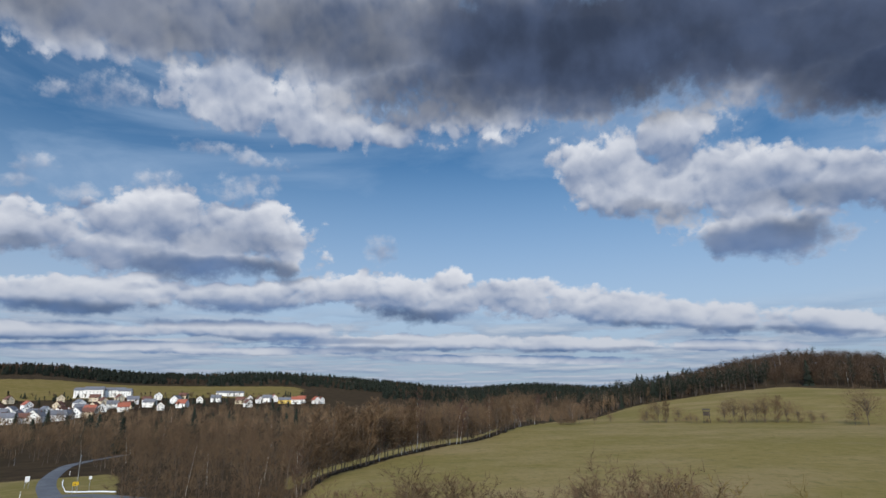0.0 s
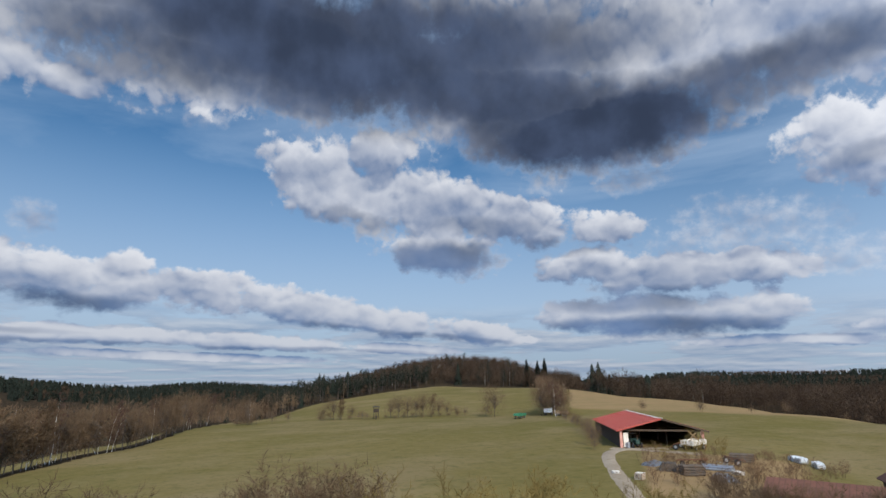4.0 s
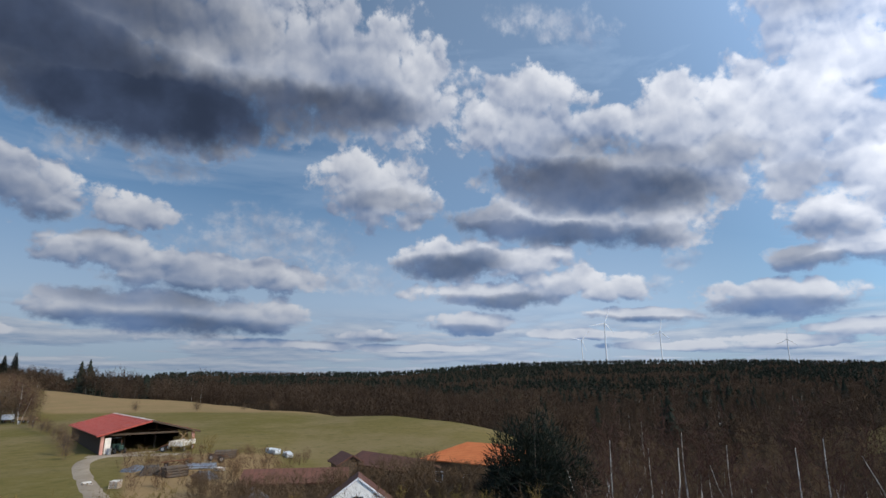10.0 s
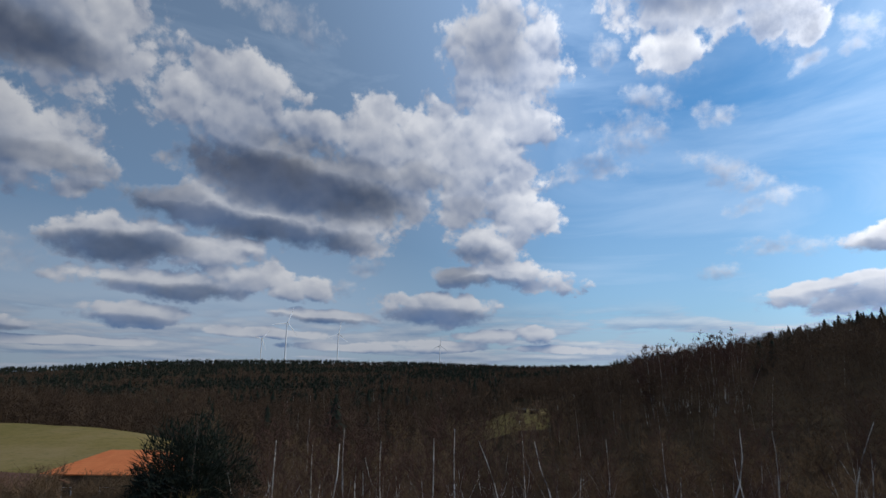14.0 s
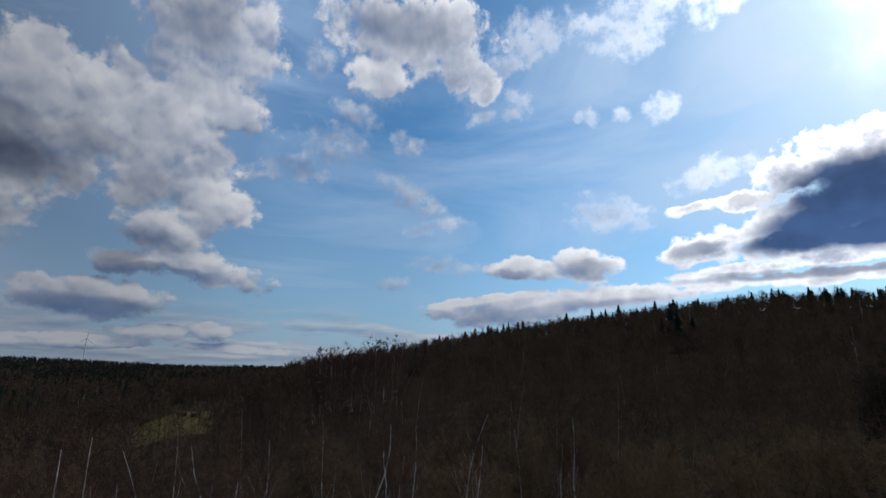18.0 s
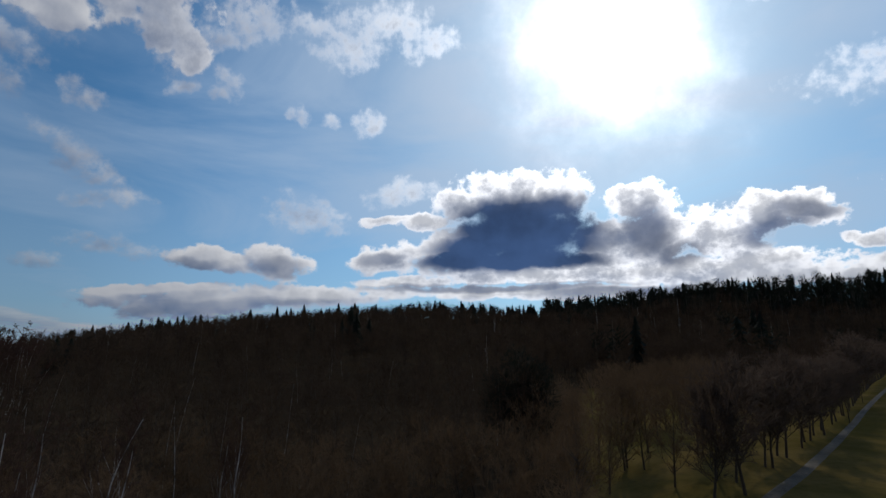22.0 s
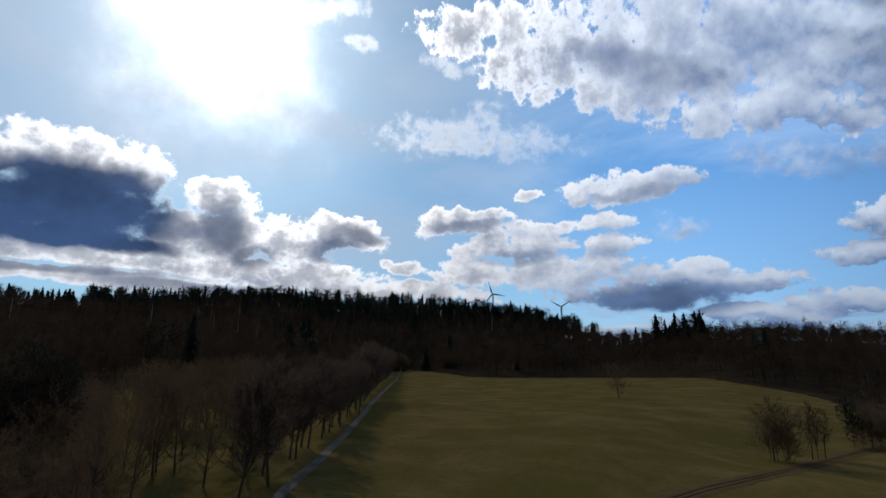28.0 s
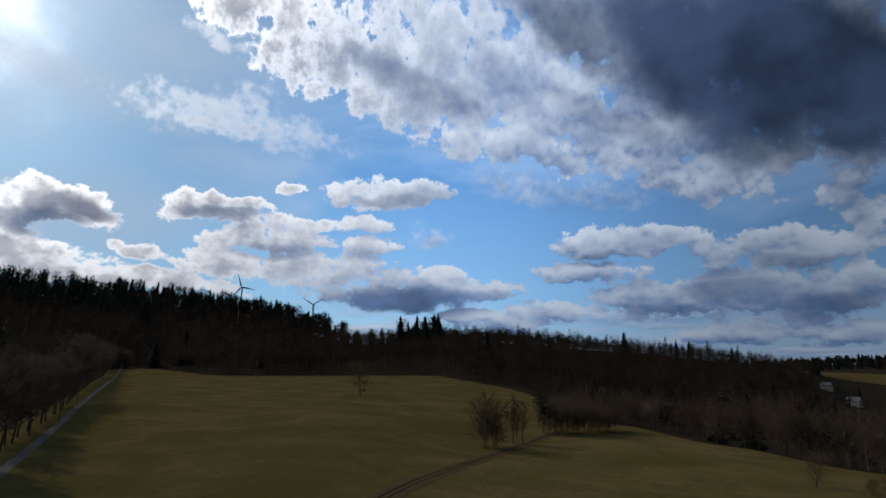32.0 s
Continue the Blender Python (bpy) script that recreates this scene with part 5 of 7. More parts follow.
wood("valley_slope_wood", 90, 135, 420, 700, 8, 0.006, 109, 16, 0.1, "brown mixed woodland in the valley")
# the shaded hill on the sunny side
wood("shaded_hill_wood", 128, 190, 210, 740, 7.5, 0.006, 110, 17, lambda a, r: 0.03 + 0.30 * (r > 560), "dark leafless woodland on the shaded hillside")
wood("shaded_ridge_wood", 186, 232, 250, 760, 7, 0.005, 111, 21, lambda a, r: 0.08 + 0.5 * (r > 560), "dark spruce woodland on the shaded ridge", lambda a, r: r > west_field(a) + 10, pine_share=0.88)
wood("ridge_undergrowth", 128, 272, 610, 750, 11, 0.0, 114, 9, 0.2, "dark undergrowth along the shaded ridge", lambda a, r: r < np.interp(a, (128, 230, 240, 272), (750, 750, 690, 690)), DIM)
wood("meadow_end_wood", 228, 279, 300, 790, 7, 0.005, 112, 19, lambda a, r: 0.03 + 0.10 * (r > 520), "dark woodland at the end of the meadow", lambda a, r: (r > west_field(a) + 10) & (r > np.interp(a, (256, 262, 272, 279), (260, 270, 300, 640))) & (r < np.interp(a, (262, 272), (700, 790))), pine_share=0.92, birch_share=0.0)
wood("far_west_wood", 268, 300, 1050, 1500, 11, 0.004, 113, 17, 0.6, "dark woodland on the far side of the village", protos=DIM)
# conifers that stand out along the western skyline
CREST = [unit(bare_tree(410 + i, 18, 0.33, 18, 5, 5, 0.10, girth=0.006, twig_w=0.05, lod=1, up=0.95), 18) for i in range(4)]
CREST += [unit(fir(420 + i, 22, 1, (0.17, 0.21)[i], needle=2), 22) for i in range(2)]
CREST += [unit(haze_tree(430 + i, 20, 300, 2.0, 0.22, (0.17, 0.24)[i], (0.25, 0.15)[i], twig=2, lumps=(8, 6)[i]), 20) for i in range(2)]
CREST += [unit(haze_tree(440, 17, 200, 1.5, 0.06, 0.16, 0.2, wood=3), 17)]
wood("west_crest_conifers", 186, 235, 640, 700, 11, 0.0, 131, 23, 3.0, "dark spruces and pines standing along the shaded crest", None, CREST, 0.0, 0.72, 0.0)
wood("south_crest_conifers", 128, 187, 600, 690, 17, 0.0, 132, 17, 2.2, "scattered spruces along the crest of the shaded hill", lambda a, r: r > np.interp(a, (128, 140, 150), (600, 620, 640)), CREST, 0.0, 0.3)
wood("meadow_end_conifers", 240.6, 245.4, 470, 510, 8, 0.0, 133, 24, 3.0, "tall dark conifers rising over the wood's edge", None, CREST, 0.0, 0.35, 0.0)
wood("west_edge_conifers", 234, 262, 580, 640, 13, 0.0, 134, 11, 1.6, "small spruces along the western crest", None, CREST, 0.0, 0.85)
# closer woods
wood("avenue_wood", 190, 212.6, 150, 330, 7.0, 0.006, 135, 13.5, 0.0, "brown leafless trees behind the avenue", lambda a, r: (r > 205) | (a > 199), MID, 0.0)
wood("roadside_wood", -41, 22, 130, 300, 7.6, 0.008, 120, 11.5, 0.02, "brown leafless thicket in the valley below", lambda a, r: (r > np.where(a > -15, east_field(a) + 66 - (a > 6) * 50, 205)), MID, 0.03, mats=SUNLIT_WOOD_MATS)
wood("valley_floor_wood", -41, 22, 300, 580, 8, 0.006, 126, 11.5, 0.03, "brown leafless thicket further down the valley", lambda a, r: (r > east_field(a) + 16) | (a < 0), FAR, 0.03, mats=SUNLIT_WOOD_MATS)
wood("slope_thicket", -41, -12, 58, 215, 6, 0.008, 123, 9.5, 0.0, "dense brown leafless thicket on the slope", lambda a, r: (r < east_field(a) - 8 + 200 * (a < -14.5)) & ((a > -29 + (r - 120) * -0.03 * (r > 120)) | (r > 200)) & ((a < -15) | (r > east_field(a))), MID, 0.05, mats=SUNLIT_WOOD_MATS)
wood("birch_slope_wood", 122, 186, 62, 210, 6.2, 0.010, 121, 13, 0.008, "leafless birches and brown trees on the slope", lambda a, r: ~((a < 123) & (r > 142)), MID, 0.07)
wood("gully_thicket", 88, 124, 70, 142, 6.5, 0.010, 125, 10, 0.0, "brown leafless thicket in the gully", None, MID, 0.10, mats=SUNLIT_WOOD_MATS)
wood("village_trees", 256, 296, 112, 230, 7, 0.008, 122, 11.5, 0.06, "dark leafless trees round the village", lambda a, r: r > west_field(a) + 6, FAR, 0.05)
wood("village_far_trees", 256, 279, 230, 460, 7.5, 0.006, 127, 12, 0.10, "dark leafless trees beyond the village", None, FAR, 0.03)
wood("village_edge_trees", 277, 296, 230, 640, 8, 0.012, 128, 10, 0.10, "scattered dark trees in the valley beyond the village", None, FAR, 0.03)
wood("village_garden_trees", -41, -12, 560, 900, 11, 0.008, 130, 8, 0.3, "garden trees between the village houses", None, DIM)
# ---- kit for built things ----
def thing(name, loc, turn=0.0, label="", category="", group=""):
    """An empty at the base of a thing; turn in degrees about z."""
    ob = new(name)
    ob.empty_display_size = 0.3
    ob.matrix_basis = Matrix.Translation(loc) @ Matrix.Rotation(radians(turn), 4, "Z")
    return tagged(ob, label, category, group)


def part(name, bm, mat, parent, label=""):
    """Links a bmesh as one mesh object under a thing or a part, in the thing's own axes."""
    me = bpy.data.meshes.new(name)
    bmesh.ops.recalc_face_normals(bm, faces=bm.faces)
    bm.to_mesh(me)
    bm.free()
    me.materials.append(mat)
    ob = new(name, me)
    ob.parent = parent
    if label:
        ob["label"] = label
    return ob


def share(name, ob, parent, m):
    """One more piece on the mesh of ob."""
    o = new(name, ob.data)
    o.parent = parent
    o.matrix_basis = m
    return o


def box(x0, x1, y0, y1, z0, z1, bm=None, bevel=0.0):
    bm = bm or bmesh.new()
    vs = [bm.verts.new((x, y, z)) for z in (z0, z1) for x, y in ((x0, y0), (x1, y0), (x1, y1), (x0, y1))]
    fs = [(0, 1, 2, 3), (4, 5, 6, 7), (0, 1, 5, 4), (1, 2, 6, 5), (2, 3, 7, 6), (3, 0, 4, 7)]
    faces = [bm.faces.new([vs[i] for i in f]) for f in fs]
    if bevel:
        bmesh.ops.bevel(bm, geom=list({e for f in faces for e in f.edges}), offset=bevel, segments=1, affect="EDGES")
    return bm


def slab(corners, thick, bm=None):
    """A plate on four or more corners, thickened downwards along its normal."""
    bm = bm or bmesh.new()
    c = [Vector(q) for q in corners]
    n = (c[1] - c[0]).cross(c[2] - c[1]).normalized()
    if n.z < 0:
        n = -n
    top = [bm.verts.new(q) for q in c]
    low = [bm.verts.new(q - n * thick) for q in c]
    bm.faces.new(top)
    bm.faces.new(low[::-1])
    k = len(c)
    for i in range(k):
        bm.faces.new((top[i], low[i], low[(i + 1) % k], top[(i + 1) % k]))
    return bm


def rod(a, b, r0, r1=None, sides=8, bm=None):
    bm = bm or bmesh.new()
    a, b = Vector(a), Vector(b)
    r1 = r0 if r1 is None else r1
    m = Matrix.Translation((a + b) / 2) @ (b - a).to_track_quat("Z", "Y").to_matrix().to_4x4()
    bmesh.ops.create_cone(bm, cap_ends=True, segments=sides, radius1=r0, radius2=max(r1, 0.001), depth=(b - a).length, matrix=m)
    return bm


def wheel(parent, x, y, r, w, axis="X"):
    d = Vector((w / 2, 0, 0)) if axis == "X" else Vector((0, w / 2, 0))
    c = Vector((x, y, r))
    bm = rod(c - d, c + d, r, r, 16)
    bmesh.ops.bevel(bm, geom=[e for e in bm.edges if e.calc_length() < r * 0.5], offset=min(w, r) * 0.15, segments=1, affect="EDGES")
    ty = part("tyre", bm, M_RUBBER, parent, "black rubber tyre")
    part("rim", rod(c - d * 1.06, c + d * 1.06, r * 0.52, r * 0.52, 12), M_STEEL, ty, "steel wheel rim")
    return ty


def window(parent, x, y, z, w, h, face, depth=0.06):
    """A framed pane on a wall; face: the way it looks, as (dx, dy)."""
    fx, fy = face
    sx, sy = -fy, fx

    def plate(a0, a1, z0, z1, d0, d1, bm=None):
        p, q = (x + sx * a0 + fx * d0, y + sy * a0 + fy * d0), (x + sx * a1 + fx * d1, y + sy * a1 + fy * d1)
        return box(min(p[0], q[0]), max(p[0], q[0]), min(p[1], q[1]), max(p[1], q[1]), z0, z1, bm)
    bm = plate(-w / 2, w / 2, z, z + 0.08, -0.05, depth)
    plate(-w / 2, w / 2, z + h - 0.08, z + h, -0.05, depth, bm)
    plate(-w / 2, -w / 2 + 0.08, z + 0.08, z + h - 0.08, -0.05, depth, bm)
    plate(w / 2 - 0.08, w / 2, z + 0.08, z + h - 0.08, -0.05, depth, bm)
    fr = part("window", bm, M_WHITE, parent)
    part("pane", plate(-w / 2 + 0.08, w / 2 - 0.08, z + 0.08, z + h - 0.08, -0.04, depth * 0.4), M_GLASS, fr)


def house(name, loc, turn, w, d, eave, ridge, wall, roof, label, category="house", group="", gable_windows=2, side_windows=3, chimney=True, hip=0.0, storeys=1, deep=1.5, over=0.45):
    """A gabled house: width w along x with the gables on the y sides, ridge along y."""
    t = thing(name, loc, turn, label, category, group)
    bm = bmesh.new()
    prof = [(-w / 2, -deep), (w / 2, -deep), (w / 2, eave), (0, ridge), (-w / 2, eave)]
    if hip:
        prof = [(-w / 2, -deep), (w / 2, -deep), (w / 2, eave), (-w / 2, eave)]
    a = [bm.verts.new((x, -d / 2, z)) for x, z in prof]
    b = [bm.verts.new((x, d / 2, z)) for x, z in prof]
    bm.faces.new(a)
    bm.faces.new(b[::-1])
    for i in range(len(prof)):
        j = (i + 1) % len(prof)
        bm.faces.new((a[i], b[i], b[j], a[j]))
    part("wall", bm, wall, t)
    o, k = over, (ridge - eave) / (w / 2)
    ez = eave - o * k + 0.12
    if hip:
        r0 = d / 2 - hip
        for sx in (-1, 1):
            part("roof", slab([(sx * (w / 2 + o), -d / 2 - o, ez), (sx * (w / 2 + o), d / 2 + o, ez), (0, r0, ridge + 0.12), (0, -r0, ridge + 0.12)], 0.14), roof, t)
        for sy in (-1, 1):
            part("roof", slab([(-w / 2 - o, sy * (d / 2 + o), ez), (w / 2 + o, sy * (d / 2 + o), ez), (0, sy * r0, ridge + 0.12)], 0.14), roof, t)
    else:
        for sx in (-1, 1):
            part("roof", slab([(sx * (w / 2 + o), -d / 2 - o, ez), (sx * (w / 2 + o), d / 2 + o, ez), (0, d / 2 + o, ridge + 0.12), (0, -d / 2 - o, ridge + 0.12)], 0.14), roof, t)
    if chimney:
        part("chimney", box(0.5, 1.1, d * 0.15, d * 0.15 + 0.6, ridge - 0.8, ridge + 0.9, None, 0.04), M_ROOF_BROWN, t, "brick chimney")
    for sy in (-1, 1):
        for s in range(storeys):
            for i in range(gable_windows):
                xx = (i - (gable_windows - 1) / 2) * w / max(gable_windows + 0.3, 1)
                window(t, xx, sy * d / 2, 0.9 + 2.7 * s, 1.1, 1.3, (0, sy))
        if ridge - eave > 2.4:
            window(t, 0, sy * d / 2, eave + 0.3, 1.0, 1.1, (0, sy))
    for sx in (-1, 1):
        for s in range(storeys):
            for i in range(side_windows):
                yy = (i - (side_windows - 1) / 2) * d / (side_windows + 0.3)
                window(t, sx * w / 2, yy, 0.9 + 2.7 * s, 1.1, 1.3, (sx, 0))
    return t


def strip(name, path, width, mat, label, category, lift=0.05, cross=4, step=2.0, ragged=0.0, kind="structure", seed=1):
    """A road or track laid over the land along bearings and distances."""
    rng = np.random.default_rng(seed)
    pts = np.array([polar(a, r) for a, r in path])
    seg = np.hypot(*np.diff(pts, axis=0).T)
    s = np.concatenate([[0], np.cumsum(seg)])
    n = int(s[-1] / step) + 1
    q = np.linspace(0, s[-1], n)
    c = np.stack([np.interp(q, s, pts[:, 0]), np.interp(q, s, pts[:, 1])], 1)
    for _ in range(6):
        c[1:-1] = 0.25 * c[:-2] + 0.5 * c[1:-1] + 0.25 * c[2:]
    d = np.gradient(c, axis=0)
    d /= np.linalg.norm(d, axis=1)[:, None]
    side = np.stack([-d[:, 1], d[:, 0]], 1)
    bm = bmesh.new()
    rows = []
    for i in range(n):
        wl = width * (1 + ragged * rng.normal())
        row = []
        for k in range(cross + 1):
            f = k / cross - 0.5
            x, y = c[i] + side[i] * wl * f
            row.append(bm.verts.new((x, y, gz(x, y) + lift - (0.25 if k in (0, cross) else 0))))
        rows.append(row)
    for a, b in zip(rows, rows[1:]):
        for k in range(cross):
            bm.faces.new((a[k], a[k + 1], b[k + 1], b[k]))
    for f in bm.faces:
        f.smooth = True
    me = bpy.data.meshes.new(name)
    bmesh.ops.recalc_face_normals(bm, faces=bm.faces)
    bm.to_mesh(me)
    bm.free()
    me.materials.append(mat)
    return tagged(new(name, me), label, category, kind=kind), c, side


def split_arrays(arr, keep):
    v, f, m = arr
    faces = [q for q, k in zip(f, m) if k in keep]
    used = sorted({i for q in faces for i in q})
    back = {o: i for i, o in enumerate(used)}
    return v[used], [tuple(back[i] for i in q) for q in faces]


def tree_kind(name, arr, h, mat_wood, mat_twig, label, category="tree", group=""):
    """A tree thing, trunk and crown apart, one metre high until it is planted."""
    t = thing(name, (0, 0, 0), 0, label, category, group)
    for nm, keep, mat in (("trunk", (0, 3), mat_wood), ("crown", (1, 2), mat_twig)):
        v, f = split_arrays(arr, keep)
        me = bpy.data.meshes.new(nm)
        me.from_pydata((v / h).tolist(), [], f)
        me.materials.append(mat)
        o = new(nm, me)
        o.parent = t
    return [t, False, float(arr[0][:, 2].max()) / h]


def plant(kind, az, r, h, seed=None, wide=1.0, label="", group=""):
    """A tree of that kind at a bearing and a distance."""
    t, used, reach = kind
    rng = random.Random(seed if seed is not None else int(az * 100) * 7 + int(r * 10))
    p = at(az, r, -0.05)
    m = Matrix.Translation(p) @ Matrix.Rotation(rng.uniform(0, 6.28), 4, "Z")
    if used:
        t = copy_thing(t, m)
    else:
        t.matrix_basis = m
        kind[1] = True
    t.scale = (h * wide, h * wide, h)
    return tagged(t, label, "", group)


def plant_to(kind, az, r, top, seed=None, wide=1.0, label="", group="", reach=None):
    """The same, for a tree whose tip shows at that many degrees over the horizon from the hovering spot."""
    h = (EYE_Z + r * math.tan(radians(top)) - at(az, r).z) / (reach or kind[2])
    return plant(kind, az, r, h, seed, wide, label, group)


def clear_unused(kinds):
    """Takes away kinds that were never planted."""
    for t, used, *_ in kinds:
        if not used:
            for o in (*t.children_recursive, t):
                bpy.data.objects.remove(o)

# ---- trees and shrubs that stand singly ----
BROAD = [tree_kind("tree", bare_tree(201 + i, 10, 0.40, 30, 7, 9, 0.12, girth=0.013, twig_w=0.020, up=0.9, thin=True), 10, M_BARK, M_TWIG_SUNLIT, "leafless brown broadleaf tree with dense fine twigs") for i in range(3)]
SLIM = [tree_kind("tree", bare_tree(211 + i, 10, 0.24, 26, 6, 9, 0.26, girth=0.011, twig_w=0.014, up=1.3, thin=True), 10, M_BARK, M_TWIG, "slim leafless tree with a bare straight trunk") for i in range(3)]
BIRCH = [tree_kind("birch", bare_tree(221 + i, 15, 0.27, 44, 5, 8, 0.20, girth=0.0050, stems=(2, 3, 2)[i], wood=3, twig_w=0.014, bend=0.10, up=1.9, taper=0.6, droop=0.05, thin=True), 15, M_BIRCH, M_TWIG_RED, "leafless birch with white bark and reddish twigs") for i in range(3)]
SHRUB = [tree_kind("shrub", bare_tree(231 + i, 6, 0.42, 54, 6, 9, 0.04, girth=0.0045, stems=6, twig_w=0.010, up=1.5, thin=True), 6, M_BARK, M_TWIG_SUNLIT, "dense leafless brown shrub of many stems", "shrub") for i in range(2)]
GOLD = [tree_kind("shrub", bare_tree(241 + i, 6, 0.34, 44, 5, 9, 0.06, girth=0.006, stems=4, twig_w=0.011, up=1.9, thin=True), 6, M_BARK, M_TWIG_GOLD, "loose shrub with yellowish catkin twigs", "shrub") for i in range(2)]
SPRUCE = [tree_kind("spruce", fir(251 + i, 14, 0, (0.19, 0.25)[i]), 14, M_BARK, M_NEEDLE, "dark green spruce with drooping boughs") for i in range(2)]
LIME = [tree_kind("avenue_tree", bare_tree(261 + i, 11, 0.38, 34, 8, 11, 0.20, girth=0.014, twig_w=0.027, up=1.0, thin=True), 11, M_BARK, M_TWIG_LIME, "leafless avenue tree with a dark trunk beside the lane") for i in range(3)]

PINE = [tree_kind("pine", haze_tree(257 + i, 9, 700, 0.55, 0.07, 0.2, 0.12, twig=1, limbs=14, lumps=9), 9, M_BARK, M_NEEDLE, "bushy dark green pine") for i in range(2)]

PINE_NEAR = [tree_kind("pine", haze_tree(263 + i, 14, 4600, 0.62, 0.048, 0.24, 0.02, limbs=40, lumps=15), 14, M_BARK, M_NEEDLE, "bushy dark green pine with feathery boughs") for i in range(2)]

# plainer ones for further off
BROAD_F = [tree_kind("tree", haze_tree(271 + i, 10, 1300, 0.7, 0.026, 0.38, 0.04, limbs=40, lumps=30), 10, M_BARK, M_TWIG_SUNLIT, "leafless brown broadleaf tree") for i in range(3)]
SLIM_F = [tree_kind("tree", bare_tree(281 + i, 10, 0.24, 26, 7, 8, 0.12, girth=0.010, twig_w=0.05, lod=1, up=1.2), 10, M_BARK, M_TWIG_SUNLIT, "slim leafless tree with a bare straight trunk") for i in range(3)]
SHRUB_F = [tree_kind("shrub", haze_tree(291 + i, 6, 900, 0.5, 0.022, 0.44, 0.0, limbs=30, lumps=24), 6, M_BARK, M_TWIG_SUNLIT, "dense leafless brown shrub", "shrub") for i in range(2)]
LIME_F = [tree_kind("avenue_tree", bare_tree(296 + i, 11, 0.36, 22, 5, 7, 0.20, girth=0.015, twig_w=0.07, lod=1, up=1.0), 11, M_BARK, M_TWIG_LIME, "leafless avenue tree with a dark trunk beside the lane") for i in range(2)]
BIRCH_F = [tree_kind("birch", bare_tree(301 + i, 15, 0.24, 22, 5, 6, 0.14, girth=0.0045, stems=1 + i, wood=3, twig_w=0.05, lod=1, up=1.7, droop=0.1), 15, M_BIRCH, M_TWIG_RED, "leafless birch with white bark and reddish twigs") for i in range(2)]

rnd = random.Random(42)
# the row along the lower edge of the meadow
for i in range(60):
    a = -13.8 + i * 0.385 + rnd.uniform(-0.15, 0.15)
    k = rnd.random()
    kind = BIRCH_F[rnd.randrange(2)] if k < 0.20 else SLIM_F[rnd.randrange(3)] if k < 0.45 else BROAD_F[rnd.randrange(3)]
    plant(kind, a, float(east_field(a)) + rnd.uniform(1, 6), rnd.uniform(5.5, 11.5), i, 1.1, group="trees along the meadow edge")
# hedgerow in the meadow
for a, r, h in ((11.6, 186, 5), (12.6, 188, 9), (13.4, 190, 6), (14.8, 187, 4.5), (16.3, 190, 4), (19.6, 188, 6), (20.6, 190, 8.6), (21.3, 189, 7), (22.4, 192, 5.5), (26.2, 192, 7),
                (27.0, 191, 8), (27.9, 193, 7.6), (28.7, 190, 8.2), (29.4, 192, 8.8), (30.3, 191, 8), (31.0, 193, 6.8), (31.8, 191, 5.5), (32.8, 190, 4.2), (33.6, 192, 3.4)):
    plant(BROAD_F[rnd.randrange(3)] if rnd.random() < 0.75 else SLIM_F[rnd.randrange(3)] if h > 6 else SHRUB_F[rnd.randrange(2)], a, r, h, None, 1.15, group="hedgerow in the meadow")
for i in range(24):
    plant(SHRUB_F[i % 2], (11.4 + i * 0.22) if i < 8 else (19.4 + (i - 8) * 0.9), rnd.uniform(186, 193), rnd.uniform(1.4, 2.8), i + 250, 1.5, "low brown undergrowth of the hedgerow", "hedgerow in the meadow")
plant(BROAD_F[1], 36.6, 184, 11.2, 3, 1.15, "round leafless tree standing alone in the meadow")
plant(SHRUB_F[0], 35.7, 184, 5.5, 4, 1.2)
plant(SHRUB_F[1], 23.4, 190, 3.2, 5, 1.3, "low dark bush beside the hunting stand")
# field lane with its reddish grove, running up to the crest
for i in range(24):
    r = 172 + i * 11.5
    plant((BIRCH_F[rnd.randrange(2)], BROAD_F[rnd.randrange(3)])[rnd.random() < 0.45], 42.6 - 0.4 * rnd.random() - 1.2 * (r > 230) * min((r - 230) / 120, 1), r, rnd.uniform(8, 11.5), i + 300, 1.1, group="grove along the field lane")
for i in range(15):
    plant((BROAD_F[i % 3], BIRCH_F[i % 2])[i % 3 == 1], 41.2 + 2.3 * ((i * 0.618) % 1), rnd.uniform(168, 196), rnd.uniform(8.5, 11), i + 330, 1.15, "reddish leafless tree of the field grove", "grove along the field lane")
for i in range(13):
    f = i / 12
    plant((SHRUB_F[i % 2], BROAD_F[i % 3])[i % 3 == 2], 43.3 + 3.1 * f + rnd.uniform(-0.3, 0.3), 160 - 66 * f, rnd.uniform(2.6, 4.6), i + 340, 1.1, group="shrubs along the field lane")
for a, r, h in ((39.9, 452, 21), (41.0, 450, 20), (41.7, 452, 22)):
    plant(SPRUCE[0], a, r, h)
# single bushes on the tan field
for a, r, h in ((50.8, 200, 3), (55.7, 200, 3.6), (59.8, 205, 2.0), (62.6, 212, 3.4), (66.6, 214, 1.9), (68.0, 213, 2.1)):
    plant(SHRUB_F[rnd.randrange(2)], a, r, h * 1.35, None, 1.1, "single leafless bush on the tan field", "bushes on the tan field")
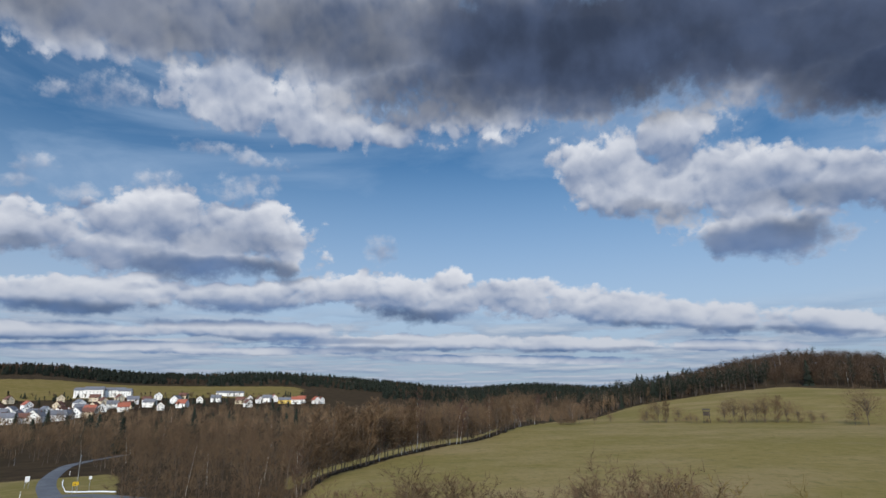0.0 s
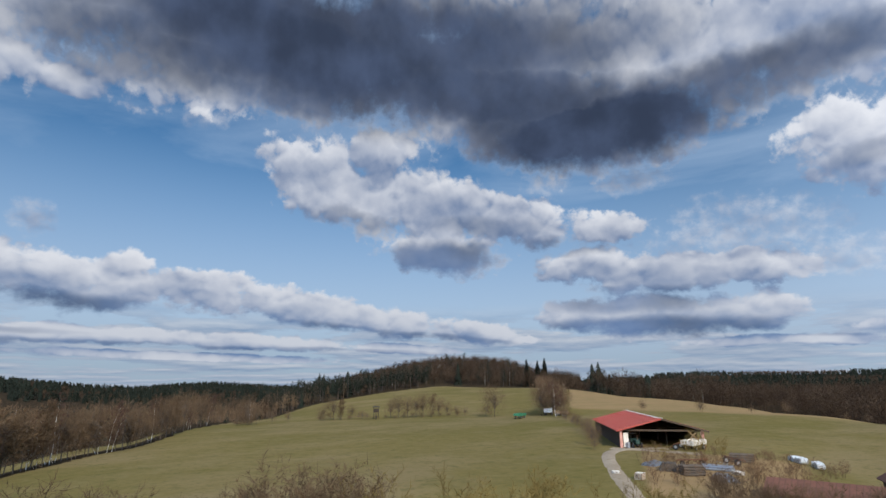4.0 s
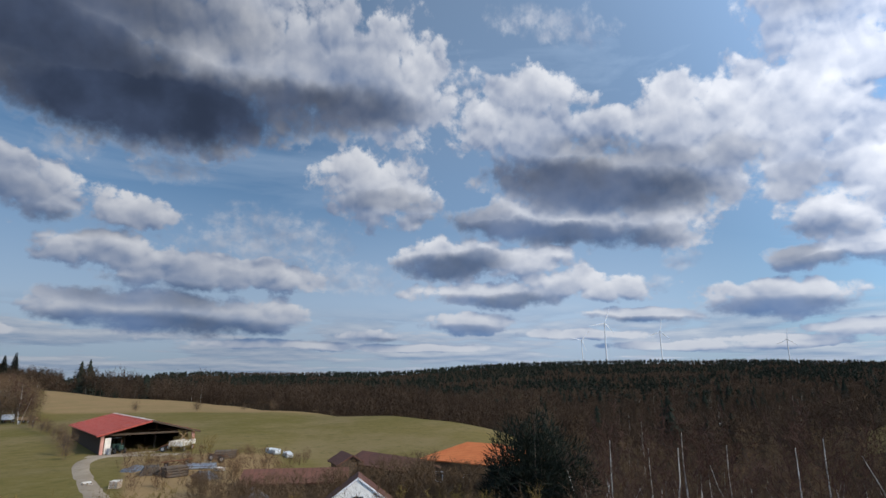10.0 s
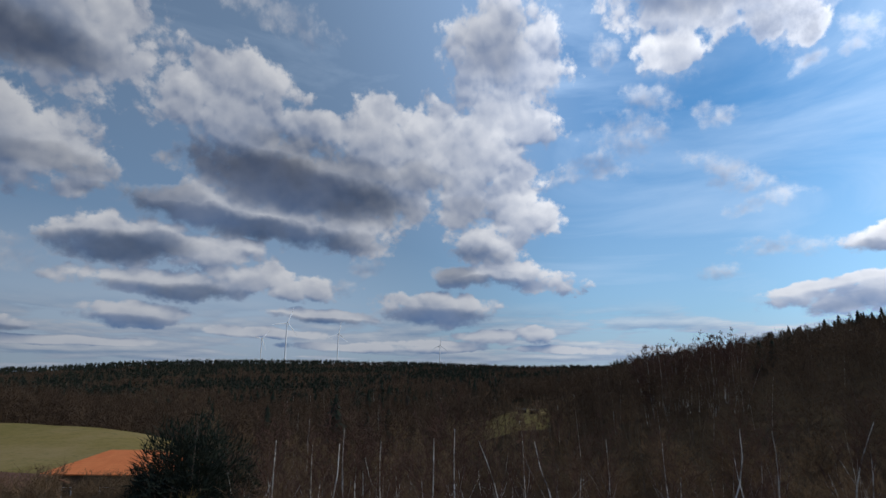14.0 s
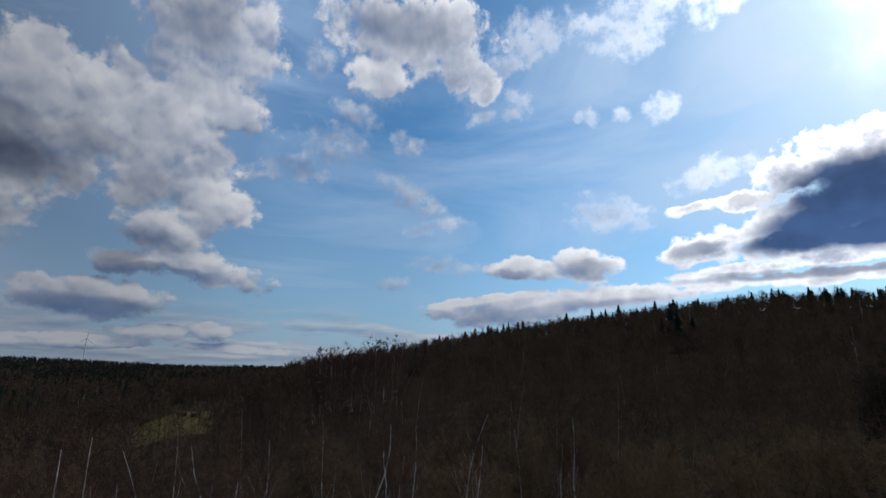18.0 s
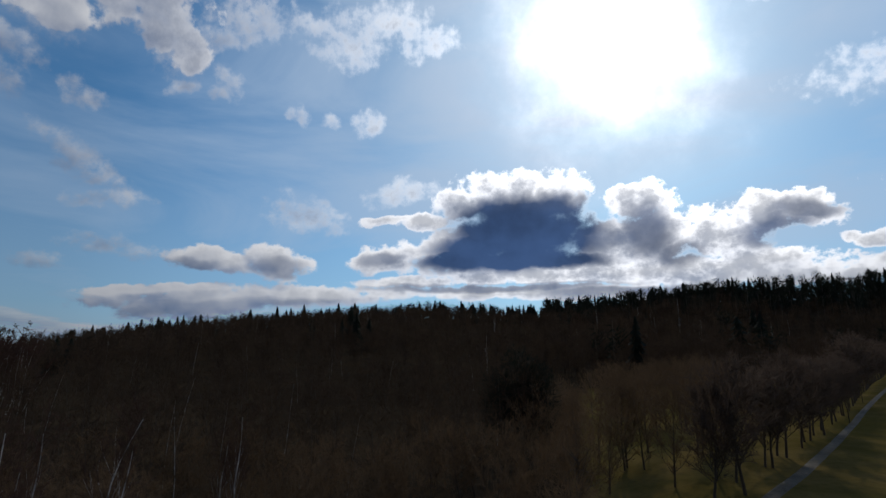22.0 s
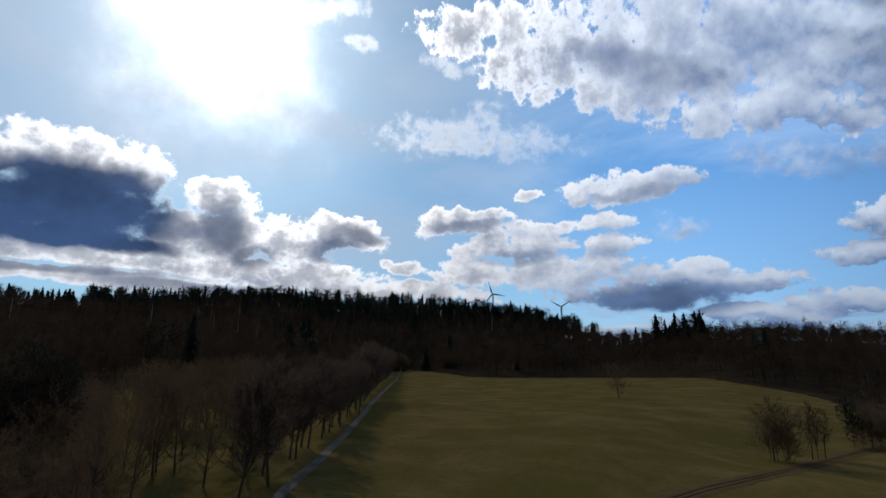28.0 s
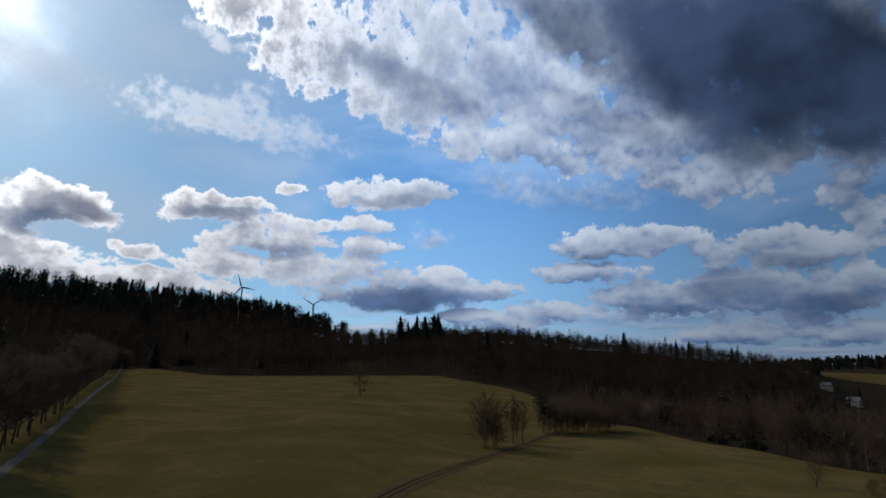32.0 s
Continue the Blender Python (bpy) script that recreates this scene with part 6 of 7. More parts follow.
# tops of the garden trees below
for a, r, top, w in ((-2.4, 44, -6.9, 1.5), (-4.8, 46, -7.8, 1.3), (-7.5, 48, -8.4, 1.2), (4.7, 46, -8.3, 1.3), (0.8, 45, -7.9, 1.2), (12.4, 44, -8.2, 1.3), (14.4, 43, -7.2, 1.4), (16.2, 42, -6.4, 1.5), (17.9, 42, -6.0, 1.5), (19.6, 43, -6.7, 1.4), (21.4, 44, -7.6, 1.3), (23.2, 45, -8.7, 1.2),
                     (-11.0, 52, -8.6, 1.2), (-14.5, 56, -7.6, 1.2), (-18.0, 60, -6.9, 1.2)):
    plant_to(SHRUB[rnd.randrange(2)], a, r, top + 0.8, None, w, "wide leafless brown garden tree", "garden trees")
for a, r, top in ((25.6, 40, -8.3), (27.6, 38, -8.0), (30.2, 36, -7.6), (31.6, 37, -7.3), (33.4, 38, -8.2), (35.4, 37, -8.0), (37.4, 38, -7.6), (38.9, 38, -7.1), (40.6, 37, -7.7), (42.6, 39, -8.3), (46.6, 38, -8.6), (48.8, 40, -8.3), (50.6, 40, -8.0), (53.6, 42, -8.4)):
    plant_to(GOLD[rnd.randrange(2)], a, r, top, None, 1.15, "", "catkin shrubs")
for i in range(84):
    a = 56 + i * 0.42 + rnd.uniform(-0.3, 0.3)
    r = rnd.uniform(50, 62)
    top = EYE_Z - r * math.tan(radians(rnd.uniform(6.9, 8.1) + (1.3 if a < 70 else 0.7 if a < 72 else 0.5 if a > 78 else 0)))
    plant((SHRUB, BROAD, SHRUB)[i % 3][rnd.randrange(2)], a, r, max(top - at(a, r).z, 3.0), i + 400, 1.1, "twiggy brown shrub beside the farm roofs", "farm thicket")
for i in range(26):
    a = 52 + i * 1.5 + rnd.uniform(-0.5, 0.5)
    r = rnd.uniform(34, 42)
    top = EYE_Z - r * math.tan(radians(rnd.uniform(8.6, 9.8) + (1.6 if 68 < a < 74 else 0.9 if a > 77 else 0)))
    plant((SHRUB, GOLD)[i % 4 == 0][rnd.randrange(2)], a, r, max(top - at(a, r).z, 2.5), i + 470, 1.0, "twiggy brown shrub in the garden below", "garden thicket")
for a, r, h in ((54.4, 86, 3.6), (55.6, 88, 4.2), (57.2, 90, 3.2), (52.2, 84, 2.6)):
    plant(GOLD[rnd.randrange(2)], a, r, h, None, 1.2, "", "catkin shrubs")
# spruces and birches beside the orange roof
for a, r, h, w in ((86.2, 48, 11.8, 1.2), (88.2, 46, 13.0, 1.25), (90.2, 48, 12.4, 1.2), (85.2, 50, 10.0, 1.2), (87.4, 51, 12.2, 1.2), (91.2, 52, 11.4, 1.2)):
    plant(PINE_NEAR[int(r) % 2], a, r, h * (0.92 + 0.22 * rnd.random()), None, w * 0.9, "bushy dark green pine beside the orange roof", "pines by the farm")
for a, r, top in ((96.2, 36, 1.0), (98.0, 40, -0.6), (100.2, 34, 1.5), (102.2, 36, 2.0), (106.1, 38, 0.4), (106.9, 42, -1.8), (111.1, 34, 1.4), (113.7, 36, 1.9), (116.2, 40, 0.8), (118.6, 46, -1.4), (124.0, 36, 1.0), (126.3, 44, -0.8), (131.9, 40, -0.6),
                  (137.1, 38, 2.1), (140.4, 46, 0.2), (146.5, 44, 2.1), (156.0, 50, 0.5), (93.4, 44, -0.8)):
    plant_to(BIRCH[rnd.randrange(3)], a, r, top, None, 1.0, "", "birches on the slope", 1.14)
for i in range(30):
    plant(BIRCH_F[rnd.randrange(2)], 130.6 + i * 0.3 + rnd.uniform(-0.2, 0.2), rnd.uniform(150, 185), rnd.uniform(17, 21), i + 500, 1.0, "tall leafless birch standing out against the sky", "birches on the skyline")
for i in range(60):
    a = 90 + i * 1.62 + rnd.uniform(-0.6, 0.6)
    plant((BROAD[rnd.randrange(3)], SHRUB[rnd.randrange(2)])[rnd.random() < 0.4], a, rnd.uniform(46, 74) + (14 if 112 < a < 124 else 0), rnd.uniform(7, 10.5) * (0.75 if 112 < a < 124 else 1), i + 540, 1.15, "leafless brown tree in the slope thicket", "slope thicket")
# the dark stand by the avenue meadow
for a, r, h in ((182.0, 92, 13.5), (183.6, 95, 16.5), (185.4, 97, 14)):
    plant(PINE_NEAR[int(r) % 2], a, r, h, None, 1.2, "tall dark pine at the meadow's corner", "dark pines")
for i in range(34):
    a = 190.5 + 12.2 * ((i * 0.618) % 1)
    plant(BROAD[rnd.randrange(3)], a, rnd.uniform(58, 150), rnd.uniform(8.5, 10.5), i + 600, 1.0, "leafless tree in the shaded meadow", "trees in the shaded meadow")
# avenue
AVENUE = ((203.0, 55), (205.3, 67), (206.4, 74), (207.9, 88), (208.6, 96), (209.2, 103), (210.3, 118), (210.9, 128), (211.2, 140))
for a, r in AVENUE:
    plant(LIME[rnd.randrange(3)], a, r, rnd.uniform(9.2, 10.8), None, 1.05, "", "avenue along the lane")
for i in range(13):
    r = 50 + i * 7.6
    plant(LIME[i % 3], float(np.interp(r, (51.5, 65, 88, 128, 150), (203.9, 207.3, 209.9, 211.9, 212.6))) - rnd.uniform(1.2, 2.6) * 70 / r, r + 2, rnd.uniform(8.6, 10.6), i + 620, 1.1, "", "avenue along the lane")
for i in range(40):
    r = 146 + i * 7.3
    plant(LIME_F[rnd.randrange(2)], float(np.interp(r, (140, 200, 320, 440), (211.5, 212.7, 213.9, 214.5))), r, rnd.uniform(12, 15), i + 640, 1.05, "", "avenue along the lane")
for i in range(12):
    plant(SHRUB_F[i % 2], 214.3 + rnd.uniform(-0.4, 1.6), 436 + rnd.uniform(-10, 14), rnd.uniform(8, 14), i + 680, 1.2, "dark thicket where the lane enters the wood", "wood edge thicket")
for i in range(22):
    r = 42 + i * 4.5
    plant((BROAD_F[i % 3], SHRUB_F[i % 2])[i % 2], 188.3 + rnd.uniform(-0.9, 0.9), r, (8.4, 6.2)[i % 2] * rnd.uniform(0.85, 1.15), i + 910, 1.0, "", "wood edge thicket")
# western meadow
plant(BROAD[0], 236.8, 175, 9.6, 1, 1.35, "lone leafless tree in the western meadow")
plant(BROAD[2], 249.2, 92, 8.2, 2, 1.1, "leafless tree of many stems beside the track", "trees beside the track")
plant(SHRUB[0], 249.9, 93, 7.6, 3, 1.15, "leafless shrub of many stems beside the track", "trees beside the track")
plant(BROAD_F[1], 249.5, 92.5, 7.8, 11, 0.9, "leafless tree of many stems beside the track", "trees beside the track")
plant(BROAD_F[2], 252.4, 99, 7.4, 12, 0.8, "pale leafless tree beside the track", "trees beside the track")
plant(SLIM[1], 252.0, 98, 8.2, 4, 1.1, "slim pale tree beside the track", "trees beside the track")
plant(SLIM[0], 252.9, 100, 7.6, 5, 1.1, "slim pale tree beside the track", "trees beside the track")
plant(SHRUB_F[0], 249.0, 94, 6.6, 13, 1.2, "dense leafless shrub of many stems beside the track", "trees beside the track")
plant(SHRUB_F[1], 250.4, 95, 5.6, 14, 1.2, "dense leafless shrub of many stems beside the track", "trees beside the track")
plant(PINE[0], 255.0, 116, 8.2, 6, 1.25, "bushy dark pine at the end of the track")
plant(PINE[1], 255.7, 119, 7.0, 7, 1.25, "bushy dark pine at the end of the track")
for i in range(46):
    a = 258 + 31 * ((i * 0.618) % 1)
    plant((BROAD_F[i % 3], SLIM_F[i % 3], BROAD_F[(i + 1) % 3], PINE[i % 2] if i % 3 == 0 else BROAD_F[0])[i % 4], a, float(west_field(a)) + rnd.uniform(3, 26), rnd.uniform(7.5, 11), i + 760, 1.1, "", "trees below the western meadow")
for a, r, h in ((256.2, 117, 6.6), (257.3, 118, 7.4), (258.2, 116, 7.0), (259.3, 119, 7.2), (260.3, 121, 6.2), (261.3, 124, 5.4), (262.1, 128, 4.6), (258.8, 126, 6.4)):
    plant(BROAD_F[rnd.randrange(3)], a, r, h * 1.1, None, 1.4, "dark leafless tree in the clump at the track's end", "clump at the track's end")
for i in range(12):
    plant(SHRUB_F[i % 2], 255.6 + i * 0.56, 114 + i * 0.9 + rnd.uniform(-1, 2), rnd.uniform(3.6, 5.6), i + 890, 1.3, "dense dark leafless shrub in the clump at the track's end", "clump at the track's end")
plant(BROAD[1], 277.5, 76, 3.6, 8, 1.5, "small leafless fruit tree in the meadow")
for a, r, h in ((281.0, 74, 1.8), (282.2, 75, 2.0), (283.4, 77, 1.9)):
    plant(SHRUB[0], a, r, h, None, 1.5, "low dark bush in the meadow")

for group_ in (BROAD, SLIM, BIRCH, SHRUB, GOLD, SPRUCE, PINE, PINE_NEAR, LIME, BROAD_F, SLIM_F, SHRUB_F, LIME_F, BIRCH_F):
    clear_unused(group_)

# rank weeds and brambles round the barn yard
rng_w = np.random.default_rng(9)
WEED = [unit(bare_tree(311 + i, 2, 0.6, 22, 3, 5, 0.02, girth=0.008, stems=6, twig_w=0.012, lod=1, up=1.4), 2) for i in range(3)]
n_w = 170
aw, rw = rng_w.uniform(50.5, 66, n_w), rng_w.uniform(64, 93, n_w)
ok_w = (np.abs(aw - np.interp(rw, (58, 68, 82, 95), (49.6, 48.2, 47.3, 48.2))) > 2.2)
xw, yw = polar(aw, rw)
planted("bramble_weeds", WEED, np.stack([xw, yw, rng_w.uniform(0.7, 1.9, n_w), rng_w.integers(0, 3, n_w)], 1)[ok_w], [M_TWIG, M_HEDGE], "dry brown brambles and rank weeds round the yard", "weeds")
# ---- roads, tracks and yards ----
strip("road_valley", ((-31.0, 66), (-32.2, 88), (-33.0, 104), (-33.6, 119), (-34.0, 138), (-33.95, 156), (-33.45, 176), (-32.8, 196), (-31.2, 216), (-28.6, 242)), 5.6, M_ASPHALT, "grey asphalt country road curving into the trees", "road")
strip("road_side", ((-33.4, 120), (-31.2, 117.5), (-28.6, 112), (-25.6, 103)), 4.6, M_ASPHALT, "grey asphalt side road at the junction", "road", 0.07)
strip("kerb_island", ((-32.6, 125), (-31.6, 122), (-30.4, 121), (-29.0, 118)), 0.35, M_PAINT, "pale kerb line round the junction", "kerb", 0.2, 2, 0.8)
strip("marking_edge", ((-32.6, 125), (-32.75, 132), (-32.9, 140), (-32.95, 150)), 0.2, M_PAINT, "white edge line on the road", "marking", 0.16, 2, 0.8)
strip("path_barn", ((52.5, 99), (50.0, 97.5), (48.2, 95), (47.3, 90), (47.3, 82), (48.2, 68), (49.6, 58), (51.5, 50)), 3.0, M_GRAVEL, "pale gravel path to the barn", "path", 0.06, 4, 1.2, 0.06)
strip("yard_barn", ((47.6, 96.5), (50.4, 95.6), (53.0, 94.6), (55.6, 94)), 4.2, M_GRAVEL, "pale gravel yard before the barn", "yard", 0.04, 4, 1.2, 0.12)
strip("lane_avenue", ((201.3, 43), (203.9, 51.5), (207.3, 65), (209.9, 88), (211.9, 128), (213.9, 203), (214.8, 300), (215.1, 380), (215.3, 448)), 1.8, M_LANE, "narrow worn asphalt lane beside the avenue", "road", 0.06, 4, 1.5, 0.02)
strip("track_verge", ((236.5, 50), (239.3, 55), (243.3, 64), (247.2, 75), (249.8, 84), (252.9, 97.5), (255.3, 111.5), (257.0, 120)), 4.6, M_SOIL, "worn brown strip of the track across the meadow", "track", 0.03, 6, 1.0, 0.08, "structure", 7)
for i, off in enumerate((-0.9, 0.9)):
    strip("track_rut", ((236.5, 50 + off), (239.3, 55 + off), (243.3, 64 + off), (247.2, 75 + off), (249.8, 84 + off), (252.9, 97.5 + off), (255.3, 111.5 + off), (257.0, 120 + off)), 0.6, M_RUT, "brown wheel rut across the meadow", "track", 0.06, 4, 1.0, 0.15, "structure", i)
# ---- the open barn ----
def open_barn():
    w, d, eave, ridge = 13.0, 29.0, 2.9, 4.6
    cx, cy = 78.3, 60.8
    z = gz(cx, cy)
    # local y runs into the barn, away from the open gable
    t = thing("open_barn", (cx, cy, z), -39, "open-fronted timber barn with a red sheet-metal roof", "barn")
    o = 0.7
    k = (ridge - eave) / (w / 2)
    for sx in (-1, 1):
        rf = part("roof", slab([(sx * (w / 2 + o), -o, eave - o * k), (sx * (w / 2 + o), d, eave - o * k), (0, d, ridge), (0, -o, ridge)], 0.10), M_ROOF_RED, t, "red sheet-metal roof")
        n = 27
        seam = None
        for i in range(n + 1):
            y = -o + (d + o) * i / n
            m = Matrix.Translation((0, y, 0))
            if seam is None:
                seam = part("seam", slab([(sx * (w / 2 + o), -0.035, eave - o * k + 0.05), (sx * (w / 2 + o), 0.035, eave - o * k + 0.05), (0, 0.035, ridge + 0.05), (0, -0.035, ridge + 0.05)], 0.05), M_ROOF_RED, rf)
                seam.matrix_basis = m
            else:
                share("seam", seam, rf, m)
        part("bargeboard", slab([(sx * (w / 2 + o), -o - 0.06, eave - o * k + 0.02), (sx * (w / 2 + o), -o, eave - o * k + 0.02), (0, -o, ridge + 0.04), (0, -o - 0.06, ridge + 0.04)], 0.26), M_ROOF_RED if sx < 0 else M_BOARD, t)
    part("ridge_cap", slab([(-0.28, -o, ridge + 0.02), (0.28, -o, ridge + 0.02), (0.28, d, ridge + 0.02), (-0.28, d, ridge + 0.02)], 0.06), M_CREAM, t, "pale ridge capping")
    # side and back cladding, plank by plank
    side = None
    for sx in (-1, 1):
        for i in range(26):
            y = 0.2 + i * (d - 0.4) / 26
            hgt = Matrix.Translation((sx * (w / 2), y, 0))
            if side is None:
                side = part("plank", box(-0.04, 0.04, 0, (d - 0.4) / 26 - 0.03, 0.05, eave - 0.12), M_BOARD_Y, t)
                side.matrix_basis = hgt
            elif not (sx > 0 and i < 3):
                share("plank", side, t, hgt)
    bm = bmesh.new()
    a = [bm.verts.new((x, d - 0.05, zz)) for x, zz in ((-w / 2, 0), (w / 2, 0), (w / 2, eave - 0.1), (0, ridge - 0.12), (-w / 2, eave - 0.1))]
    b = [bm.verts.new((v.co.x, d + 0.05, v.co.z)) for v in a]
    bm.faces.new(a)
    bm.faces.new(b[::-1])
    for i in range(5):
        bm.faces.new((a[i], b[i], b[(i + 1) % 5], a[(i + 1) % 5]))
    part("back_wall", bm, M_BOARD, t)
    for x, mat, lab in ((-w / 2 + 0.2, M_POST, "rose painted corner post"), (w / 2 - 0.2, M_POST, "rose painted corner post")):
        part("post", box(x - 0.22, x + 0.22, -0.22, 0.22, -0.3, eave - 0.05, None, 0.03), mat, t, lab)
    part("door_leaf", box(-w / 2 + 0.55, -w / 2 + 1.35, -0.05, 0.05, 0.05, 2.3, None, 0.02), M_CREAM, t, "pale door leaf beside the corner post")
    for y in (6, 12, 18, 24):
        for x in (-2.2, 2.2):
            part("post", box(x - 0.12, x + 0.12, y - 0.12, y + 0.12, -0.2, ridge - 0.9), M_BOARD, t)
        part("tie_beam", box(-w / 2, w / 2, y - 0.1, y + 0.1, eave - 0.25, eave - 0.02), M_BOARD, t)
    part("front_beam", box(-w / 2 + 0.42, w / 2 - 0.42, -0.12, 0.12, eave - 0.32, eave - 0.05), M_BOARD, t)
    part("brace", slab([(w / 2 - 2.4, -0.08, eave - 0.35), (w / 2 - 2.1, -0.08, eave - 0.35), (w / 2 - 0.3, -0.08, 0.9), (w / 2 - 0.5, -0.08, 0.8)], 0.1), M_LOG, t)
    part("brace", slab([(w / 2 - 3.2, -0.02, 0.4), (w / 2 - 2.9, -0.02, 0.4), (w / 2 - 1.0, -0.02, eave - 0.4), (w / 2 - 1.2, -0.02, eave - 0.35)], 0.1), M_LOG, t)
    part("floor", box(-w / 2, w / 2, 0, d, -0.4, 0.02), M_SOIL, t, "bare earth floor")
    return t


BARN = open_barn()
BARN_M = BARN.matrix_basis.copy()


def in_barn(x, y, lift=0.0):
    p = BARN_M @ Vector((x, y, 0))
    return Vector((p.x, p.y, (p.z if y > -0.3 else gz(p.x, p.y)) + lift))


def tractor(loc, turn):
    t = thing("tractor", loc, turn, "small dark green tractor parked in the barn mouth", "tractor")
    for x in (-0.75, 0.75):
        wheel(t, x, 0.9, 0.68, 0.36)
        wheel(t, x * 0.92, -0.95, 0.42, 0.24)
    part("bonnet", box(-0.34, 0.34, -1.5, 0.1, 0.62, 1.25, None, 0.08), M_TRACTOR, t, "green bonnet")
    part("chassis", box(-0.22, 0.22, -1.3, 1.2, 0.42, 0.66, None, 0.03), M_BLACK, t)
    cab = part("cab", box(-0.55, 0.55, 0.2, 1.3, 0.75, 1.3, None, 0.05), M_TRACTOR, t)
    for x in (-0.52, 0.52):
        for y in (0.24, 1.26):
            part("pillar", rod((x, y, 1.3), (x * 0.92, y, 2.15), 0.03), M_BLACK, cab)
    part("cab_roof", box(-0.58, 0.58, 0.15, 1.35, 2.13, 2.22, None, 0.03), M_STEEL, cab)
    part("exhaust", rod((0.25, -0.7, 1.25), (0.25, -0.7, 2.0), 0.035), M_RUST, t)
    for x in (-0.75, 0.75):
        part("mudguard", slab([(x - 0.2, 0.3, 1.3), (x + 0.2, 0.3, 1.3), (x + 0.2, 1.4, 1.36), (x - 0.2, 1.4, 1.36)], 0.05), M_TRACTOR, t)


tractor(in_barn(-4.1, 0.6), -30)


def drum(loc, label):
    t = thing("drum", loc, 0, label, "drum")
    part("body", rod((0, 0, 0), (0, 0, 0.88), 0.29, 0.29, 16), M_STEEL, t)
    for z in (0.3, 0.6):
        part("hoop", rod((0, 0, z), (0, 0, z + 0.03), 0.305, 0.305, 16), M_STEEL, t)


drum(in_barn(-5.3, -0.4), "pale steel drum by the barn post")


def flatbed(loc, turn, length, body, label, wall=0.35, name="farm_trailer"):
    t = thing(name, loc, turn, label, "trailer")
    part("bed", box(-1.05, 1.05, -length / 2, length / 2, 0.8, 0.92, None, 0.02), body, t)
    for x in (-1.05, 1.0):
        part("side_board", box(x, x + 0.05, -length / 2, length / 2, 0.92, 0.92 + wall, None, 0.01), body, t)
    for y in (-length / 2, length / 2 - 0.05):
        part("end_board", box(-1.0, 1.0, y, y + 0.05, 0.92, 0.92 + wall, None, 0.01), body, t)
    part("frame", box(-0.4, 0.4, -length / 2 + 0.3, length / 2 - 0.3, 0.62, 0.8), M_RUST, t)
    part("drawbar", rod((0, -length / 2, 0.7), (0, -length / 2 - 1.5, 0.5), 0.06), M_RUST, t)
    for y in (-length * 0.28, length * 0.28):
        for x in (-0.88, 0.88):
            wheel(t, x, y, 0.4, 0.24)
    return t


flatbed(at(39.1, 172), -60, 5.0, M_GREEN, "green farm trailer standing in the meadow", 0.55)
flatbed(at(41.9, 178), -50, 4.2, M_WHITE, "white box trailer parked under the grove", 1.0)
flatbed(at(43.1, 172), 15, 4.0, M_LOG, "brown wooden trailer parked under the grove", 0.5)
flatbed(in_barn(4.4, -1.6), 100, 4.4, M_CREAM, "cream slatted trailer beside the barn", 0.6)


def hay_tedder(loc, turn, label):
    t = thing("farm_implement", loc, turn, label, "implement")
    part("beam", rod((-2.2, 0, 0.9), (2.2, 0, 0.9), 0.07), M_RUST, t)
    for i in range(6):
        x = -2.0 + i * 0.8
        part("tine_arm", rod((x, 0, 0.9), (x, 0.8, 0.25), 0.035), M_RUST, t)
        part("tine", rod((x, 0.8, 0.25), (x + 0.05, 1.0, 0.02), 0.02), M_STEEL, t)
    part("drawbar", rod((0, 0, 0.9), (0, -1.8, 0.5), 0.06), M_RUST, t)
    wheel(t, -1.4, 0, 0.45, 0.18)
    wheel(t, 1.4, 0, 0.45, 0.18)


hay_tedder(in_barn(2.2, -1.0), 20, "rusty hay tedder at the barn's mouth")
hay_tedder(at(57.8, 84), 60, "rusty farm implement in the long grass")
hay_tedder(at(54.6, 80), -20, "rusty harrow standing in the weeds")


# ---- heaps and stacks in the yard ----
def stack(name, loc, turn, nx, ny, nz, size, mat, label, category, seed, axis="Y", slump=0.1, piece="log"):
    """Alike round pieces lying in layers, each one its own object."""
    rng = random.Random(seed)
    t = thing(name, loc, turn, label, category)
    first = None
    r, ln = size
    for k in range(nz):
        for i in range(nx - k):
            for j in range(ny):
                x = (i - (nx - k - 1) / 2) * r * 2.03 + rng.uniform(-slump, slump) * r
                y = (j - (ny - 1) / 2) * ln * 1.04 + rng.uniform(-slump, slump)
                m = Matrix.Translation((x, y, r + k * r * 1.76)) @ Matrix.Rotation(rng.uniform(-0.04, 0.04), 4, "Z")
                if first is None:
                    bm = rod((0, -ln / 2, 0), (0, ln / 2, 0), r, r * 0.96, 10)
                    first = part(piece, bm, mat, t)
                    first.matrix_basis = m
                else:
                    share(piece, first, t, m)
    return t


stack("bale_stack", at(62.8, 95), 55, 4, 1, 1, (0.42, 1.0), M_FOIL, "row of pale foil-wrapped bales on the field edge", "bales", 1, piece="bale")
stack("bale_stack", at(64.2, 93), 40, 4, 1, 1, (0.40, 0.9), M_FOIL, "small stack of foil-wrapped bales on the field edge", "bales", 2, piece="bale")
stack("log_pile", at(58.6, 88), 30, 9, 1, 4, (0.14, 2.8), M_BARK, "pile of dark cut logs in the yard", "log pile", 3)
stack("log_pile", at(52.6, 76), -50, 9, 1, 4, (0.13, 2.2), M_BARK, "mossy pile of firewood logs in the yard", "log pile", 4)
stack("log_pile", at(54.4, 74), 60, 8, 1, 4, (0.15, 2.4), M_BARK, "dark pile of firewood in the yard", "log pile", 5)
stack("pipe_stack", at(56.6, 79), 20, 8, 1, 2, (0.14, 3.4), M_STEEL, "stack of pale pipes among the weeds", "pipes", 6, piece="pipe")


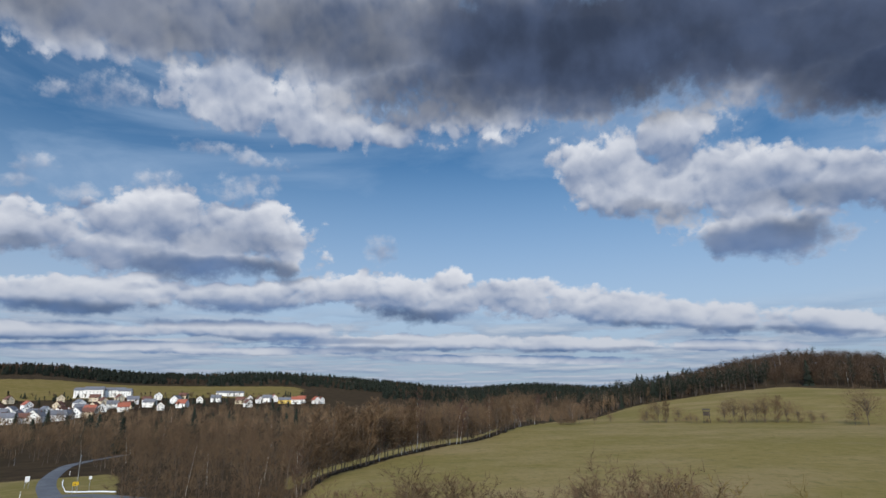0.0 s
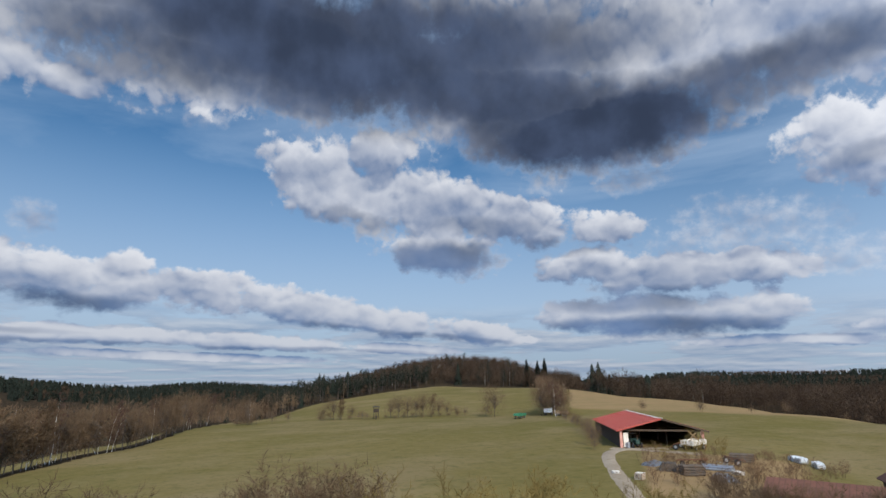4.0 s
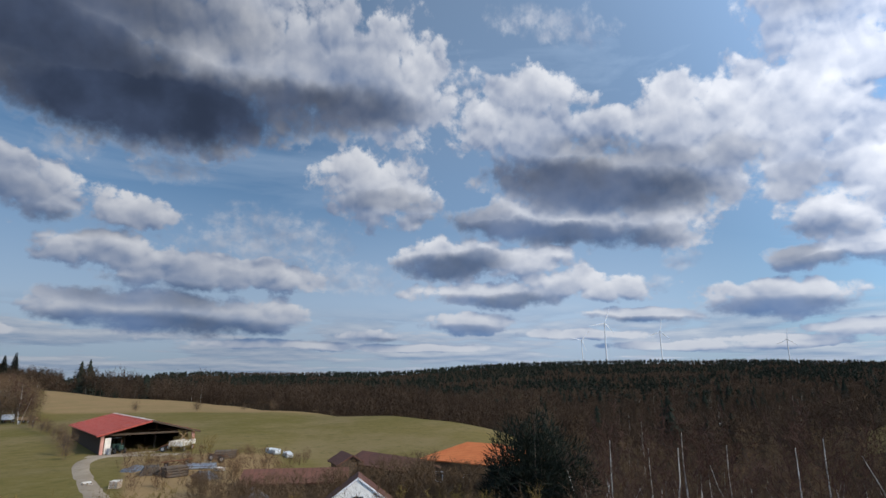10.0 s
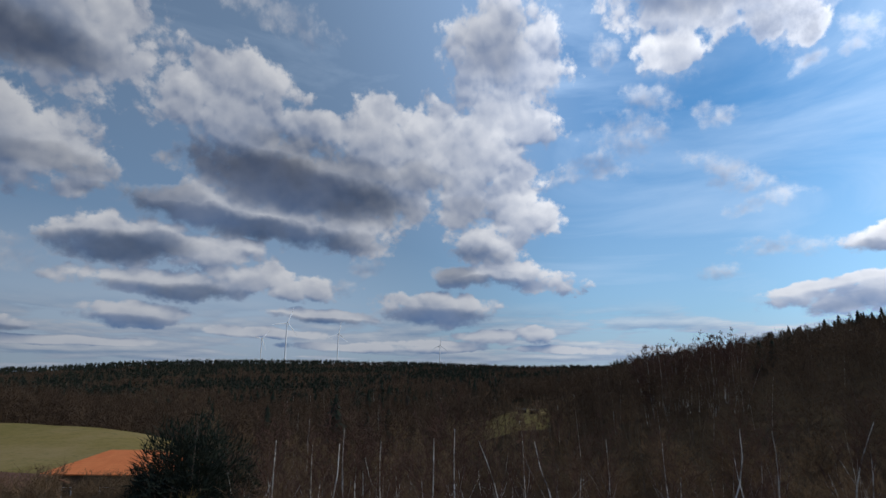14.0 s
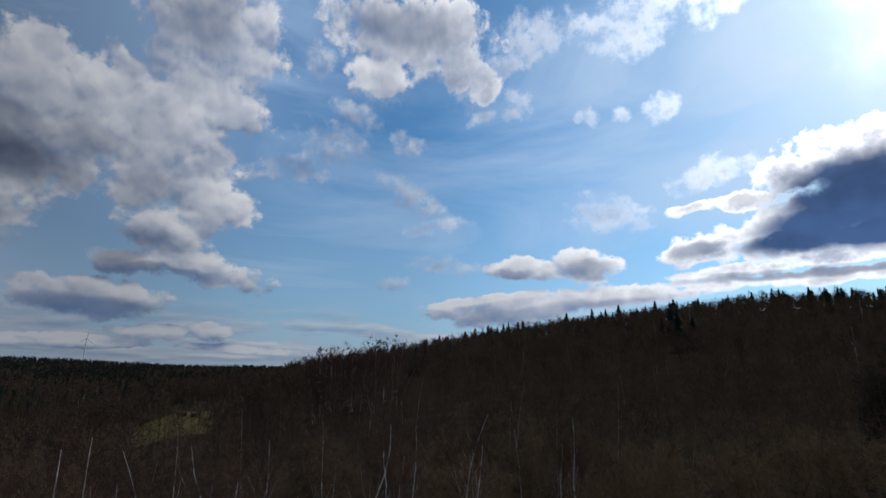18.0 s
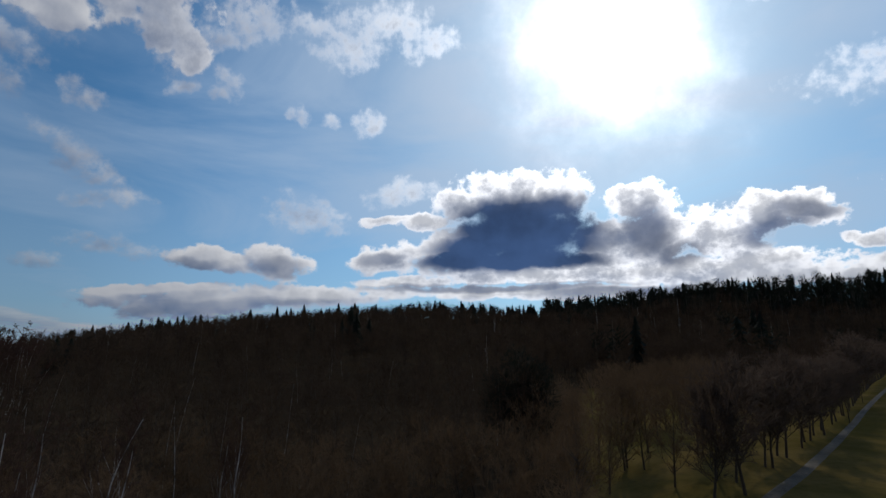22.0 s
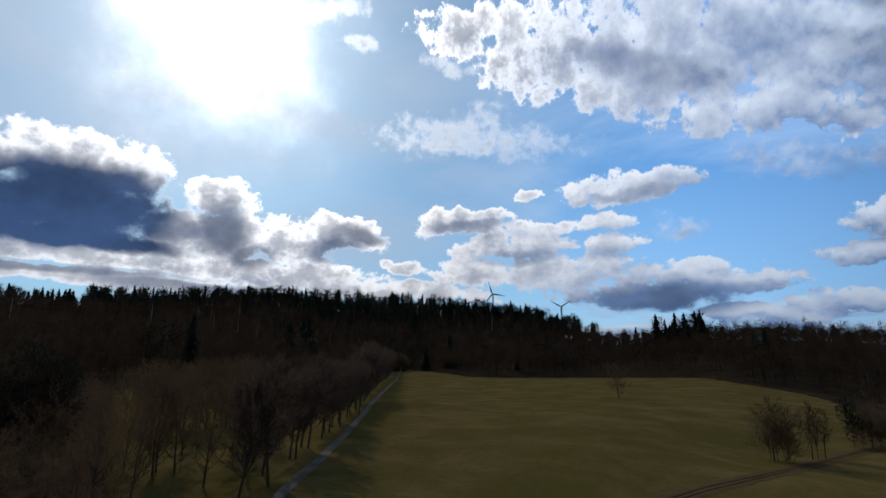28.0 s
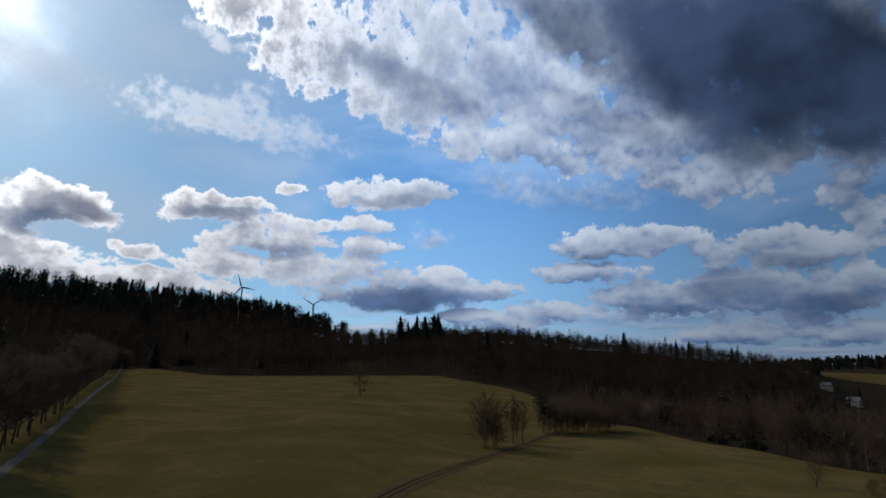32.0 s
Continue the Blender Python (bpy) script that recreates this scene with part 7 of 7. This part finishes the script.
def tarp_heap(loc, turn, size, mat, label):
    t = thing("covered_heap", loc, turn, label, "heap")
    bm = bmesh.new()
    bmesh.ops.create_grid(bm, x_segments=16, y_segments=12, size=1)
    for v in bm.verts:
        e = max(0.0, 1 - (v.co.x ** 4 + v.co.y ** 4) ** 0.5)
        q = v.co * 1.7
        v.co = Vector((v.co.x * size[0], v.co.y * size[1], size[2] * (e ** 0.6) * (0.8 + 0.4 * noise.noise(Vector((q.x, q.y, size[0])))) - 0.03))
    part("cover", bm, mat, t)
    for i in range(5):
        a = i * 1.3
        part("weight", rod((math.cos(a) * size[0] * 0.86, math.sin(a) * size[1] * 0.86, 0.0), (math.cos(a) * size[0] * 0.86, math.sin(a) * size[1] * 0.86, 0.18), 0.28, 0.28, 10), M_RUBBER, t, "old tyre used as a weight")


tarp_heap(at(51.2, 80), 10, (1.6, 1.0, 0.7), M_BLUE, "heap under a blue-grey tarpaulin in the yard")
tarp_heap(at(57.0, 72), 50, (1.9, 1.2, 0.8), M_BLUE, "flat heap under a grey tarpaulin")


def pallet(loc, turn, label, layers=1):
    t = thing("pallet_stack", loc, turn, label, "pallets")
    for k in range(layers):
        z = k * 0.15
        for y in (-0.35, 0, 0.35):
            part("bearer", box(-0.6, 0.6, y - 0.05, y + 0.05, z, z + 0.1), M_LOG, t)
        for i in range(7):
            x = -0.55 + i * 0.183
            part("slat", box(x - 0.06, x + 0.06, -0.42, 0.42, z + 0.1, z + 0.122), M_CREAM, t)


pallet(at(50.0, 68), 20, "stack of pale wooden pallets by the path", 5)
pallet(at(58.2, 76), 70, "pair of pale wooden pallets in the yard", 3)
pallet(at(47.9, 71), 50, "low stack of pallets beside the path", 2)


# ---- hunting stand ----
def hunting_stand(loc, turn):
    t = thing("hunting_stand", loc, turn, "dark wooden hunting stand on stilts in the meadow", "hunting stand")
    for sx in (-1, 1):
        for sy in (-1, 1):
            part("leg", rod((sx * 0.95, sy * 0.95, -0.2), (sx * 0.7, sy * 0.7, 2.2), 0.07), M_STAND, t)
    part("platform", box(-0.95, 0.95, -0.95, 0.95, 2.2, 2.3), M_STAND, t)
    for x0, x1, y0, y1 in ((-0.9, -0.85, -0.9, 0.9), (0.85, 0.9, -0.9, 0.9), (-0.85, 0.85, 0.85, 0.9), (-0.85, 0.85, -0.9, -0.85)):
        part("cabin_wall", box(x0, x1, y0, y1, 2.3, 3.3), M_STAND, t)
    for sx in (-0.88, 0.88):
        for sy in (-0.88, 0.88):
            part("corner_post", box(sx - 0.05, sx + 0.05, sy - 0.05, sy + 0.05, 3.3, 3.85), M_STAND, t)
    part("roof", slab([(-1.1, -1.1, 3.85), (1.1, -1.1, 3.85), (1.1, 1.1, 4.15), (-1.1, 1.1, 4.15)], 0.08), M_STAND, t)
    for x in (-0.25, 0.25):
        part("ladder_rail", rod((x, -2.0, 0), (x, -0.95, 2.3), 0.04), M_STAND, t)
    for i in range(7):
        f = (i + 0.5) / 7
        part("rung", rod((-0.25, -2.0 + 1.05 * f, 2.3 * f), (0.25, -2.0 + 1.05 * f, 2.3 * f), 0.025), M_STAND, t)


hunting_stand(at(24.75, 190), -25)


# ---- farm roofs and the white gable ----
def ridge_roof(p, q, w, eave, ridge, roof, label):
    """A low shed given by the two ends of its ridge: bearing and distance."""
    a, b = at(*p), at(*q)
    m = (a + b) / 2
    d = Vector((b.x - a.x, b.y - a.y, 0))
    z = gz(m.x, m.y)
    house("farm_shed", (m.x, m.y, z), math.degrees(math.atan2(d.y, d.x)) - 90, w, d.length, eave - z, ridge - z, M_BOARD, roof, label, "farm building", "", 0, 0, False)


def farm_roofs():
    a, b = at(77.1, 78), at(86.2, 70.5)
    c = (a + b) / 2
    along = Vector((b.x - a.x, b.y - a.y, 0))
    turn = math.degrees(math.atan2(along.y, along.x))
    away = Vector((-along.y, along.x, 0)).normalized()
    if away.dot(Vector((c.x, c.y, 0))) < 0:
        away = -away
    m = c + away * 4.6
    z = gz(m.x, m.y)
    # ridge along the local y axis
    house("farm_barn", (m.x, m.y, z), turn - 90, 9.2, along.length, 5.4 - z, 7.2 - z, M_BOARD, M_ROOF_ORANGE, "low farm building under a bright orange tiled roof", "farm building", "", 0, 3, False, 4.2)
    ridge_roof((60.7, 66), (69.6, 65), 5.2, 5.2, 6.1, M_ROOF_RUST, "long low shed under a rusty red sheet roof")
    ridge_roof((69.3, 79.5), (70.2, 75), 3.0, 5.3, 6.2, M_ROOF_BROWN, "small shed under a dark brown tiled roof")
    ridge_roof((71.4, 79), (76.9, 70), 5.0, 5.2, 6.2, M_ROOF_BROWN, "farm shed under a dark brown tiled roof")
    p = at(61.2, 56)
    house("garden_shed", (p.x, p.y, p.z), -62, 2.8, 3.6, 4.7 - p.z, 5.6 - p.z, M_CREAM, M_ROOF_GREY, "small pale shed with a grey roof and white verge", "shed", "", 0, 0, False)
    p = at(70.9, 48.4)
    t = house("white_house", (p.x, p.y, p.z), -71, 7.2, 3.2, 5.15 - p.z, 7.75 - p.z, M_PLASTER, M_ROOF_BROWN, "white plastered house with a gable and brown tiled roof", "house", "", 2, 3, False, 0.0, 1, 2.0, 0.04)
    for x in (-0.75, 0.75):
        window(t, x, -1.6, 5.0 - p.z, 0.8, 0.9, (0, -1))
    for sx in (-1, 1):
        part("verge", slab([(sx * 3.7, -1.72, 5.2 - p.z), (sx * 3.7, -1.62, 5.2 - p.z), (0, -1.62, 7.88 - p.z), (0, -1.72, 7.88 - p.z)], 0.12), M_WHITE, t, "white verge board")


farm_roofs()


# ---- wind turbines on the ridges ----
def turbine(az, r, hub, blade, face, spin, label):
    x, y = polar(az, r)
    z0 = gz(x, y)
    t = thing("wind_turbine", (float(x), float(y), z0), face, label, "wind turbine", "wind turbines")
    h = hub - z0
    part("tower", rod((0, 0, -4), (0, 0, h - 1.5), 3.4, 1.7, 20), M_WHITE, t, "white tapered tower")
    bm = box(-2.0, 2.0, -4.0, 7.5, h - 1.8, h + 2.2, None, 0.8)
    part("nacelle", bm, M_WHITE, t)
    hb = part("rotor_hub", rod((0, -4.0, h), (0, -7.5, h), 2.0, 0.6, 14), M_WHITE, t)
    for i in range(3):
        a = radians(spin + 120 * i)
        d, s = Vector((math.sin(a), 0, math.cos(a))), Vector((math.cos(a), 0, -math.sin(a)))
        o = Vector((0, -5.6, h))
        bm = bmesh.new()
        rows = []
        for f, w in ((0.02, 1.1), (0.12, 2.3), (0.25, 2.5), (0.5, 1.8), (0.75, 1.15), (0.94, 0.6), (1.0, 0.12)):
            q = o + d * blade * f
            rows.append([bm.verts.new(q + s * w * 0.7), bm.verts.new(q + Vector((0, -0.18 * w, 0))), bm.verts.new(q - s * w * 0.9), bm.verts.new(q + Vector((0, 0.18 * w, 0)))])
        for u, v in zip(rows, rows[1:]):
            for k in range(4):
                bm.faces.new((u[k], u[(k + 1) % 4], v[(k + 1) % 4], v[k]))
        bm.faces.new(rows[0])
        bm.faces.new(rows[-1][::-1])
        part("blade", bm, M_WHITE, hb)


for az, r, el, blade, spin in ((93.2, 2600, 4.25, 56, 40), (95.5, 2050, 5.85, 60, 20), (100.6, 2350, 4.85, 56, 10), (111.0, 2800, 3.75, 50, 5)):
    turbine(az, r, EYE_Z + r * math.tan(radians(el)), blade, -az + 20, spin, "white wind turbine on the wooded ridge")
for az, r, el, blade, spin in ((206.8, 1500, 7.6, 38, 0), (224.8, 1500, 8.75, 38, -18), (231.8, 1600, 7.3, 38, -58)):
    turbine(az, r, EYE_Z + r * math.tan(radians(el)), blade, -az - 15, spin, "wind turbine behind the dark ridge")


# ---- village in the valley ----
def village():
    rng = random.Random(77)
    lab = {"w": "white village house", "t": "cream village house", "y": "yellow village house"}
    walls = {"w": M_PLASTER, "t": M_PLASTER_TAN, "y": M_PLASTER_YELLOW}
    roofs = {"red tiled roof": M_ROOF_TILE, "grey slate roof": M_ROOF_GREY, "brown tiled roof": M_ROOF_BROWN, "dark grey roof": M_ROOF_GREY}
    kinds = []
    for wk, rk, w, d, e, r in (("w", "grey slate roof", 9, 12, 5.2, 9), ("w", "red tiled roof", 9, 11, 5.0, 9.2), ("w", "dark grey roof", 10, 13, 5.6, 9.4), ("t", "brown tiled roof", 8.5, 11, 4.6, 8.4), ("w", "brown tiled roof", 8, 10, 5, 8.6), ("t", "red tiled roof", 9, 14, 4.6, 8.6)):
        kinds.append([house("village_house", (0, 0, 0), 0, w, d, e, r, walls[wk], roofs[rk], lab[wk] + " with a " + rk, "house", "village houses", 2, 2, True, 0, 2), False])

    def settle(k, a, r, turn):
        p = at(a, r)
        m = Matrix.Translation(p) @ Matrix.Rotation(radians(turn), 4, "Z")
        if kinds[k][1]:
            copy_thing(kinds[k][0], m)
        else:
            kinds[k][0].matrix_basis = m
            kinds[k][1] = True

    for row, (r, n, a0, a1) in enumerate(((615, 8, -40, -33.2), (655, 9, -39.6, -31.8), (700, 10, -40, -29.5), (745, 11, -39.8, -27.5), (790, 9, -39.5, -25.5), (835, 7, -39.5, -24))):
        for i in range(n):
            a = a0 + (a1 - a0) * (i + rng.uniform(-0.25, 0.25)) / (n - 1)
            settle(rng.choice((0, 1, 2, 0, 2, 3, 4)), a, r + rng.uniform(-14, 14), -a + rng.choice((0, 90, 20, 70, -25)))
    for a, r, k, turn in ((-24.6, 720, 1, 60), (-23.2, 790, 4, 0), (-21.8, 800, 0, 80), (-19.6, 760, 3, 70), (-18.8, 790, 4, 5), (-17.9, 770, 4, 15), (-17.2, 795, 0, 60), (-16.6, 800, 1, 10), (-18.9, 690, 4, 20), (-14.0, 780, 1, 80), (-12.6, 770, 1, 20), (-12.2, 778, 4, 30), (-26.4, 690, 4, 0)):
        settle(k, a, r, -a + turn)
    p = at(-15.4, 770)
    house("village_house", p, 15.4 + 85, 9, 20, 4.5, 7.5, M_PLASTER_YELLOW, M_ROOF_GREY, "long yellow village hall with a grey roof", "house", "village houses", 2, 4, False, 0, 1)
    p = at(-14.4, 765)
    house("village_house", p, 14.4 + 85, 9, 14, 5.5, 9, M_PLASTER, M_ROOF_TILE, "long white village house with a red roof", "house", "village houses", 2, 4, False, 0, 2)
    clear_unused(kinds)
    # the big white building over the village
    for i, (a, r, w, d, e, rd) in enumerate(((-32.4, 880, 14, 20, 9, 12.5), (-31.6, 876, 13, 22, 10, 14), (-30.9, 884, 14, 18, 8, 11.5), (-30.0, 880, 13, 22, 8.5, 12), (-29.3, 876, 12, 16, 8, 11))):
        p = at(a, r)
        house("white_block", p, -a + 80, w, d, e, rd, M_PLASTER, M_ROOF_GREY, "large white multi-storey building with grey roofs", "building", "white blocks above the village", 3, 5, False, 0, 3)
    for a, r, d in ((-21.1, 905, 22), (-20.2, 900, 26)):
        p = at(a, r)
        house("farm_hall", p, -a + 85, 12, d, 4.5, 7, M_PLASTER, M_ROOF_GREY, "pale farm hall on the slope", "farm building", "", 2, 4, False)
    # western village, seen through the trees
    for a, r, w, d, k in ((266.0, 262, 8, 16, M_ROOF_GREY), (271.5, 420, 8, 11, M_ROOF_BROWN), (279.3, 640, 7, 8, M_ROOF_GREY), (281.0, 560, 7, 9, M_ROOF_GREY)):
        p = at(a, r)
        house("village_house", p, -a + 70, w, d, 4.0, 7.4, M_PLASTER_TAN, k, "pale village house half hidden by bare trees", "house", "western village houses", 2, 3, True, 0, 2)


village()


# ---- roadside ----
def sign(loc, turn, w, h, z, mat, label, name="road_sign", bars=0):
    t = thing(name, loc, turn, label, "sign")
    for x in (-w * 0.4, w * 0.4) if w > 0.7 else (0,):
        part("post", rod((x, 0.04, -0.2), (x, 0.04, z + h), 0.035), M_STEEL, t, "grey steel post")
    part("plate", box(-w / 2, w / 2, -0.02, 0.02, z, z + h, None, 0.015), mat, t)
    for i in range(bars):
        part("lettering_bar", box(-w * 0.36, w * 0.36, -0.026, -0.021, z + h * (0.25 + 0.35 * i), z + h * (0.40 + 0.35 * i)), M_BLACK, t)


sign(at(-32.0, 121), 32, 0.9, 0.62, 1.3, M_YELLOW, "yellow place-name sign beside the junction", "town_sign", 2)
sign(at(-35.3, 140), 36, 0.75, 1.0, 1.2, M_WHITE, "white sign board at the road bend")
sign(at(-31.0, 123.5), 33, 0.5, 0.5, 2.0, M_WHITE, "small round-edged traffic sign at the junction")


def street_lamp(loc, turn):
    t = thing("street_lamp", loc, turn, "slim grey street lamp at the junction", "street lamp")
    part("pole", rod((0, 0, -0.2), (0, 0, 5.6), 0.07, 0.045), M_STEEL, t)
    part("arm", rod((0, 0, 5.6), (0.9, 0, 5.85), 0.035), M_STEEL, t)
    part("lamp_head", box(0.7, 1.35, -0.12, 0.12, 5.8, 5.93, None, 0.03), M_STEEL, t)


street_lamp(at(-31.9, 126), 120)
for i, (a, r) in enumerate(((-32.9, 142), (-32.5, 165), (-35.6, 122), (-35.3, 152))):
    t = thing("marker_post", at(a, r), 0, "white roadside marker post with a black band", "marker post", "roadside marker posts")
    part("post", box(-0.06, 0.06, -0.05, 0.05, -0.1, 0.95, None, 0.02), M_WHITE, t)
    part("band", box(-0.063, 0.063, -0.053, 0.053, 0.68, 0.8), M_BLACK, t)
t = thing("marker_post", at(211.2, 117), 0, "dark wooden post beside the lane", "post")
part("post", rod((0, 0, -0.1), (0, 0, 2.2), 0.08), M_STAND, t)
part("cap", rod((0, 0, 2.2), (0, 0, 2.24), 0.1), M_STAND, t)

# ---- low dark boxes in the glade, added for unclear dark shapes ----
for a, r in ((119.2, 190), (120.4, 184)):
    t = thing("field_shelter", at(a, r), -a, "low dark wooden box in the glade, standing for an unclear dark shape", "shelter")
    part("roof", slab([(-1.5, -1.0, 1.2), (1.5, -1.0, 1.2), (1.5, 1.0, 1.5), (-1.5, 1.0, 1.5)], 0.1), M_STAND, t)
    part("back_wall", box(-1.4, 1.4, 0.85, 0.92, 0, 1.42), M_STAND, t)
    for x in (-1.4, 1.33):
        part("side_wall", box(x, x + 0.07, -0.85, 0.85, 0, 1.2), M_STAND, t)
